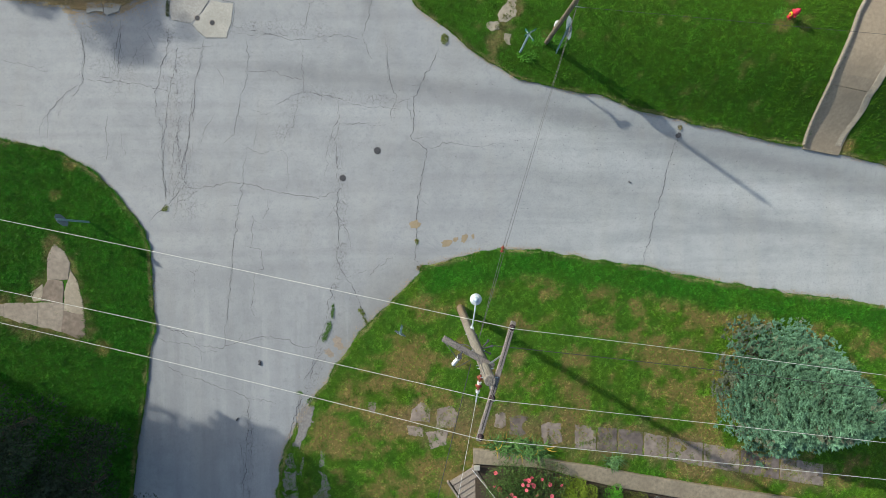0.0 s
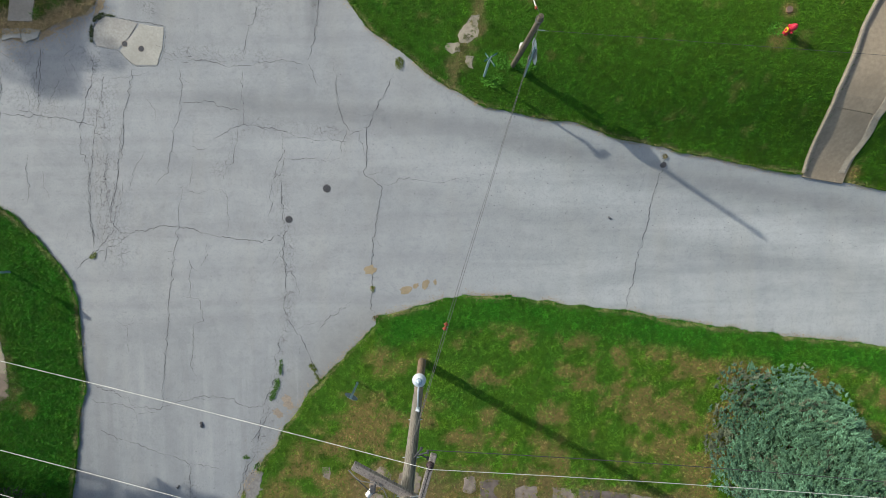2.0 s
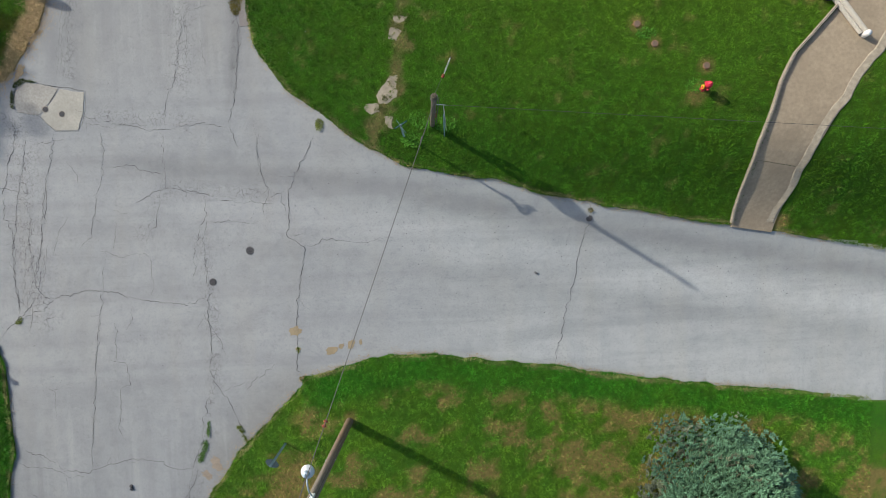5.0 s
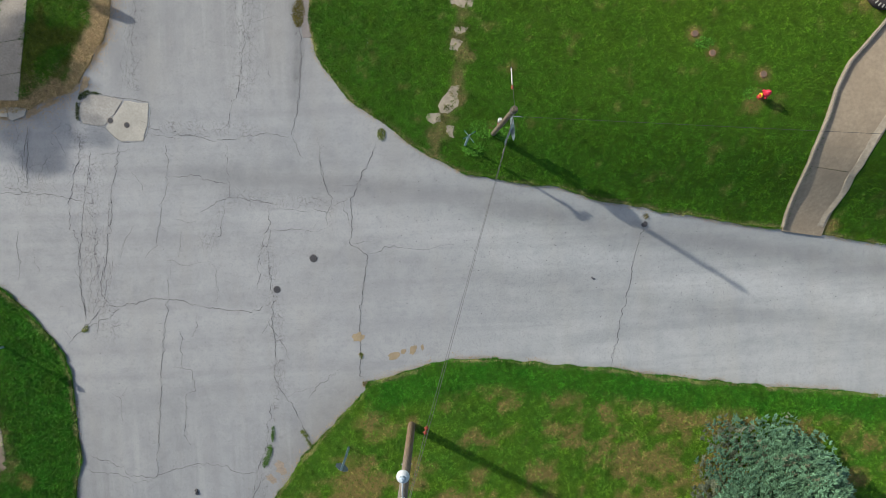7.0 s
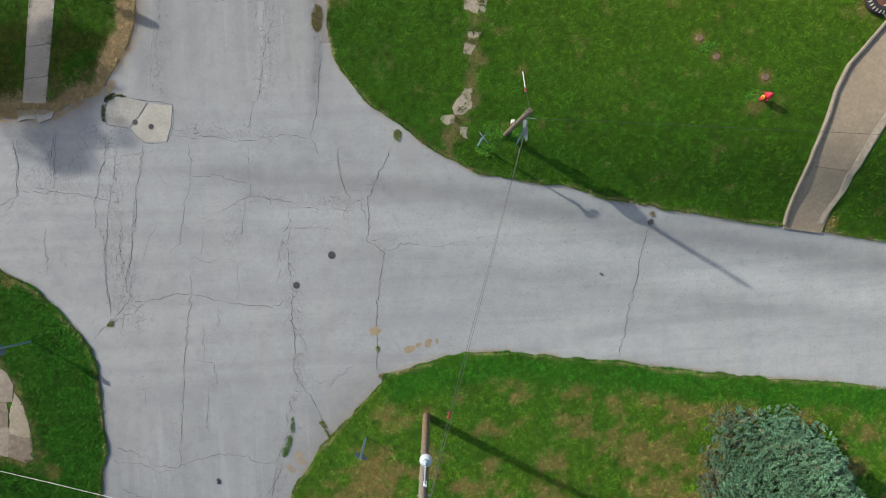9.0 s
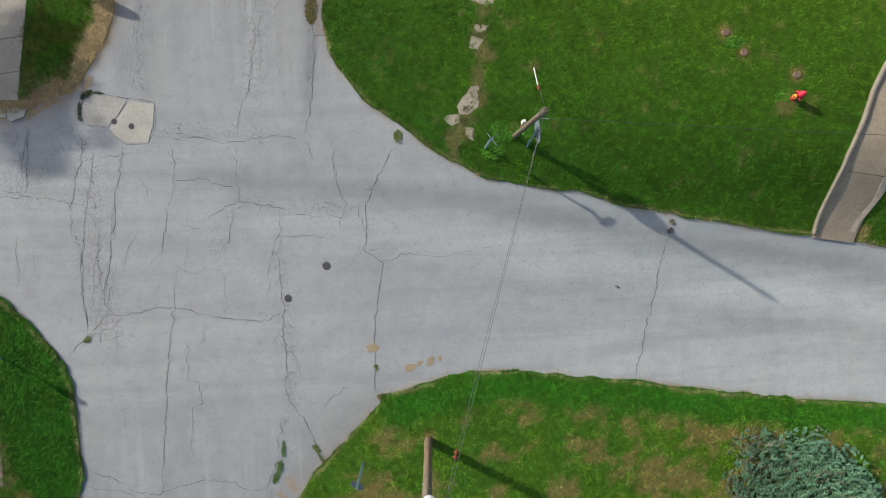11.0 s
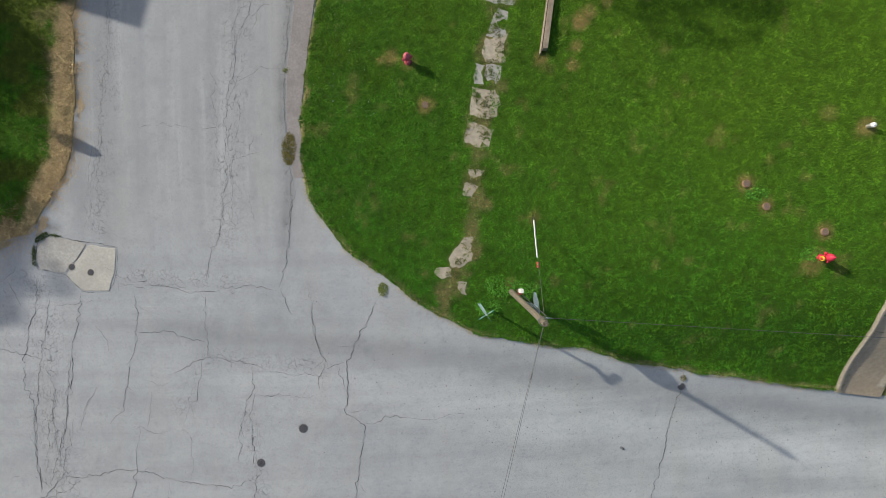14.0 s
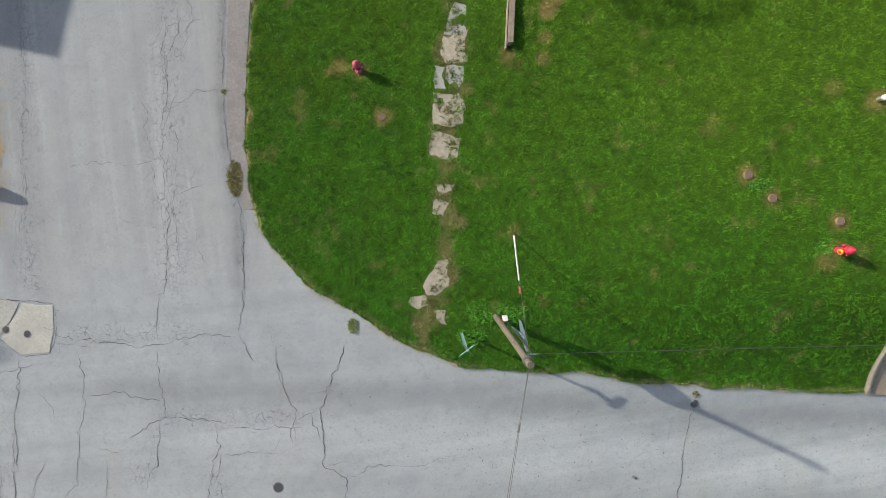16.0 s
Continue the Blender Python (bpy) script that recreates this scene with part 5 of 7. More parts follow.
g7 = np.random.default_rng(41)
q7 = dense(SEAM_LINE[:-1], 0.02)
spots = [tuple(q7[g7.integers(0, len(q7))] + g7.normal(0, 0.07, 2)) for _ in range(420)]
scatter_bits("seam_grit", spots, 0.012, BROKEN_ASPHALT, "dark crumbled grit along the broken gutter seam", "grit", 7)
spots = []
while len(spots) < 130:
    k = g7.random()
    x, y = -5.0 - 1.1 * k + g7.normal(0, 0.32), -4.5 - 4.2 * k + g7.normal(0, 0.3)
    if lawn_of(np.array([x]), np.array([y]))[0] < 0:
        spots.append((x, y))
scatter_bits("crumbled_grit", spots, 0.014, BROKEN_ASPHALT, "crumbled asphalt grit beside the broken verge", "grit", 8)


def torn_scrap(x, y, s, rz, label, mat=IRON):
    """A crumpled dark leaf or scrap lying on the street."""
    bm = bmesh.new()
    out = [(0, -1), (0.45, -0.5), (0.3, 0.1), (0.55, 0.5), (0.1, 1.0), (-0.4, 0.6), (-0.3, 0.0), (-0.5, -0.4)]
    c = bm.verts.new((0, 0, 0.5 * s))
    ring = [bm.verts.new((a * s, b * s, 0.12 * s + 0.25 * s * ((i % 2)))) for i, (a, b) in enumerate(out)]
    low = [bm.verts.new((a * s * 0.9, b * s * 0.9, 0.0)) for a, b in out]
    for k in range(len(out)):
        j = (k + 1) % len(out)
        bm.faces.new((c, ring[k], ring[j]))
        bm.faces.new((ring[k], low[k], low[j], ring[j]))
    bm.faces.new(low[::-1])
    ob = part("fallen_leaf", bm, mat)
    ob.matrix_basis = pose(x, y, road_z(x, y) + 0.004, 0, 0, rz)
    return tagged(ob, label, "leaf")


torn_scrap(-7.46, -4.51, 0.13, 15, "dark curled dead leaf on pale asphalt")
torn_scrap(-8.44, -6.86, 0.09, -30, "small dark dead leaf in the shade on asphalt")
torn_scrap(7.65, 2.86, 0.09, 60, "grey flattened scrap on the pale street", SEAM)


# ---------------------------------------------------------------- poles and lines
def round_pole(r0, r1, h, seed, rings=26, n=20):
    """A wooden pole: tapered, slightly crooked, with checked sides and a rough top."""
    bm = bmesh.new()
    loops = []
    for i in range(rings + 1):
        k = i / rings
        z = h * k
        r = r0 + (r1 - r0) * k
        row = []
        for j in range(n):
            a = 2 * math.pi * j / n
            rr = r * (1 + 0.05 * (float(vnoise(j * 0.9, z * 0.35, 1.0, seed)) - 0.5) + 0.03 * math.sin(3 * a + seed))
            row.append(bm.verts.new((rr * math.cos(a), rr * math.sin(a), z - (0.3 if i == 0 else 0))))
        loops.append(row)
    for a, b in zip(loops, loops[1:]):
        for j in range(n):
            bm.faces.new((a[j], a[(j + 1) % n], b[(j + 1) % n], b[j]))
    rim = [bm.verts.new((v.co.x * 0.86, v.co.y * 0.86, h + 0.02)) for v in loops[-1]]
    core = [bm.verts.new((v.co.x * 0.35, v.co.y * 0.35, h + 0.005 + 0.02 * (j % 2))) for j, v in enumerate(loops[-1])]
    for a, b in ((loops[-1], rim), (rim, core)):
        for j in range(n):
            bm.faces.new((a[j], a[(j + 1) % n], b[(j + 1) % n], b[j]))
    bm.faces.new(core)
    return bm


def timber(bm, a, b, w, h, chamfer=0.008):
    """A squared timber from a to b."""
    a, b = Vector(a), Vector(b)
    d = b - a
    m = Matrix.Translation((a + b) / 2) @ d.to_track_quat("X", "Z").to_matrix().to_4x4() @ Matrix.Diagonal((d.length, w, h, 1))
    v = bmesh.ops.create_cube(bm, size=1.0, matrix=m)["verts"]
    bmesh.ops.bevel(bm, geom=list({e for x in v for e in x.link_edges}), offset=chamfer, segments=1, affect="EDGES")


def pin_insulator(parent, x, y, z):
    bm = bmesh.new()
    lathe(bm, [(0.0001, 0.0), (0.02, 0.0), (0.02, 0.08), (0.075, 0.09), (0.085, 0.12), (0.055, 0.13), (0.05, 0.15), (0.07, 0.165), (0.07, 0.18), (0.04, 0.19), (0.035, 0.205), (0.05, 0.22), (0.045, 0.24), (0.0001, 0.245)], 16, (x, y, z))
    bmesh.ops.transform(bm, verts=bm.verts[:], matrix=Matrix.Translation((x, y, z)) @ Matrix.Diagonal((0.72, 0.72, 1.0, 1)) @ Matrix.Translation((-x, -y, -z)))
    return part("insulator", bm, PORCELAIN, parent, "dark brown porcelain insulator", True)


def strain_insulator(parent, a, b, mat, bells=3, r=0.055, name="strain_insulator", label="red and white strain insulator"):
    a, b = Vector(a), Vector(b)
    d = (b - a)
    L = d.length
    m = Matrix.Translation(a) @ d.to_track_quat("Z", "Y").to_matrix().to_4x4()
    rings = [(0.0001, 0), (0.015, 0.0)]
    for k in range(bells):
        z0, z1 = L * (k + 0.15) / bells, L * (k + 0.75) / bells
        rings += [(0.018, z0), (r, z0 + (z1 - z0) * 0.35), (r * 0.9, z0 + (z1 - z0) * 0.55), (0.022, z1)]
    rings += [(0.015, L), (0.0001, L)]
    bm = bmesh.new()
    lathe(bm, rings, 14)
    bm.transform(m)
    return part(name, bm, mat, parent, label, True)


PX, PY = 0.68, -2.24
PZ = tz(PX, PY)
pole = thing("utility_pole", PX, PY, PZ, "tall weathered wooden utility pole with two cross arms and lamp", "utility pole", "poles")
# the head of the pole stands a little out of plumb
LEANX, LEANY = 0.20 / 10.6, -0.16 / 10.6
bm = round_pole(0.14, 0.112, 10.62, 3)
bmesh.ops.transform(bm, verts=bm.verts[:], matrix=Matrix(((1, 0, LEANX, 0), (0, 1, LEANY, 0), (0, 0, 1, 0), (0, 0, 0, 1))))
part("shaft", bm, POLE_WOOD, pole)


def on_pole(z):
    """Middle of the shaft at a height over its base."""
    return Vector((LEANX * z, LEANY * z, z))


def rel(x, y, z):
    return Vector((x - PX, y - PY, z - PZ))


bm = bmesh.new()
timber(bm, rel(1.36, -1.34, 10.42), rel(0.68, -3.62, 10.42), 0.095, 0.12)
main_arm = part("cross_arm", bm, ARM_WOOD, pole, "split grey wooden cross arm")
bm = bmesh.new()
timber(bm, rel(1.30, -1.53, 10.481), rel(1.10, -2.20, 10.481), 0.014, 0.006, 0.001)
timber(bm, rel(1.00, -2.55, 10.481), rel(0.74, -3.41, 10.481), 0.018, 0.006, 0.001)
part("weather_split", bm, CRACK, main_arm, "dark split along the top")
for x, y in ((1.31, -1.43), (0.93, -2.76), (0.71, -3.49)):
    pin_insulator(main_arm, *rel(x, y, 10.48))
bm = bmesh.new()
timber(bm, rel(0.0, -1.78, 9.74), rel(1.04, -2.36, 9.74), 0.125, 0.11)
second_arm = part("cross_arm", bm, ARM_WOOD, pole, "short weathered wooden cross arm")
for t0, t1 in (((1.14, -2.0, 10.36), (0.88, -2.42, 9.55)), ((0.98, -2.9, 10.36), (0.9, -2.45, 9.55))):
    bm = bmesh.new()
    timber(bm, rel(*t0), rel(*t1), 0.035, 0.008, 0.001)
    part("brace", bm, GALV, pole)
# hardware of the head: bolts, clevis, cut-out, strain insulators
strain_insulator(pole, rel(0.35, -2.12, 9.86), rel(0.20, -2.38, 9.55), WHITE_PLASTIC, 4, 0.05, "fuse_cutout", "white fused cut-out on a bracket")
bm = bmesh.new()
tube(bm, rel(0.40, -2.02, 9.84), rel(0.33, -2.14, 9.88), 0.02, n=8)
box(bm, *sorted((0.30 - PX, 0.38 - PX)), *sorted((-2.18 - PY, -2.08 - PY)), 9.82 - PZ, 9.90 - PZ, 0.01)
part("bracket", bm, IRON, pole)
strain_insulator(pole, rel(0.80, -2.58, 9.5), rel(0.74, -2.95, 9.42), RED_INSULATOR, 2, 0.075)
for k in (0.47, 0.97):
    bm = bmesh.new()
    tube(bm, rel(0.80 - 0.06 * k, -2.58 - 0.37 * k, 9.5 - 0.08 * k), rel(0.79 - 0.06 * k, -2.64 - 0.37 * k, 9.487 - 0.08 * k), 0.05, 0.038, 12)
    part("insulator_cap", bm, WHITE_PLASTIC, pole, "white porcelain cap")
bm = bmesh.new()
tube(bm, rel(0.83, -2.46, 9.5), rel(0.80, -2.58, 9.5), 0.015, n=8)
part("clevis", bm, GALV, pole)
bm = bmesh.new()
tube(bm, rel(0.74, -2.95, 9.42), rel(0.70, -3.2, 9.40), 0.016, n=8)
part("line_clamp", bm, GALV, pole)
for z, a in ((8.0, 0.3), (8.25, 0.9), (7.7, -0.4)):
    p = on_pole(z)
    q = p + Vector((0.15 * math.cos(a), 0.15 * math.sin(a), 0))
    e = p + Vector((0.36 * math.cos(a), 0.36 * math.sin(a), 0.02))
    bm = bmesh.new()
    tube(bm, q * 0.9 + p * 0.1, e, 0.016, n=8)
    lathe(bm, [(0.0001, -0.04), (0.026, -0.04), (0.03, 0.0), (0.024, 0.04), (0.0001, 0.04)], 10, tuple(e))
    part("spool_bracket", bm, IRON, pole, "black iron bracket with a spool insulator")
for z in (10.42, 9.74, 9.5, 8.0, 5.9, 3.2):
    p = on_pole(z)
    bm = bmesh.new()
    tube(bm, p + Vector((-0.16, 0, 0)), p + Vector((0.17, 0, 0)), 0.011, n=6)
    part("bolt", bm, GALV, pole)
# a riser and ground wire stapled to the shaft
bm = bmesh.new()
sweep(bm, [on_pole(z) + Vector((0.135 - 0.004 * z, 0.09 - 0.003 * z, 0)) for z in np.linspace(0.1, 9.6, 30)], 0.008, 6)
part("ground_wire", bm, DARK_WIRE, pole)

# street lamp on its bent arm
lamp_arm = bmesh.new()
LX, LY, LZ = 0.915, -1.32, 6.2
s0, s1 = on_pole(5.55) + Vector((0.05, 0.14, 0)), rel(LX, LY, LZ + 0.1)
pts = [s0.lerp(s1, k) + Vector((0, 0, 0.16 * math.sin(math.pi * k) * (1 - k * 0.3))) for k in np.linspace(0, 0.86, 12)]
sweep(lamp_arm, pts, 0.022, 10)
box(lamp_arm, s0.x - 0.05, s0.x + 0.05, s0.y - 0.05, s0.y + 0.01, s0.z - 0.12, s0.z + 0.12, 0.01)
arm_ob = part("lamp_arm", lamp_arm, LAMP_WHITE, pole, "pale grey tubular lamp arm", True)
bm = bmesh.new()
lathe(bm, [(0.0001, -0.02), (0.155, -0.02), (0.165, 0.0), (0.16, 0.03), (0.135, 0.05), (0.125, 0.09), (0.105, 0.11), (0.08, 0.12)], 28, tuple(rel(LX, LY, LZ)))
lamp_head = part("lamp_head", bm, LAMP_WHITE, pole, "round grey-white lamp head", True)
bm = bmesh.new()
lathe(bm, [(0.08, 0.12), (0.076, 0.19), (0.06, 0.215), (0.0001, 0.22)], 20, tuple(rel(LX, LY, LZ)))
lathe(bm, [(0.035, 0.2), (0.035, 0.26), (0.028, 0.275), (0.0001, 0.28)], 14, tuple(rel(LX, LY, LZ)))
part("photocell_cap", bm, simple("blue_grey_housing", (0.40, 0.50, 0.58), 0.4, 0.2, 20, 0.1, 0.05), lamp_head, "blue-grey photocell housing", True)
bm = bmesh.new()
lathe(bm, [(0.15, -0.02), (0.135, -0.07), (0.08, -0.12), (0.0001, -0.14)], 24, tuple(rel(LX, LY, LZ)))
part("lens", bm, simple("lamp_lens", (0.7, 0.7, 0.66), 0.25, 0, 20, 0.05, 0), lamp_head, "clear prismatic lens", True)


def hung(a, b, sag, n=24):
    a, b = Vector(a), Vector(b)
    return [a.lerp(b, k) - Vector((0, 0, sag * 4 * k * (1 - k))) for k in np.linspace(0, 1, n)]


def cable(name, runs, r, mat, label):
    """A line strung through its fixing points."""
    bm = bmesh.new()
    for a, b, sag in runs:
        sweep(bm, hung(a, b, sag), r, 6)
    ob = part(name, bm, mat)
    return tagged(ob, label, "power line", "overhead lines")


TOPZ = 10.73
cable("power_line", [((1.31, -1.43, TOPZ), (-40, 6.6, 9.5), 1.6), ((1.31, -1.43, TOPZ), (42, -7.4, 9.5), 1.6)], 0.0052, WIRE, "bright bare conductor strung over the crossing")
cable("power_line", [((0.93, -2.76, TOPZ), (-40, 4.7, 9.5), 1.6), ((0.93, -2.76, TOPZ), (42, -8.3, 9.5), 0.8)], 0.0052, WIRE, "bright bare conductor on the middle insulator")
cable("power_line", [((0.71, -3.49, TOPZ), (-40, 4.2, 9.5), 1.6), ((0.71, -3.49, TOPZ), (42, -8.5, 9.5), 0.4)], 0.0052, WIRE, "bright bare conductor at the end of the cross arm")
cable("tap_line", [((0.70, -3.2, 9.40), (-2.2, -20.0, 8.6), 0.3)], 0.0045, WIRE, "thin pale line leaving the pole over the steps")
cable("service_drop", [(tuple(on_pole(7.9) + Vector((PX + 0.3, PY + 0.1, PZ))), (24.0, -5.4, 6.2), 0.6)], 0.009, DARK_WIRE, "dark thin service cable over the lawn")
cable("service_drop", [((0.62, -2.5, 8.9), (-2.6, -18.0, 5.0), 0.5)], 0.009, DARK_WIRE, "dark cable slanting down past the steps")
bm = bmesh.new()
for pts in ([rel(0.30, -2.2, 9.8), rel(0.1, -1.9, 9.98), rel(-0.02, -1.75, 10.0), rel(0.2, -1.8, 10.25), rel(0.6, -1.9, 10.4), rel(0.95, -2.76, 10.72)],
            [rel(0.2, -2.38, 9.55), rel(0.3, -2.5, 9.2), rel(0.6, -2.42, 8.9)]):
    smooth_pts = []
    for i in range(len(pts) - 1):
        p0, p1, p2, p3 = pts[max(i - 1, 0)], pts[i], pts[i + 1], pts[min(i + 2, len(pts) - 1)]
        for k in np.linspace(0, 1, 7)[:-1]:
            smooth_pts.append(0.5 * (2 * p1 + (p2 - p0) * k + (2 * p0 - 5 * p1 + 4 * p2 - p3) * k * k + (3 * p1 - p0 - 3 * p2 + p3) * k ** 3))
    sweep(bm, smooth_pts + [pts[-1]], 0.008, 6)
part("jumper_wire", bm, GUY_STEEL, pole)

# stub pole with its guys
SX, SY = 4.03, 8.2
SZ = tz(SX, SY)
stub = thing("guy_stub_pole", SX, SY, SZ, "short wooden stub pole guyed across the street", "utility pole", "poles")
STUB_H = 4.35
sl = ((4.19 - SX) / STUB_H, (7.86 - SY) / STUB_H)
bm = round_pole(0.085, 0.074, STUB_H, 9, 18)
bmesh.ops.transform(bm, verts=bm.verts[:], matrix=Matrix(((1, 0, sl[0], 0), (0, 1, sl[1], 0), (0, 0, 1, 0), (0, 0, 0, 1))))
part("shaft", bm, STUB_WOOD, stub)
bm = bmesh.new()
for z in (4.1, 4.14, 4.18):
    c = Vector((sl[0] * z, sl[1] * z, z))
    sweep(bm, [c + Vector((0.10 * math.cos(a), 0.10 * math.sin(a), 0)) for a in np.linspace(0, 2 * math.pi, 20)], 0.008, 6)
part("guy_wrap", bm, GUY_STEEL, stub)
bm = bmesh.new()
box(bm, 0.05, 0.16, 0.07, 0.18, 1.2, 1.48, 0.015)
terminal = part("terminal_box", bm, WHITE_PLASTIC, stub, "white plastic terminal box")
bm = bmesh.new()
box(bm, 0.06, 0.15, 0.08, 0.17, 1.48, 1.53, 0.01)
part("box_lid", bm, WHITE_PLASTIC, terminal)
bm = bmesh.new()
box(bm, 0.06, 0.17, 0.0, 0.13, 0.95, 1.22, 0.01)
part("bracket", bm, simple("rusted_bracket", (0.22, 0.07, 0.05), 0.8, 0.2, 25, 0.3, 0.2), stub, "rust-red bracket box")
bm = bmesh.new()
sweep(bm, [(0.14 - 0.0 * z + sl[0] * z, 0.06 + sl[1] * z, z) for z in np.linspace(0.0, 3.9, 14)], 0.012, 6)
part("riser_cable", bm, DARK_WIRE, stub)
STOP = Vector((4.19, 7.86, SZ + 4.14))
GA = Vector((4.74, 10.45, tz(4.74, 10.45) + 0.05))
cable("down_guy", [(tuple(STOP + Vector((0.02, 0.12, 0))), tuple(GA), 0.0)], 0.0045, GUY_STEEL, "steel down guy from the stub pole to the lawn")["category"] = "guy wire"
cover = thing("guy_guard", *GA, "white plastic guard tube over the guy wire", "guy guard")
gd = (STOP - GA)
bm = bmesh.new()
tube(bm, gd * 0.04, gd * 0.45, 0.021, n=12)
part("tube", bm, WHITE_PLASTIC, cover)
bm = bmesh.new()
tube(bm, gd * 0.0, gd * 0.05, 0.016, n=8)
tube(bm, (0, 0, -0.15), (0, 0, 0.02), 0.02, n=8)
part("anchor_rod", bm, IRON, cover)
gi = thing("guy_insulator", *(GA + gd * 0.50), "dark red strain insulator on the down guy", "insulator")
strain_insulator(gi, (0, 0, 0), gd * 0.06, RED_INSULATOR, 2, 0.05, "bell", "dark red insulator bell")
S2 = Vector((0.86, -2.1, 8.05))
RI = Vector((1.53, -0.02, 7.01))
N1 = STOP + Vector((-0.02, -0.13, 0))
d1 = (N1 - S2)
cable("span_guy", [(tuple(S2), tuple(RI), 0.0), (tuple(RI + Vector((0.06, 0.18, -0.07))), tuple(N1), 0.05)], 0.005, GUY_STEEL, "thin steel span guy from pole to stub pole")["category"] = "guy wire"
cable("span_guy", [((0.87, -2.1, 8.02), tuple(N1 + Vector((0.015, 0.01, -0.02))), 0.07)], 0.005, GUY_STEEL, "second thin strand beside the span guy")["category"] = "guy wire"
CABLE_AT = Vector((4.215, 7.875, 4.16))
cable("service_cable", [(tuple(CABLE_AT), (26.0, 5.97, 4.09), 0.02)], 0.006, DARK_WIRE, "thin dark cable leading from the stub pole over the lawn")
grip = thing("cable_grip", *CABLE_AT, "pale wire grip holding the cable at the stub pole", "cable grip")
bm = bmesh.new()
tube(bm, (0.02, 0.0, 0.004), (0.34, -0.03, -0.01), 0.014, 0.008, 8)
part("sleeve", bm, GALV, grip)
gi2 = thing("guy_insulator", *RI, "red strain insulator on the span guy", "insulator")
strain_insulator(gi2, (0, 0, 0), (0.06, 0.18, -0.07), RED_INSULATOR, 2, 0.06, "bell", "red insulator bell")
gi3 = thing("guy_insulator", *(N1.lerp(RI, 0.12)), "pale strain insulator near the stub pole", "insulator")
strain_insulator(gi3, (0, 0, 0), (RI - N1) * 0.02, GUY_STEEL, 2, 0.022, "bell", "pale insulator bell")


# ---------------------------------------------------------------- street signs
def octagon(bm, r, y, depth):
    a = [bm.verts.new((r * math.cos(math.pi * (k + 0.5) / 4), y, r * math.sin(math.pi * (k + 0.5) / 4))) for k in range(8)]
    b = [bm.verts.new((v.co.x, y + depth, v.co.z)) for v in a]
    bm.faces.new(a)
    bm.faces.new(b[::-1])
    for k in range(8):
        bm.faces.new((a[k], b[k], b[(k + 1) % 8], a[(k + 1) % 8]))


def letters(body, size, mat, parent, m):
    """Raised lettering with the built-in font, as a mesh."""
    cu = bpy.data.curves.new("text", "FONT")
    cu.body, cu.size, cu.align_x, cu.align_y, cu.extrude = body, size, "CENTER", "CENTER", 0.001
    tmp = bpy.data.objects.new("text", cu)
    scene.collection.objects.link(tmp)
    me = bpy.data.meshes.new_from_object(tmp.evaluated_get(bpy.context.evaluated_depsgraph_get()))
    bpy.data.objects.remove(tmp)
    me.materials.clear()
    me.materials.append(mat)
    ob = link("lettering", me, parent)
    ob.matrix_basis = m
    return ob


def u_channel(bm, h, w=0.075, d=0.035):
    """A perforated channel post, open to the back."""
    t = 0.006
    box(bm, -w / 2, w / 2, 0, t, -0.4, h)
    box(bm, -w / 2, -w / 2 + t, t, d, -0.4, h)
    box(bm, w / 2 - t, w / 2, t, d, -0.4, h)


def stop_sign(x, y, facing, label, lean=(0.0, 0.0), mid=1.78, r=0.41):
    """facing: the way that the face looks, degrees from +x."""
    t = thing("stop_sign", x, y, tz(x, y), label, "stop sign", "stop signs", facing + 90)
    bm = bmesh.new()
    u_channel(bm, mid + 0.27)
    part("post", bm, SIGN_POST, t, "blue-green steel channel post")
    bm = bmesh.new()
    octagon(bm, r, -0.014, 0.004)
    bm.transform(Matrix.Translation((0, 0, mid)))
    plate = part("plate", bm, SIGN_BACK, t, "bare aluminium back")
    bm = bmesh.new()
    octagon(bm, r - 0.005, -0.018, 0.003)
    bm.transform(Matrix.Translation((0, 0, mid)))
    part("border", bm, SIGN_WHITE, plate, "white border")
    bm = bmesh.new()
    octagon(bm, r - 0.032, -0.022, 0.003)
    bm.transform(Matrix.Translation((0, 0, mid)))
    part("face", bm, SIGN_RED, plate, "red sign face")
    letters("STOP", r * 0.72, SIGN_WHITE, plate, pose(0, -0.0235, mid, 90, 0, 0))
    for z in (mid - 0.2, mid + 0.2):
        bm = bmesh.new()
        tube(bm, (0, -0.026, z), (0, 0.012, z), 0.012, n=8)
        part("bolt", bm, GALV, t)
    t.matrix_basis = t.matrix_basis @ pose(0, 0, 0, lean[0], lean[1], 0)
    return t


stop_sign(4.46, 7.84, 5, "stop sign seen from its bare metal back beside the stub pole", (0.0, 3.0), 1.92)

stop_sign(-1.66, -2.97, -118, "stop sign on a pale steel post in the scorched lawn", (0.0, 3.0), 1.6, 0.24)
stop_sign(-14.3, 1.2, 212, "stop sign at the edge of the deep green lawn", (0.0, 0.0), 1.5, 0.29)
stop_sign(-12.1, 14.75, 92, "stop sign on the shaded lawn by the leaf litter")

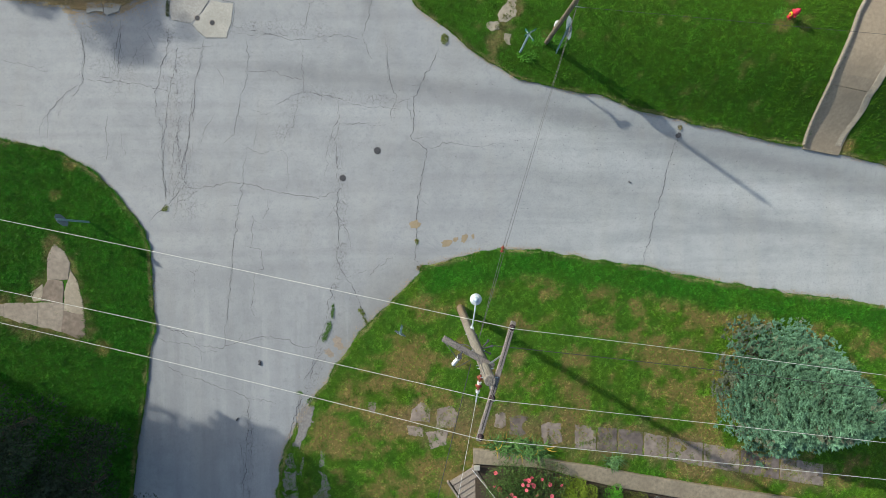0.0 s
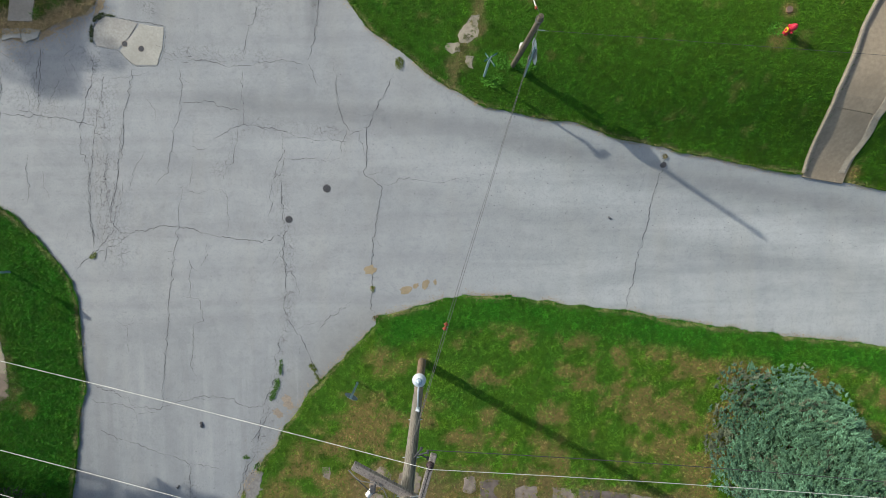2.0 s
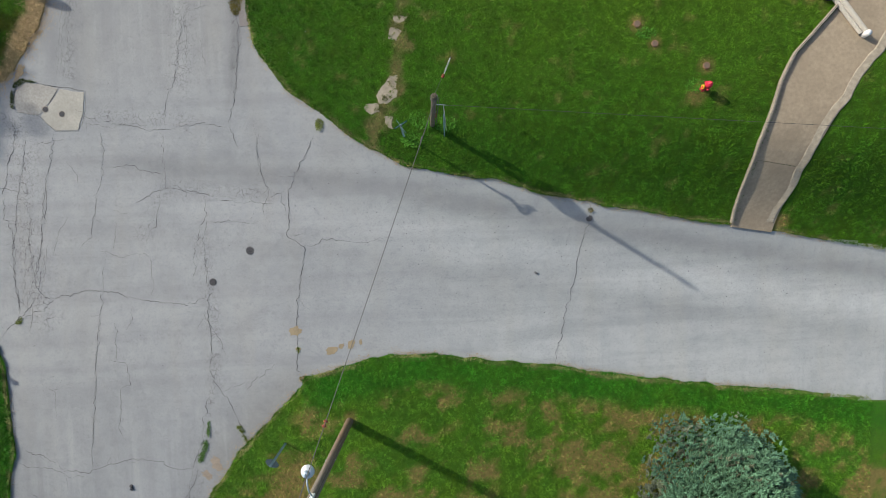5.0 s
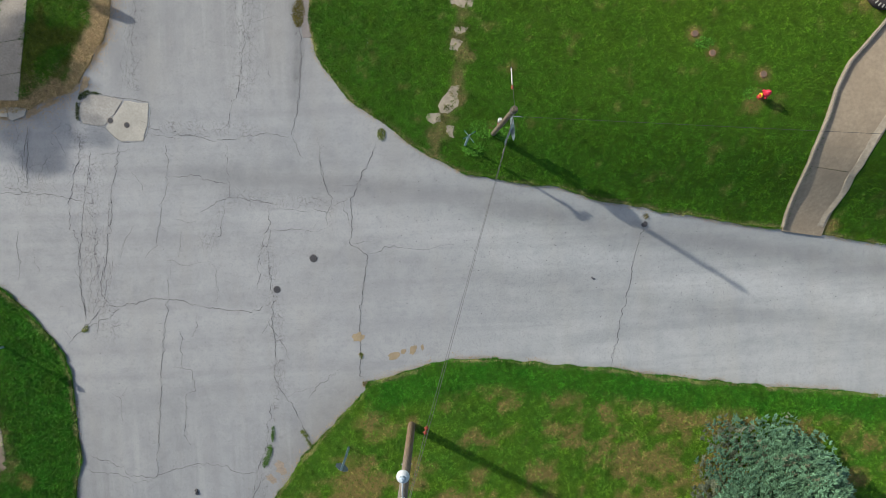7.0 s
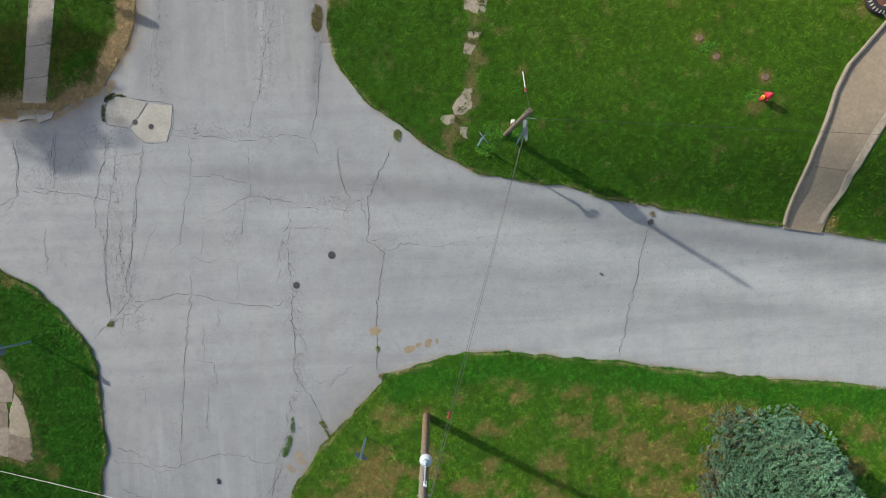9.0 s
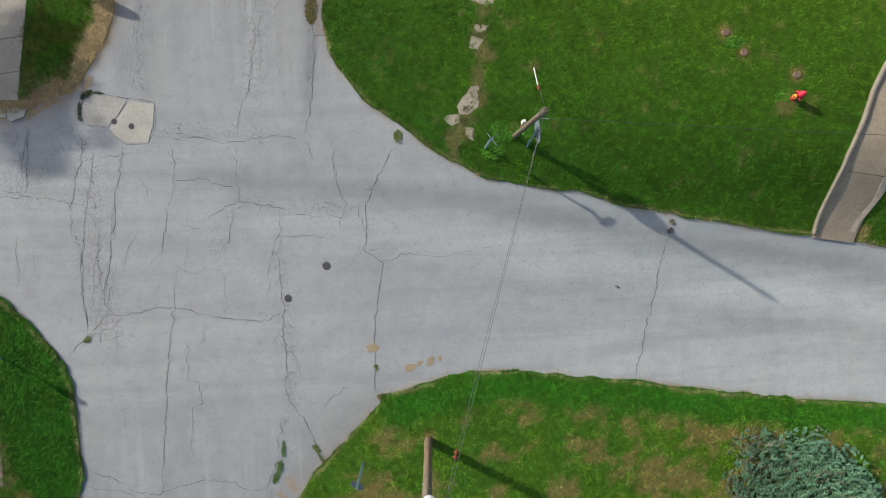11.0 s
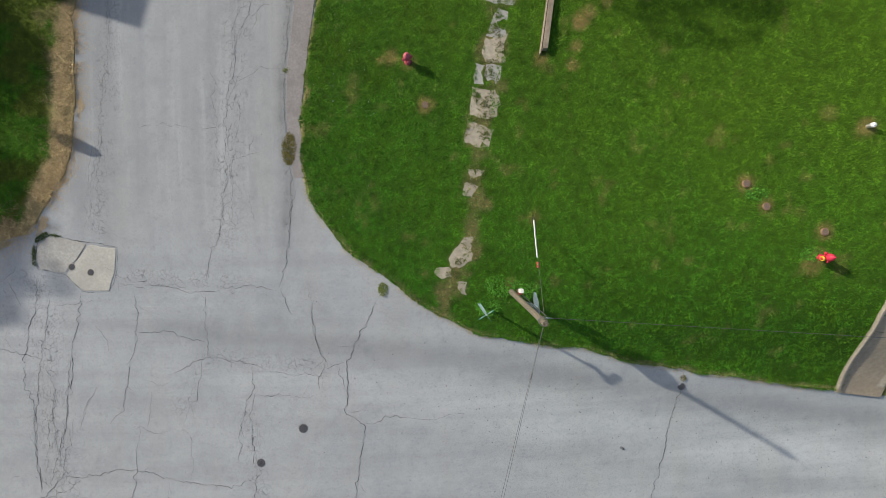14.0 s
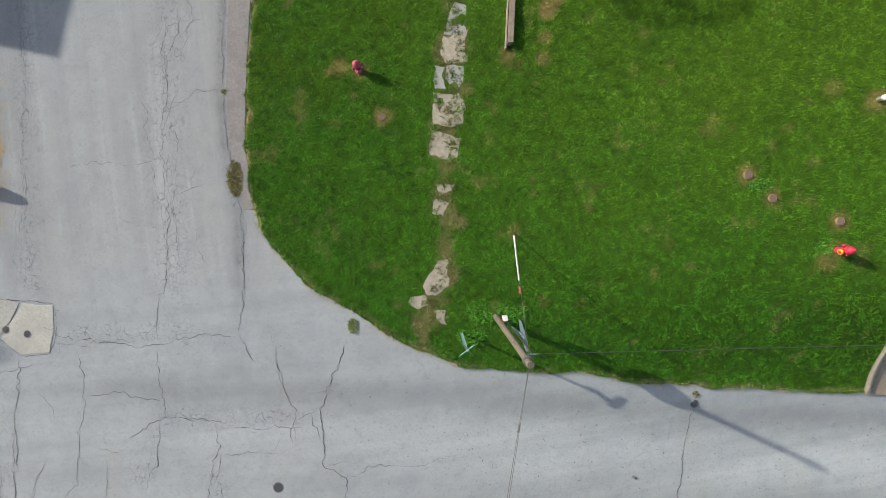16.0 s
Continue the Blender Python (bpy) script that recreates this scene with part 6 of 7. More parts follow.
# street name post with two crossed blades
nx, ny = 3.03, 7.83
name_sign = thing("street_name_sign", nx, ny, tz(nx, ny), "street name post with two crossed green blades", "street sign", rz=8)
bm = bmesh.new()
u_channel(bm, 1.82, 0.07)
bm.transform(Matrix(((1, 0, 0.02, 0), (0, 1, -0.04, 0), (0, 0, 1, 0), (0, 0, 0, 1))))
part("post", bm, SIGN_POST, name_sign, "pale blue-green channel post")
for k, (z, rz, l) in enumerate(((1.68, 118, 0.5), (1.88, 22, 0.46))):
    bm = bmesh.new()
    box(bm, -l / 2, l / 2, -0.003, 0.003, -0.085, 0.085, 0.0)
    bm.transform(pose(0.045, -0.085, z + 0.12, 0, 0, rz))
    blade = part("blade", bm, SIGN_GREEN, name_sign, "green street name blade")
    bm = bmesh.new()
    for x0, x1 in ((-0.22, -0.12), (-0.09, 0.06), (0.1, 0.22)):
        for s in (-1, 1):
            box(bm, x0 * l / 0.6, x1 * l / 0.6, s * 0.0045 - 0.001, s * 0.0045 + 0.001, -0.015, 0.02)
    bm.transform(pose(0.045, -0.085, z + 0.12, 0, 0, rz))
    part("writing_bars", bm, SIGN_WHITE, blade, "white bars")
bm = bmesh.new()
tube(bm, (0.036, -0.073, 1.80), (0.05, -0.09, 2.1), 0.018, n=8)
part("clamp", bm, GALV, name_sign)


# ---------------------------------------------------------------- hydrants and small covers
def hydrant(x, y, rz, body_mat, cap_mat, ring_mat, label):
    t = thing("fire_hydrant", x, y, tz(x, y) + 0.02, label, "fire hydrant", "fire hydrants", rz)
    t.scale = (0.74, 0.74, 0.86)
    bm = bmesh.new()
    lathe(bm, [(0.155, -0.05), (0.155, 0.03), (0.15, 0.045), (0.115, 0.05), (0.105, 0.10), (0.105, 0.46), (0.12, 0.48), (0.16, 0.485), (0.16, 0.52), (0.15, 0.53)], 28)
    part("barrel", bm, body_mat, t, "", True)
    bm = bmesh.new()
    lathe(bm, [(0.15, 0.53), (0.152, 0.55), (0.14, 0.60), (0.11, 0.65), (0.075, 0.68), (0.045, 0.69), (0.04, 0.70), (0.036, 0.72), (0.0001, 0.725)], 28)
    part("bonnet", bm, cap_mat, t, "", True)
    bm = bmesh.new()
    lathe(bm, [(0.03, 0.72), (0.03, 0.76), (0.0001, 0.762)], 5)
    part("operating_nut", bm, cap_mat, t)
    for k in range(8):
        a = 2 * math.pi * k / 8
        bm = bmesh.new()
        tube(bm, (0.142 * math.cos(a), 0.142 * math.sin(a), 0.47), (0.142 * math.cos(a), 0.142 * math.sin(a), 0.545), 0.011, n=6)
        part("flange_bolt", bm, IRON, t)
    for ax, r, reach in (("X", 0.055, 0.19), ("-X", 0.055, 0.19), ("-Y", 0.08, 0.2)):
        bm = bmesh.new()
        lathe(bm, [(r * 0.8, 0.08), (r * 0.8, 0.14), (r * 1.1, 0.145), (r * 1.15, reach), (r * 1.0, reach + 0.015), (0.022, reach + 0.02), (0.02, reach + 0.045), (0.0001, reach + 0.046)], 18, (0, 0, 0), "X")
        turn = {"X": 0, "-X": 180, "-Y": -90}[ax]
        bm.transform(Matrix.Translation((0, 0, 0.37)) @ Matrix.Rotation(radians(turn), 4, "Z"))
        big = ax == "-Y"
        cap = part("outlet_cap", bm, body_mat if not big else cap_mat, t, "", True)
        if big and ring_mat:
            bm = bmesh.new()
            lathe(bm, [(r * 1.16, 0.15), (r * 1.28, 0.155), (r * 1.28, reach + 0.005), (r * 1.12, reach + 0.018), (r * 0.82, reach + 0.02), (r * 0.8, reach + 0.012)], 18, (0, 0, 0), "X")
            bm.transform(Matrix.Translation((0, 0, 0.37)) @ Matrix.Rotation(radians(turn), 4, "Z"))
            part("ring", bm, ring_mat, cap, "bright yellow ring", True)
    return t


hydrant(13.25, 9.0, -78, HYDRANT_RED, HYDRANT_RED, YELLOW, "bright red fire hydrant with yellow-ringed outlet on the lawn")
hydrant(1.05, 15.34, 20, FADED_RED, simple("faded_pink_cap", (0.46, 0.10, 0.13), 0.6, 0, 22, 0.35, 0.2), None, "faded dark red fire hydrant with pinkish cap on the lawn")


def curb_box(x, y, r, h, label, mat):
    """A round service box standing out of the turf."""
    t = thing("service_box", x, y, tz(x, y) + 0.02, label, "service cover", "service covers in the lawn", rng.uniform(0, 90))
    bm = bmesh.new()
    lathe(bm, [(r * 1.05, -0.1), (r * 1.05, h), (r * 0.98, h + 0.01), (r * 0.85, h + 0.01), (r * 0.83, h - 0.012), (0.0001, h - 0.012)], 22)
    part("collar", bm, mat, t, "", True)
    bm = bmesh.new()
    lathe(bm, [(r * 0.8, h - 0.02), (r * 0.8, h), (r * 0.74, h + 0.008), (r * 0.3, h + 0.008), (r * 0.28, h + 0.002), (0.0001, h + 0.002)], 22)
    part("lid", bm, simple("dull_lid", (0.21, 0.152, 0.112), 0.8, 0.1, 30, 0.25, 0.3), t)
    return t


curb_box(13.38, 9.76, 0.112, 0.07, "grey-brown round service cover beside the red hydrant", CLAY)
curb_box(11.1, 11.27, 0.112, 0.07, "rusty round service cover in a bare ring of soil", CLAY)
curb_box(11.67, 10.57, 0.108, 0.08, "rust-brown round service cover in the lawn", CLAY)
curb_box(1.54, 13.99, 0.105, 0.05, "weathered round service cover in a stony ring", CLAY)

# white clean-out pipe at the far side of the lawn
t = thing("cleanout_pipe", 14.72, 12.86, tz(14.72, 12.86), "short white clean-out pipe in bare soil", "pipe")
bm = bmesh.new()
lathe(bm, [(0.06, -0.1), (0.06, 0.2), (0.075, 0.2), (0.075, 0.28), (0.06, 0.29), (0.0001, 0.29)], 18)
part("pipe", bm, WHITE_PLASTIC, t, "", True)
bm = bmesh.new()
box(bm, -0.025, 0.025, -0.025, 0.025, 0.285, 0.32, 0.004)
part("plug", bm, WHITE_PLASTIC, t)

# tyre planter
t = thing("tyre_planter", 17.5, 12.3, tz(17.5, 12.3) + 0.03, "old lorry tyre laid flat as a planter with red-brown soil", "planter")
bm = bmesh.new()
lathe(bm, [(0.30, 0.0), (0.52, 0.0), (0.56, 0.05), (0.565, 0.2), (0.52, 0.25), (0.36, 0.255), (0.30, 0.22), (0.29, 0.12)], 44)
part("tyre", bm, RUBBER, t, "", True)
for k in range(26):
    a = 2 * math.pi * k / 26
    bm = bmesh.new()
    v = box(bm, -0.05, 0.05, -0.022, 0.022, -0.006, 0.006, 0.0)
    bmesh.ops.transform(bm, verts=v, matrix=Matrix.Rotation(a, 4, "Z") @ Matrix.Translation((0.535, 0, 0.243)) @ Matrix.Rotation(radians(35), 4, "Y"))
    part("tread_lug", bm, PALE_CONCRETE, t, "pale painted tread lug")
bm = bmesh.new()
lathe(bm, [(0.32, 0.05), (0.32, 0.17), (0.2, 0.20), (0.0001, 0.21)], 24)
part("soil", bm, SOIL, t)

# weathered white timbers laid across the head of the driveway
t = thing("white_timber_rail", 17.72, 11.84, tz(18.1, 11.2) + 0.07, "weathered white timber rail laid across the driveway", "timber rail", rz=-55.3)
for name, y, z, r, l in (("rail", 0.0, 0.13, 0.085, 1.5), ("lower_rail", -0.13, 0.07, 0.07, 1.42)):
    bm = round_pole(r, r * 0.9, l, 31 + int(10 * r), 12, 14)
    bm.transform(Matrix.Translation((0, y, z)) @ Matrix.Rotation(radians(90), 4, "Y"))
    part(name, bm, FLAKED_WHITE, t)
bm = bmesh.new()
lathe(bm, [(0.10, -0.05), (0.10, 0.22), (0.085, 0.27), (0.0001, 0.29)], 18, (1.56, -0.04, 0.0))
part("end_post", bm, WHITE_PLASTIC, t, "white rounded end post", True)

# low capped wall at the top of the lawn
low_wall = thing("low_wall", 5.2, 15.5, tz(5.16, 15.42), "low concrete garden wall with a plank leaning along it", "wall")
bm = bmesh.new()
m = Matrix(((1, 0.165, 0, 0), (0, 1, 0, 0), (0, -0.05, 1, 0), (0, 0, 0, 1)))
v = box(bm, -0.07, 0.07, 0.0, 5.0, -0.3, 0.2, 0.02)
bm.transform(m)
part("body", bm, WALL_CONCRETE, low_wall)
for k in range(6):
    bm = bmesh.new()
    box(bm, -0.08, 0.08, k * 0.82 + 0.001, k * 0.82 + 0.819, 0.2, 0.26, 0.012)
    bm.transform(m)
    part("coping_stone", bm, WALL_CONCRETE, low_wall)
bm = bmesh.new()
box(bm, -0.135, -0.095, -0.1, 3.2, -0.05, 0.16, 0.006)
bm.transform(Matrix(((1, 0.165, 0, 0), (0, 1, 0, 0), (0, -0.03, 1, 0), (0, 0, 0, 1))))
part("plank", bm, PLANK, low_wall, "weathered plank")


# ---------------------------------------------------------------- garden by the steps
garden_wall = thing("garden_wall", 1.25, -8.3, tz(1.25, -8.3), "broad low concrete garden wall in front of flower beds", "wall")
GW_N = [(1.22, -7.98), (1.95, -8.07), (4.04, -8.40), (4.98, -8.67), (6.18, -8.87), (8.13, -9.33), (11.16, -9.97), (15.3, -10.75), (24, -12.6)]
GW_S = [(1.23, -8.60), (1.96, -8.66), (3.69, -8.80), (4.63, -9.0), (5.6, -9.36), (7.41, -9.86), (10.3, -10.5), (14.9, -11.3), (23.7, -13.2)]


def wall_band(a, b, top, parent, material, seed):
    n = 60
    pa, pb = dense(a, 0.05), dense(b, 0.05)
    pa, pb = pa[np.linspace(0, len(pa) - 1, n).astype(int)], pb[np.linspace(0, len(pb) - 1, n).astype(int)]
    mid = (pa + pb) / 2
    z = terrain(mid[:, 0], mid[:, 1]) + top
    bm = bmesh.new()
    rows = []
    for k, dz in ((0.0, -0.6), (0.0, -0.02), (0.04, 0.0), (0.5, 0.006), (0.96, 0.0), (1.0, -0.02), (1.0, -0.6)):
        q = pa * (1 - k) + pb * k
        j = 0.012 * (vnoise(q[:, 0], q[:, 1], 0.35, seed) - 0.5)
        rows.append([bm.verts.new((*c, h + dz + w)) for c, h, w in zip(q - np.array([1.25, -8.3]), z - tz(1.25, -8.3), j)])
    for r0, r1 in zip(rows, rows[1:]):
        for i in range(n - 1):
            bm.faces.new((r0[i], r0[i + 1], r1[i + 1], r1[i]))
    for i in (0, -1):
        bm.faces.new([r[i] for r in rows])
    bmesh.ops.recalc_face_normals(bm, faces=bm.faces[:])
    return part("coping", bm, material, parent)


wall_band(GW_N, GW_S, 0.22, garden_wall, GARDEN_CONCRETE, 5)
bm = bmesh.new()
box(bm, 0.0, 0.24, -0.52, -0.32, 0.22, 0.30, 0.03)
part("corner_stone", bm, PALE_CONCRETE, garden_wall, "pale broken corner stone")

bed = tagged(new("flower_bed"), "dark planted soil bed behind the garden wall", "flower bed", kind="structure")
link("soil", strip_mesh([(1.3, -8.66), (3.7, -8.85), (5.6, -9.42), (10.3, -10.55), (16, -11.6)], [(1.4, -13.5), (4, -14), (6, -14.4), (10.5, -14.8), (16, -15.5)], 0.12, BED_SOIL), bed)

steps = thing("wooden_steps", 0.75, -9.1, tz(0.75, -9.1), "weathered grey plank steps going down to the garden", "steps", rz=-58)
for k in range(9):
    bm = bmesh.new()
    box(bm, -0.05 + k * 0.235, 0.165 + k * 0.235, -0.52, 0.56, 0.10 - 0.035 * k, 0.14 - 0.035 * k, 0.006)
    part("tread", bm, PLANK, steps)
for y in (-0.60, 0.60):
    bm = bmesh.new()
    box(bm, -0.1, 2.3, y - 0.04, y + 0.04, -0.25, 0.2, 0.008)
    bm.transform(Matrix(((1, 0, 0, 0), (0, 1, 0, 0), (-0.149, 0, 1, 0), (0, 0, 0, 1))))
    part("stringer", bm, PLANK, steps)
bm = bmesh.new()
sweep(bm, [(0.0, 0.52, 0.25), (2.4, 0.75, 0.0)], 0.018, 8)
part("hand_rope", bm, WHITE_PLASTIC, steps, "pale line along the steps")


# ---------------------------------------------------------------- plants
def leaf_cloud(name, base, normals, size, tint, parent=None, vary=0.3, label="", aspect=0.5, seed=1, mat=None, droop=0.2, flat=False):
    """Many small leaves, each a folded pair of triangles, at the given points."""
    r = np.random.default_rng(seed)
    n = len(base)
    d = normals + r.normal(0, 0.12 if flat else 0.55, (n, 3))
    d[:, 2] -= droop * r.random(n)
    d /= np.linalg.norm(d, axis=1, keepdims=True) + 1e-9
    side = np.cross(d, r.normal(0, 0.25, (n, 3)) + [0, 0, 1] if flat else r.normal(0, 1, (n, 3)))
    side /= np.linalg.norm(side, axis=1, keepdims=True) + 1e-9
    up = np.cross(side, d)
    L = size * r.uniform(0.6, 1.4, (n, 1))
    W = L * aspect / 2
    p0, p1 = base, base + d * L
    m = base + d * L * 0.5
    a, b = m + side * W + up * W * 0.35, m - side * W + up * W * 0.35
    verts = np.stack([p0, a, p1, b], 1).reshape(-1, 3)
    i = np.arange(n)[:, None] * 4
    tris = np.concatenate([i + [0, 1, 2], i + [0, 2, 3]], 0)
    shade = r.uniform(1 - vary, 1 + vary, (n, 1)) * np.asarray(tint)[None] if np.ndim(tint) == 1 else tint * r.uniform(1 - vary, 1 + vary, (n, 1))
    col = np.repeat(np.clip(shade, 0, 1), 4, 0)
    return link(name, tri_mesh(name, verts, tris, mat or LEAF, col), parent, label)


def blade_clump(name, x, y, rx, ry, n, length, width, tint, label, category="plant", rz=0.0, seed=1, group="", z=None, upright=0.5, extra=None):
    """A clump of long arching blades."""
    r = np.random.default_rng(seed)
    t = thing(name, x, y, (tz(x, y) + 0.03) if z is None else z, label, category, group, rz)
    a = r.uniform(0, 2 * np.pi, n)
    k = np.sqrt(r.random(n))
    bx, by = rx * k * np.cos(a), ry * k * np.sin(a)
    d = r.uniform(0, 2 * np.pi, n)
    L = length * r.uniform(0.55, 1.2, n)
    S = 5
    V, F, C = [], [], []
    hz = np.hypot(bx, by)
    for i in range(n):
        dx, dy = math.cos(d[i]), math.sin(d[i])
        up0 = r.uniform(upright * 0.7, upright * 1.3)
        o = len(V)
        c = np.asarray(tint if extra is None or r.random() > extra[0] else extra[1]) * r.uniform(0.65, 1.35)
        for s in range(S + 1):
            u = s / S
            out = L[i] * (u * (1 - up0 * 0.5) + 0.15 * u * u)
            hgt = L[i] * up0 * (1.6 * u - 1.25 * u * u) + 0.01
            w = width * (1 - u ** 1.7) * 0.5 + 0.0005
            px, py = bx[i] + dx * out * 0.8, by[i] + dy * out * 0.8
            zz = max(hgt, 0.0)
            V += [(px - dy * w, py + dx * w, zz + 0.3 * w), (px, py, zz - 0.2 * w), (px + dy * w, py - dx * w, zz + 0.3 * w)]
            C += [c] * 3
        for s in range(S):
            q = o + 3 * s
            F += [(q, q + 1, q + 4), (q, q + 4, q + 3), (q + 1, q + 2, q + 5), (q + 1, q + 5, q + 4)]
    link("leaves", tri_mesh("leaves", np.array(V), np.array(F), LEAF, np.array(C)), t)
    return t


def bush(name, x, y, r, h, n, leaf, tint, label, category="shrub", seed=1, z=None, lumps=7, tint2=None, twig=True):
    """A rounded shrub: stems, and leaves in uneven lumps."""
    g = np.random.default_rng(seed)
    t = thing(name, x, y, (tz(x, y) + 0.05) if z is None else z, label, category)
    bm = bmesh.new()
    tips = []
    for k in range(lumps):
        a = 2 * math.pi * (k + g.uniform(-0.3, 0.3)) / lumps
        q = r * g.uniform(0.25, 0.75)
        tip = Vector((q * math.cos(a), q * math.sin(a), h * g.uniform(0.5, 0.85)))
        tips.append(tip)
        midp = tip * 0.5 + Vector((g.normal(0, 0.04), g.normal(0, 0.04), h * 0.1))
        sweep(bm, [(0, 0, -0.1), tuple(midp), tuple(tip)], max(0.006, r * 0.018), 6)
    part("stems", bm, BARK, t)
    pts, nrm, cols = [], [], []
    per = n // lumps
    for tip in tips + [Vector((0, 0, h * 0.75))]:
        c = np.array(tip)
        rr = r * g.uniform(0.38, 0.6)
        d = g.normal(0, 1, (per, 3))
        d /= np.linalg.norm(d, axis=1, keepdims=True)
        rad = rr * (1 - 0.5 * g.random((per, 1)) ** 2)
        p = c + d * rad * np.array([1, 1, min(1.0, h / r * 0.8)])
        p[:, 2] = np.maximum(p[:, 2], 0.02)
        keep = fnoise(p[:, 0] * 3 + p[:, 2], p[:, 1] * 3, r * 0.5, seed) > 0.30
        pts.append(p[keep])
        nrm.append(d[keep])
    P, N = np.concatenate(pts), np.concatenate(nrm)
    tt = np.asarray(tint)[None] * np.ones((len(P), 1))
    if tint2 is not None:
        w = g.random((len(P), 1)) < 0.25
        tt = np.where(w, np.asarray(tint2)[None], tt)
    ob = leaf_cloud("foliage", P, N, leaf, tt, t, 0.35, seed=seed)
    return t, P, N


# day lilies along the wall, with yellowing tips
blade_clump("day_lilies", 3.1, -7.98, 1.25, 0.32, 430, 0.78, 0.042, (0.14, 0.29, 0.075), "dense clump of arching green day lily leaves with yellowing tips", "flower clump", -9, 3, upright=0.75, extra=(0.07, (0.50, 0.36, 0.05)))
blade_clump("day_lilies", 7.1, -8.75, 0.28, 0.2, 80, 0.55, 0.04, (0.15, 0.29, 0.10), "small pale day lily clump beside the garden wall", "flower clump", 10, 4)
rose, RP, RN = bush("rose_bush", 2.75, -9.55, 1.3, 0.75, 9000, 0.055, (0.11, 0.21, 0.05), "green rose bush full of pink-red blooms", "shrub", 5, lumps=9, tint2=(0.10, 0.13, 0.03))
bush("rose_bush", 4.1, -9.6, 1.05, 0.6, 6000, 0.055, (0.10, 0.19, 0.05), "leafy rose bush with few blooms", "shrub", 6, lumps=8, tint2=(0.14, 0.07, 0.04))


def bloom(x, y, z, r, seed):
    """A full rose: rings of cupped petals."""
    g = np.random.default_rng(seed)
    V, F = [], []
    for ring, (rad, tilt, cnt) in enumerate(((0.25, 0.95, 4), (0.6, 0.7, 6), (1.0, 0.35, 8))):
        for k in range(cnt):
            a = 2 * math.pi * (k + 0.5 * ring) / cnt + g.uniform(-0.2, 0.2)
            c, s = math.cos(a), math.sin(a)
            o = len(V)
            for u, v, w in ((0.15, 0, 0.0), (0.6, -0.32, 0.35), (0.6, 0.32, 0.35), (1.0, -0.2, 0.6), (1.0, 0.2, 0.6)):
                rr, tt = u * r * rad, v * r * rad * 1.5
                V.append((c * rr - s * tt, s * rr + c * tt, w * r * tilt + 0.1 * r))
            F += [(o, o + 1, o + 2), (o + 1, o + 3, o + 4), (o + 1, o + 4, o + 2)]
    me = tri_mesh("bloom", np.array(V), np.array(F), PETAL)
    return me


ROSE_MESH = bloom(0, 0, 0, 0.075, 3)
g5 = np.random.default_rng(12)
flowers = [(3.25, -9.05), (3.42, -9.1), (3.55, -9.02), (3.38, -9.28), (3.52, -9.2), (3.3, -9.42), (3.95, -9.08), (2.1, -8.85), (2.25, -9.5), (2.72, -9.62), (2.85, -9.75), (3.75, -9.7), (4.35, -9.75), (3.7, -9.95), (4.75, -9.35), (2.05, -9.35), (2.55, -9.85), (3.05, -9.95), (4.2, -9.95), (4.3, -9.35), (3.15, -9.2), (3.62, -9.35)]
for x, y in flowers:
    ob = link("bloom", ROSE_MESH, rose)
    hx = 0.72 - 0.25 * min(1, abs(x - 3.1))
    ob.matrix_basis = pose(x - 2.75, y + 9.55, hx + g5.uniform(-0.05, 0.12), g5.uniform(-25, 25), g5.uniform(-25, 25), g5.uniform(0, 360)) @ Matrix.Scale(g5.uniform(0.8, 1.3), 4)
bush("low_shrub", 5.4, -9.85, 0.8, 0.55, 6000, 0.045, (0.25, 0.36, 0.03), "rounded yellow-green low shrub in the flower bed", "shrub", 7, tint2=(0.32, 0.40, 0.05))
bush("low_shrub", 6.35, -10.25, 0.65, 0.45, 3600, 0.05, (0.075, 0.09, 0.035), "dull green low shrub in the flower bed", "shrub", 8)
bush("low_shrub", 7.05, -10.1, 0.5, 0.42, 3000, 0.04, (0.12, 0.38, 0.03), "bright green low shrub in the flower bed", "shrub", 9)
bush("low_shrub", 7.9, -10.6, 0.75, 0.42, 4200, 0.05, (0.13, 0.15, 0.03), "olive low shrub in the flower bed", "shrub", 10)
bush("low_shrub", 9.1, -10.95, 0.75, 0.45, 4000, 0.04, (0.17, 0.19, 0.18), "grey-leaved low shrub in the flower bed", "shrub", 11)
bush("low_shrub", 10.6, -11.4, 0.8, 0.45, 4000, 0.05, (0.10, 0.14, 0.03), "green low shrub in the flower bed", "shrub", 13)


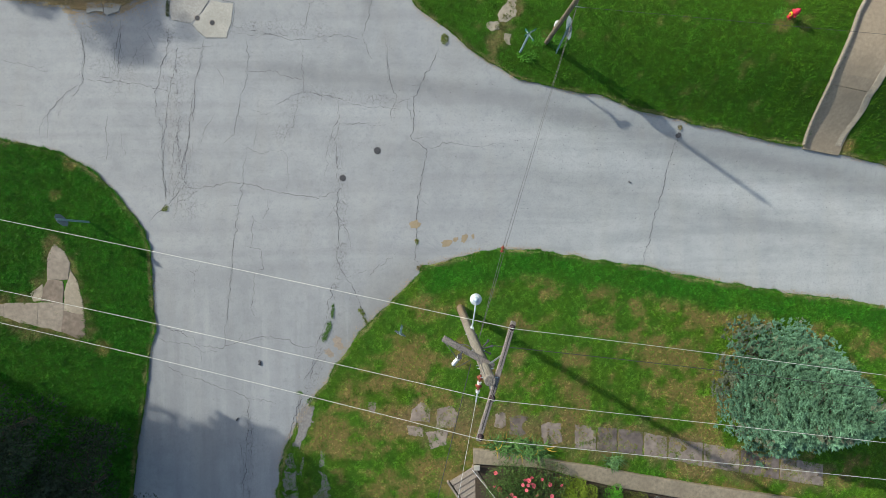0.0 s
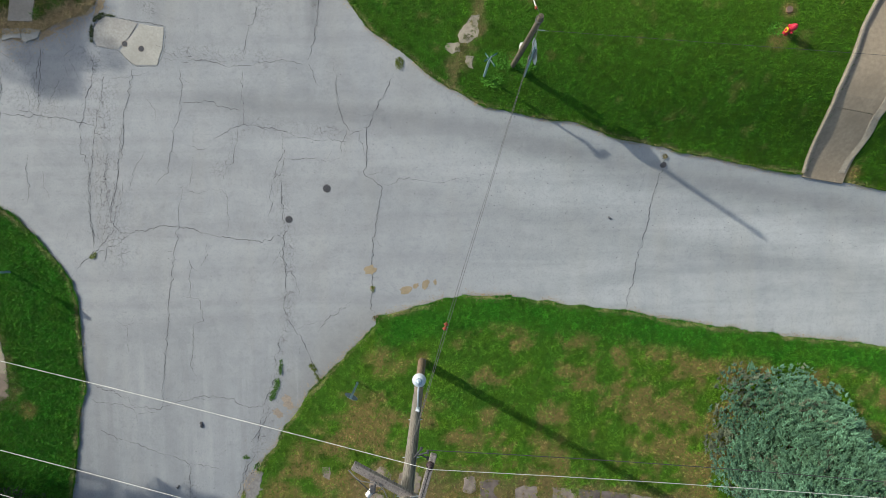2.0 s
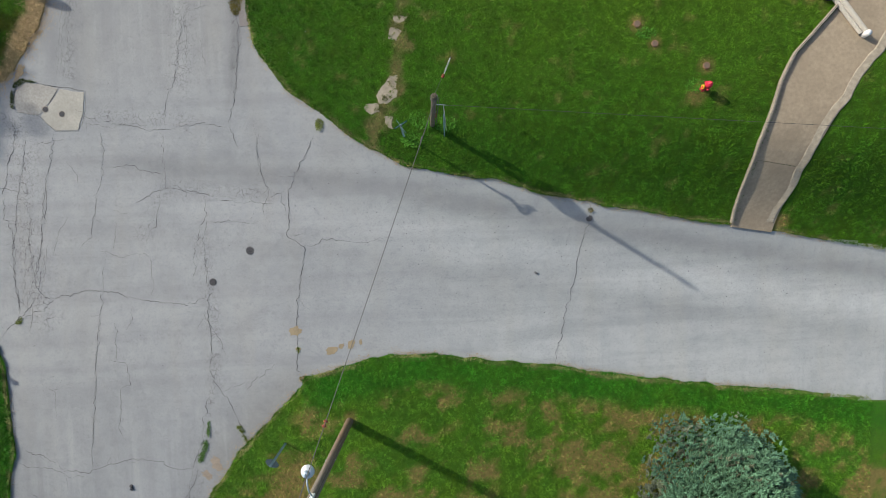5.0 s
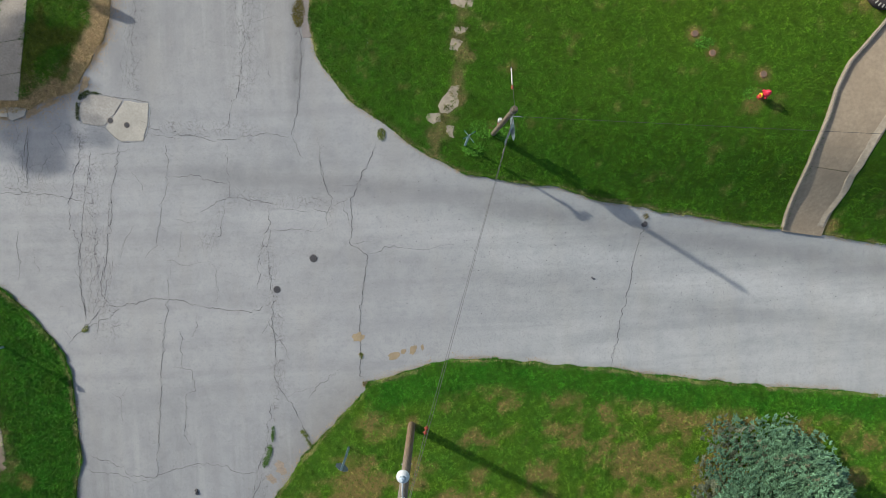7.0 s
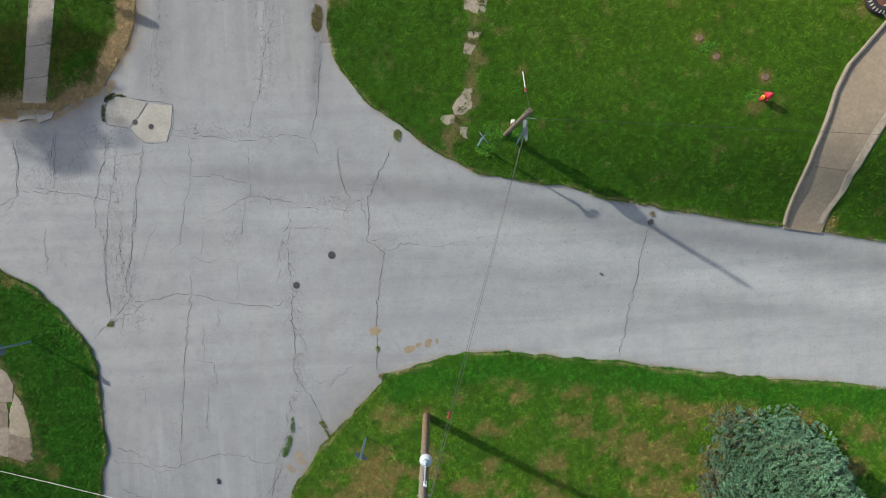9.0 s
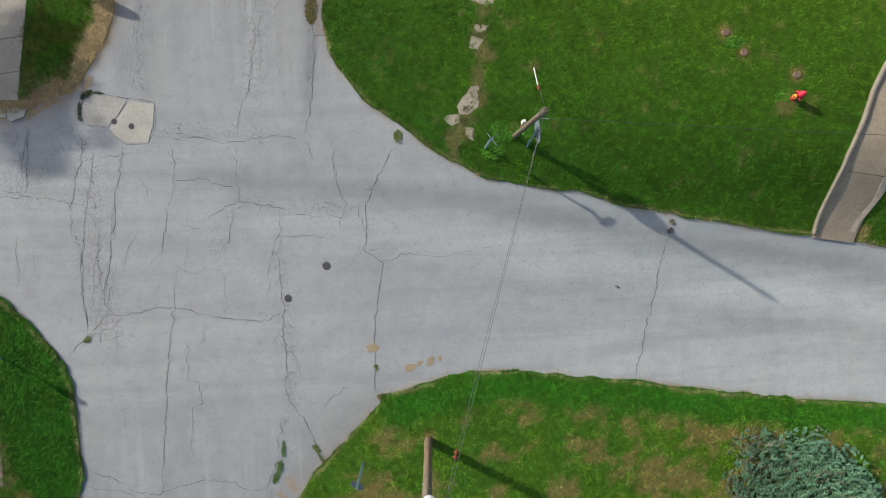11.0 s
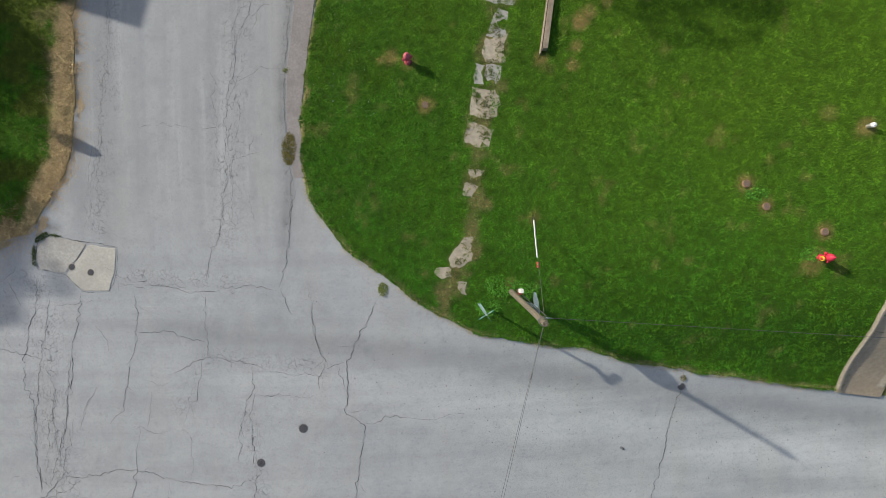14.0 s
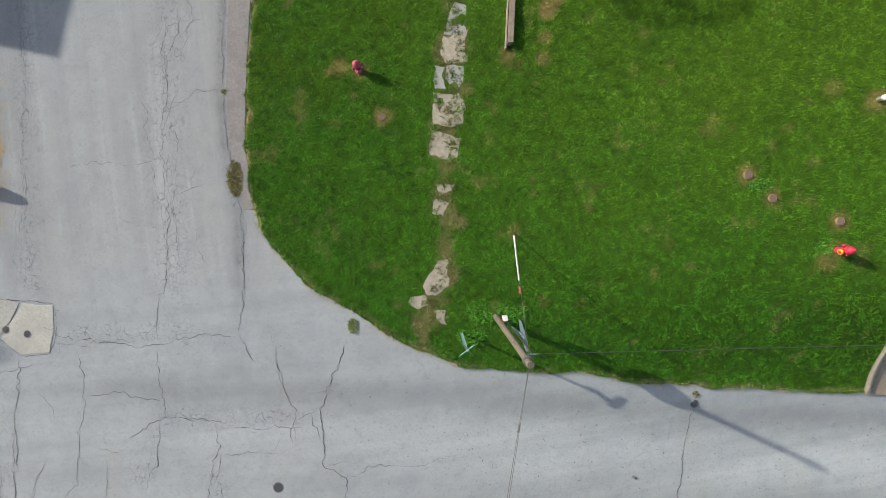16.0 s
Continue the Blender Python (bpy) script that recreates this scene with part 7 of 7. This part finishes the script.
# ---------------------------------------------------------------- blue spruce
def spruce(x, y, R, H, label, seed=4):
    """A dense conical spruce: trunk, limbs, and sprays of needles that stand out from its skirts."""
    g = np.random.default_rng(seed)
    t = thing("blue_spruce", x, y, tz(x, y), label, "spruce tree")
    bm = bmesh.new()
    tube(bm, (0, 0, -0.2), (0, 0, H * 0.9), 0.15, 0.012, 12)
    part("trunk", bm, BARK, t)
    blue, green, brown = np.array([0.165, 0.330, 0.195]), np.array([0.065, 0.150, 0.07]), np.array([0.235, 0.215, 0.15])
    limbs = bmesh.new()
    # branch fans: (angle, height, reach), unevenly spread so that no tiers show
    n = 700
    u = 1 - g.random(n) ** 0.58
    ang = g.uniform(0, 2 * np.pi, n)
    V, F, C = [], [], []
    for i in range(n):
        z0 = 0.15 + (H - 0.25) * u[i]
        lump = 0.78 + 0.5 * float(fnoise(math.cos(ang[i]) * 3 + 7, math.sin(ang[i]) * 3 + u[i] * 5, 1.1, 3))
        reach = (R * (1 - u[i]) ** 0.9 + 0.10) * lump * (1.14 if math.cos(ang[i]) < -0.2 and u[i] < 0.25 else 1.0) * (1.16 if 1.9 < ang[i] < 2.6 and u[i] < 0.2 else 1.0) * g.uniform(0.72, 1.02)
        c, s = math.cos(ang[i]), math.sin(ang[i])
        end = np.array([c * reach, s * reach, z0 - 0.10 * reach + g.uniform(-0.05, 0.15)])
        st = np.array([c * 0.04, s * 0.04, z0])
        if i % 5 == 0 and reach > 1.1:
            tube(limbs, tuple(st), tuple(st * 0.35 + end * 0.65), 0.02, 0.006, 5, False)
        worn = (c < -0.5 and u[i] < 0.15 and g.random() < 0.75) or g.random() < 0.05
        spread = 0.25 + 0.07 * reach
        pad = g.uniform(0.68, 1.2)
        m = int(11 + 7 * min(reach, 2.0))
        for _ in range(m):
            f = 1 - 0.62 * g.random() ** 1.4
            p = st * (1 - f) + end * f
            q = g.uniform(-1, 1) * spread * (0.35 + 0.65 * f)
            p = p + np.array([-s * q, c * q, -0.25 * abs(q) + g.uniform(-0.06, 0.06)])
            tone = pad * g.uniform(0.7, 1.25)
            # tint runs from darker green near the trunk to paler blue outside
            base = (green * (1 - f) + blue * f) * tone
            if worn:
                base = base * 0.3 + brown * 0.7 * tone
            a0 = ang[i] + q * 1.1 + g.normal(0, 0.35)
            for k in range(5):
                a = a0 + (k - 2) * 0.42 + g.normal(0, 0.1)
                l = g.uniform(0.10, 0.20) * (1.15 if k == 2 else 0.9)
                d = np.array([math.cos(a), math.sin(a), g.uniform(0.05, 0.55)])
                n2 = np.array([-d[1], d[0], 0.0])
                w = 0.024 * g.uniform(0.8, 1.3)
                o = len(V)
                mid = p + d * l * 0.55
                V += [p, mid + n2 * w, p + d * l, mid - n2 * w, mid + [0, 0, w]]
                # each needle goes from 0.6 of its tint at the root to 1.35 at the tip
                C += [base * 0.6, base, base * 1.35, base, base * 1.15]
                F += [(o, o + 1, o + 4), (o + 1, o + 2, o + 4), (o + 2, o + 3, o + 4), (o + 3, o, o + 4)]
    part("limbs", limbs, BARK, t)
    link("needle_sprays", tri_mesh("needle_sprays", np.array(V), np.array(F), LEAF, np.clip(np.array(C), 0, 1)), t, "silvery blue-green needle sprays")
    return t


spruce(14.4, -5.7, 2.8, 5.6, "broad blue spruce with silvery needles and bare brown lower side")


# ---------------------------------------------------------------- shaded trees and shrubs
def leafy_tree(name, x, y, h, r, n, leaf, tint, label, seed=1, trunk=0.2, category="tree", dense_crown=1.0):
    """A tapered trunk, forking limbs and a crown of leaf lumps with gaps."""
    g = np.random.default_rng(seed)
    t = thing(name, x, y, tz(x, y), label, category)
    bm = bmesh.new()
    fork = h * 0.3
    tube(bm, (0, 0, -0.3), (0, 0, fork), trunk, trunk * 0.75, 12)
    centres = []
    for k in range(11):
        a = 2 * math.pi * k / 11 + g.uniform(-0.3, 0.3)
        q = r * g.uniform(0.3, 0.75)
        e = Vector((q * math.cos(a), q * math.sin(a), h * g.uniform(0.5, 0.95)))
        m1 = Vector((e.x * 0.35, e.y * 0.35, fork + (e.z - fork) * 0.45))
        sweep(bm, [(0, 0, fork * 0.9), tuple(m1), tuple(e)], trunk * 0.25, 6)
        centres.append(np.array(e))
    centres.append(np.array([0, 0, h * 0.85]))
    part("trunk", bm, BARK, t)
    P, N = [], []
    per = n // len(centres)
    for c in centres:
        for _ in range(5):
            cc = c + g.normal(0, r * 0.2, 3)
            rr = r * g.uniform(0.16, 0.3) * dense_crown
            d = g.normal(0, 1, (per // 5, 3))
            d /= np.linalg.norm(d, axis=1, keepdims=True)
            P.append(cc + d * rr * (1 - 0.6 * g.random((len(d), 1)) ** 2))
            N.append(d)
    P, N = np.concatenate(P), np.concatenate(N)
    P[:, 2] = np.maximum(P[:, 2], 0.1)
    leaf_cloud("crown", P, N, leaf, np.asarray(tint), t, 0.4, seed=seed)
    return t


leafy_tree("shade_tree", -16.9, -6.9, 4.6, 3.4, 26000, 0.11, (0.05, 0.07, 0.042), "dark leafy tree standing in deep shade", 21, 0.14)
leafy_tree("shade_tree", -14.0, -9.3, 3.0, 2.4, 16000, 0.10, (0.05, 0.07, 0.042), "low dark leafy tree at the shaded street edge", 22, 0.1)
leafy_tree("shade_tree", -25.6, -4.75, 14.0, 3.9, 56000, 0.32, (0.035, 0.06, 0.022), "tall leafy tree shading the southern street", 23, 0.3, dense_crown=1.6)
leafy_tree("shade_tree", -22.3, -2.8, 14.0, 3.6, 56000, 0.32, (0.035, 0.06, 0.022), "tall dense leafy tree beside the southern street", 27, 0.3, dense_crown=1.6)
leafy_tree("shade_tree", -27.5, -4.9, 11.0, 5.0, 26000, 0.32, (0.035, 0.06, 0.022), "tall leafy tree behind the shaded shrubs", 26, 0.3)
leafy_tree("shade_tree", -25.8, 18.3, 10.0, 2.4, 8000, 0.24, (0.035, 0.06, 0.022), "tall leafy tree shading the corner lawn", 24, 0.3)
leafy_tree("shade_tree", 0.4, 23.8, 7.5, 2.7, 12000, 0.2, (0.035, 0.065, 0.022), "leafy tree shading the top of the lawn", 25, 0.2)

leafy_tree("shade_tree", -19.3, 20.7, 5.6, 1.8, 15000, 0.2, (0.035, 0.06, 0.022), "small leafy tree in front of the house", 29, 0.12, dense_crown=1.4)

# the house whose eaves shade the northern street
house = thing("house", -14.95, 21.36, tz(-14.95, 21.36), "plain pale house with a dark shingle roof", "house", rz=-19)
bm = bmesh.new()
box(bm, -8.6, -0.4, 0.4, 7.0, -0.5, 4.85)
part("wall", bm, BRICK_WALL, house)
bm = bmesh.new()
lo = [bm.verts.new(p) for p in ((-9, 0, 4.85), (0, 0, 4.85), (0, 7.4, 4.85), (-9, 7.4, 4.85))]
up = [bm.verts.new(p) for p in ((-9, 0, 5.0), (0, 0, 5.0), (0, 7.4, 5.0), (-9, 7.4, 5.0))]
ridge = [bm.verts.new(p) for p in ((-5.6, 3.7, 6.3), (-3.4, 3.7, 6.3))]
bm.faces.new(lo[::-1])
for k in range(4):
    bm.faces.new((lo[k], lo[(k + 1) % 4], up[(k + 1) % 4], up[k]))
bm.faces.new((up[0], up[1], ridge[1], ridge[0]))
bm.faces.new((up[1], up[2], ridge[1]))
bm.faces.new((up[2], up[3], ridge[0], ridge[1]))
bm.faces.new((up[3], up[0], ridge[0]))
bmesh.ops.recalc_face_normals(bm, faces=bm.faces[:])
part("roof", bm, ROOFING, house)


# ---------------------------------------------------------------- weeds in cracks and edges
def weed(x, y, r, n, tint, label, seed, rx=None, rz=0.0, length=0.09):
    return blade_clump("weed_clump", x, y, rx or r, r, n, length, 0.02, tint, label, "weeds", rz, seed, "weeds in the cracks", z=float(road_z(x, y)) + 0.004, upright=0.45)


GREEN_W, DARK_W, RUSSET_W, OLIVE_W, BROWN_W = (0.085, 0.19, 0.03), (0.06, 0.085, 0.025), (0.16, 0.135, 0.035), (0.16, 0.20, 0.04), (0.19, 0.16, 0.055)
for k, (x, y, rx, r, rz, n, c) in enumerate([
        (-4.45, -2.36, 0.30, 0.05, 84, 70, GREEN_W), (-4.62, -3.02, 0.26, 0.09, 78, 90, GREEN_W), (-4.78, -3.42, 0.22, 0.10, 70, 80, GREEN_W),
        (-3.28, -2.42, 0.16, 0.09, -50, 55, OLIVE_W), (-3.08, -2.85, 0.3, 0.05, -58, 60, OLIVE_W),
        (-11.2, 1.75, 0.14, 0.09, 35, 50, OLIVE_W), (0.06, 8.37, 0.16, 0.2, 0, 110, OLIVE_W), (-0.85, -0.62, 0.22, 0.12, 0, 70, BROWN_W),
        (8.2, -0.62, 0.13, 0.10, 0, 40, BROWN_W), (-1.05, 0.42, 0.10, 0.05, 90, 22, OLIVE_W), (-11.0, 9.72, 0.34, 0.06, 88, 90, DARK_W), (-10.72, 10.3, 0.26, 0.09, 35, 110, DARK_W), (-10.3, 10.34, 0.2, 0.04, -8, 40, DARK_W),
        (-13.82, 10.1, 0.28, 0.1, 0, 90, DARK_W), (-13.18, 10.0, 0.2, 0.13, 0, 90, DARK_W), (-15.63, -2.37, 0.22, 0.26, 0, 120, OLIVE_W), (-2.72, 12.8, 0.5, 0.22, 86, 420, RUSSET_W), (-2.75, 15.25, 0.10, 0.08, 0, 22, OLIVE_W),
        (-5.4, -6.05, 0.2, 0.1, 30, 50, GREEN_W), (9.72, 5.1, 0.1, 0.1, 0, 25, BROWN_W), (-5.85, -5.75, 0.12, 0.08, 0, 28, GREEN_W)]):
    weed(x, y, r, int(n * 1.6), c, "low weeds growing in a crack of the pavement" if c != BROWN_W else "brown withered weeds at the pavement edge", 40 + k, rx, rz)
# tufts in the joints of the broken footways
for k, (x, y, rx, ry, n) in enumerate([(3.95, 16.9, 0.3, 0.06, 60), (3.72, 16.3, 0.16, 0.14, 60), (3.5, 15.25, 0.34, 0.06, 70), (3.38, 14.85, 0.05, 0.22, 50), (3.42, 14.48, 0.3, 0.07, 70), (3.35, 13.95, 0.12, 0.1, 50), (3.1, 14.15, 0.08, 0.16, 40), (3.3, 13.5, 0.36, 0.07, 80), (3.35, 13.0, 0.14, 0.12, 60), (3.1, 12.0, 0.3, 0.1, 60), (2.95, 11.6, 0.2, 0.1, 50), (2.42, 9.15, 0.12, 0.08, 40), (2.2, 8.8, 0.2, 0.1, 50)]):
    blade_clump("grass_tuft", x, y, rx, ry, n, 0.09, 0.014, (0.12, 0.13, 0.035), "grass tuft in the joint of a broken slab", "grass", 0, 150 + k, "tufts in the slab joints", z=tz(x, y) + 0.045, upright=0.5)
# rank green growth round the stub pole and signs
for k, (x, y, rx, ry, n) in enumerate([(3.75, 8.45, 0.55, 0.4, 260), (4.45, 8.3, 0.42, 0.38, 200), (3.3, 7.75, 0.4, 0.3, 150), (12.95, 9.1, 0.3, 0.22, 90), (11.4, 10.95, 0.34, 0.2, 90)]):
    blade_clump("tall_weeds", x, y, rx, ry, int(n * 1.7), 0.15, 0.024, (0.11, 0.33, 0.03), "bright green rank weeds around the post" if k < 3 else "bright green untrimmed grass tuft in the lawn", "weeds", 0, 70 + k, upright=0.6)


# ---------------------------------------------------------------- turf
BARE = [np.array(p) for p in NORTH_SLABS + SOUTH_SLABS]
BROKEN = len(BARE)
BARE += [np.array([(15.2, 4.3), (15.36, 6.0), (15.45, 7.16), (15.98, 9.19), (16.42, 10.0), (17.8, 11.52), (20.0, 13.8), (21.5, 12.6), (19.9, 11.0), (18.45, 9.13), (17.62, 7.7), (17.22, 6.79), (16.82, 4.2)]),
         np.array([(-16.0, 0.25), (-15.8, 0.33), (-15.15, -0.4), (-14.75, -1.4), (-14.6, -3.45), (-14.96, -3.55), (-16.6, -3.05), (-19.4, -2.55), (-19.4, -1.92), (-17.0, -2.05), (-16.3, -1.2)]),
         np.array([(-14.05, 10.2), (-13.6, 14.1), (-13.3, 20), (-12.25, 20), (-12.6, 14.0), (-13.12, 10.2)]),
         np.concatenate([GW_N[::-1], [(1.2, -9.2), (0.2, -9.0), (0.1, -16), (24, -16)]]),
         np.array([(-5.63, -6.2), (-5.2, -6.35), (-5.53, -7.25), (-5.77, -8.1), (-6.1, -7.9), (-5.95, -7.02)])]
build_grass("lawn_grass", 0, (-3, 22, 3, 20), 450, 0.032, "short mown green lawn grass on the bank", 0.52)
build_grass("lawn_grass", 1, (-7, 21, -11, 1), 420, 0.036, "patchy green and scorched lawn grass", 0.53)
build_grass("lawn_grass", 2, (-20, -11, -11, 5.5), 380, 0.055, "lush deep green lawn grass")
build_grass("lawn_grass", 3, (-17, -8.5, 9, 19.5), 300, 0.06, "shaded lawn grass with rusty fallen leaves")


def edge_fringe(lawn_id, per_m, reach, label):
    """Longer blades that hang over the edge of a lawn in clumps."""
    e = EDGES[lawn_id][1:-1]
    seg = np.linalg.norm(np.diff(e, axis=0), axis=1)
    n = int(seg.sum() * per_m)
    i = rng.choice(len(seg), n, p=seg / seg.sum())
    f = rng.random((n, 1))
    p = e[i] * (1 - f) + e[i + 1] * f
    d = (e[i + 1] - e[i]) / (seg[i][:, None] + 1e-9)
    out = np.stack([d[:, 1], -d[:, 0]], -1)
    m = len(p) // 2
    if (lawn_of(p[:m, 0] + 0.3 * out[:m, 0], p[:m, 1] + 0.3 * out[:m, 1]) == lawn_id).mean() > 0.5:
        out = -out
    clump = np.clip(2.2 * fnoise(p[:, 0], p[:, 1], 0.35, 81) - 0.7, 0, 1)
    keep = (clump > 0.12) & ~((p[:, 0] > 15.1) & (p[:, 0] < 16.75) & (p[:, 1] > 3)) & (p[:, 0] > -21) & (p[:, 0] < 21) & (p[:, 1] > -11.5) & (p[:, 1] < 19.5)
    p, out, d, clump = p[keep], out[keep], d[keep], clump[keep]
    n = len(p)
    p = p - out * rng.uniform(0.0, 0.09, (n, 1))
    L = reach * clump * rng.uniform(0.5, 1.3, n)
    way = out + d * rng.normal(0, 0.7, (n, 1))
    way /= np.linalg.norm(way, axis=1, keepdims=True)
    side = np.stack([-way[:, 1], way[:, 0]], -1)
    w = rng.uniform(0.006, 0.013, (n, 1))
    z = terrain(p[:, 0], p[:, 1]) + 0.02
    tip = p + way * L[:, None]
    verts = np.stack([np.c_[p + side * w, z], np.c_[p - side * w, z], np.c_[tip, z + 0.45 * L]], 1).reshape(-1, 3)
    inner = p - out * 0.3
    tint = lawn_tint(inner[:, 0], inner[:, 1], np.full(n, lawn_id), 0.3) * rng.uniform(0.75, 1.2, (n, 1))
    col = np.repeat(tint, 3, 0)
    return tagged(new("grass_fringe", tri_mesh("grass_fringe", verts, np.arange(3 * n).reshape(-1, 3), GRASS, col)), label, "grass", kind="stuff")


edge_fringe(0, 600, 0.10, "ragged grass hanging over the lawn edge")
edge_fringe(1, 700, 0.13, "ragged grass hanging over the scorched lawn's edge")
edge_fringe(2, 700, 0.16, "lush grass hanging over the street edge")


def litter(name, lawn_id, wide, per_m, tint, label, seed, inward=-0.25, reach=(-22, 22, -12, 20)):
    """Dry straw and leaf bits along the edge of a lawn, some of them out on the street."""
    g = np.random.default_rng(seed)
    e = EDGES[lawn_id][1:-1]
    seg = np.linalg.norm(np.diff(e, axis=0), axis=1)
    n = int(seg.sum() * per_m)
    i = g.choice(len(seg), n, p=seg / seg.sum())
    f = g.random((n, 1))
    p = e[i] * (1 - f) + e[i + 1] * f
    d = (e[i + 1] - e[i]) / (seg[i][:, None] + 1e-9)
    nrm = np.stack([-d[:, 1], d[:, 0]], -1)
    off = (g.normal(0, wide * 0.42, n) + wide * inward) * (0.35 + 1.3 * fnoise(p[:, 0], p[:, 1], 1.6, seed + 3))
    clump = fnoise(p[:, 0], p[:, 1], 0.9, seed) > 0.42
    p = p + nrm * off[:, None]
    keep = clump & (p[:, 0] > reach[0]) & (p[:, 0] < reach[1]) & (p[:, 1] > reach[2]) & (p[:, 1] < reach[3])
    p = p[keep]
    z = terrain(p[:, 0], p[:, 1]) + np.where(lawn_of(p[:, 0], p[:, 1]) >= 0, 0.055, 0.012)
    base = np.c_[p, z]
    a = g.uniform(0, 2 * np.pi, len(p))
    nr = np.stack([np.cos(a), np.sin(a), np.full(len(p), 0.1)], -1)
    ob = leaf_cloud(name, base, nr, 0.034, np.asarray(tint), None, 0.25, "", 0.45, seed, STRAW_BITS, 0.0, True)
    return tagged(ob, label, "litter", kind="stuff")


litter("leaf_litter", 3, 0.95, 1700, (0.52, 0.37, 0.19), "dry brown leaf litter drifted along the shaded lawn", 91, 0.3)
litter("dry_straw", 0, 0.13, 130, (0.50, 0.38, 0.19), "dry straw fringe along the lawn edge", 92)
litter("dry_straw", 1, 0.18, 170, (0.46, 0.34, 0.18), "dry straw fringe along the scorched lawn", 93)
litter("dry_straw", 2, 0.13, 80, (0.30, 0.22, 0.10), "sparse straw fringe along the deep green lawn", 94)

# white clover heads in the turf beside the gutter
g8 = np.random.default_rng(58)
cx, cy = g8.uniform(-2.2, 1.2, 420), g8.uniform(10.5, 18.5, 420)
on = (lawn_of(cx, cy) == 0) & (fnoise(cx, cy, 1.5, 95) - 0.09 * (cx + 2.2) > 0.38)
cx, cy = cx[on], cy[on]
cn = np.repeat(np.array([[0.3, 0.1, 1.0]]), len(cx), 0)
tagged(leaf_cloud("clover_heads", np.c_[cx, cy, terrain(cx, cy) + 0.075], cn, 0.022, np.array([0.55, 0.60, 0.50]), None, 0.2, "", 1.2, 58, STRAW_BITS, 0.0), "tiny white clover heads in the mown lawn", "flowers", kind="stuff")
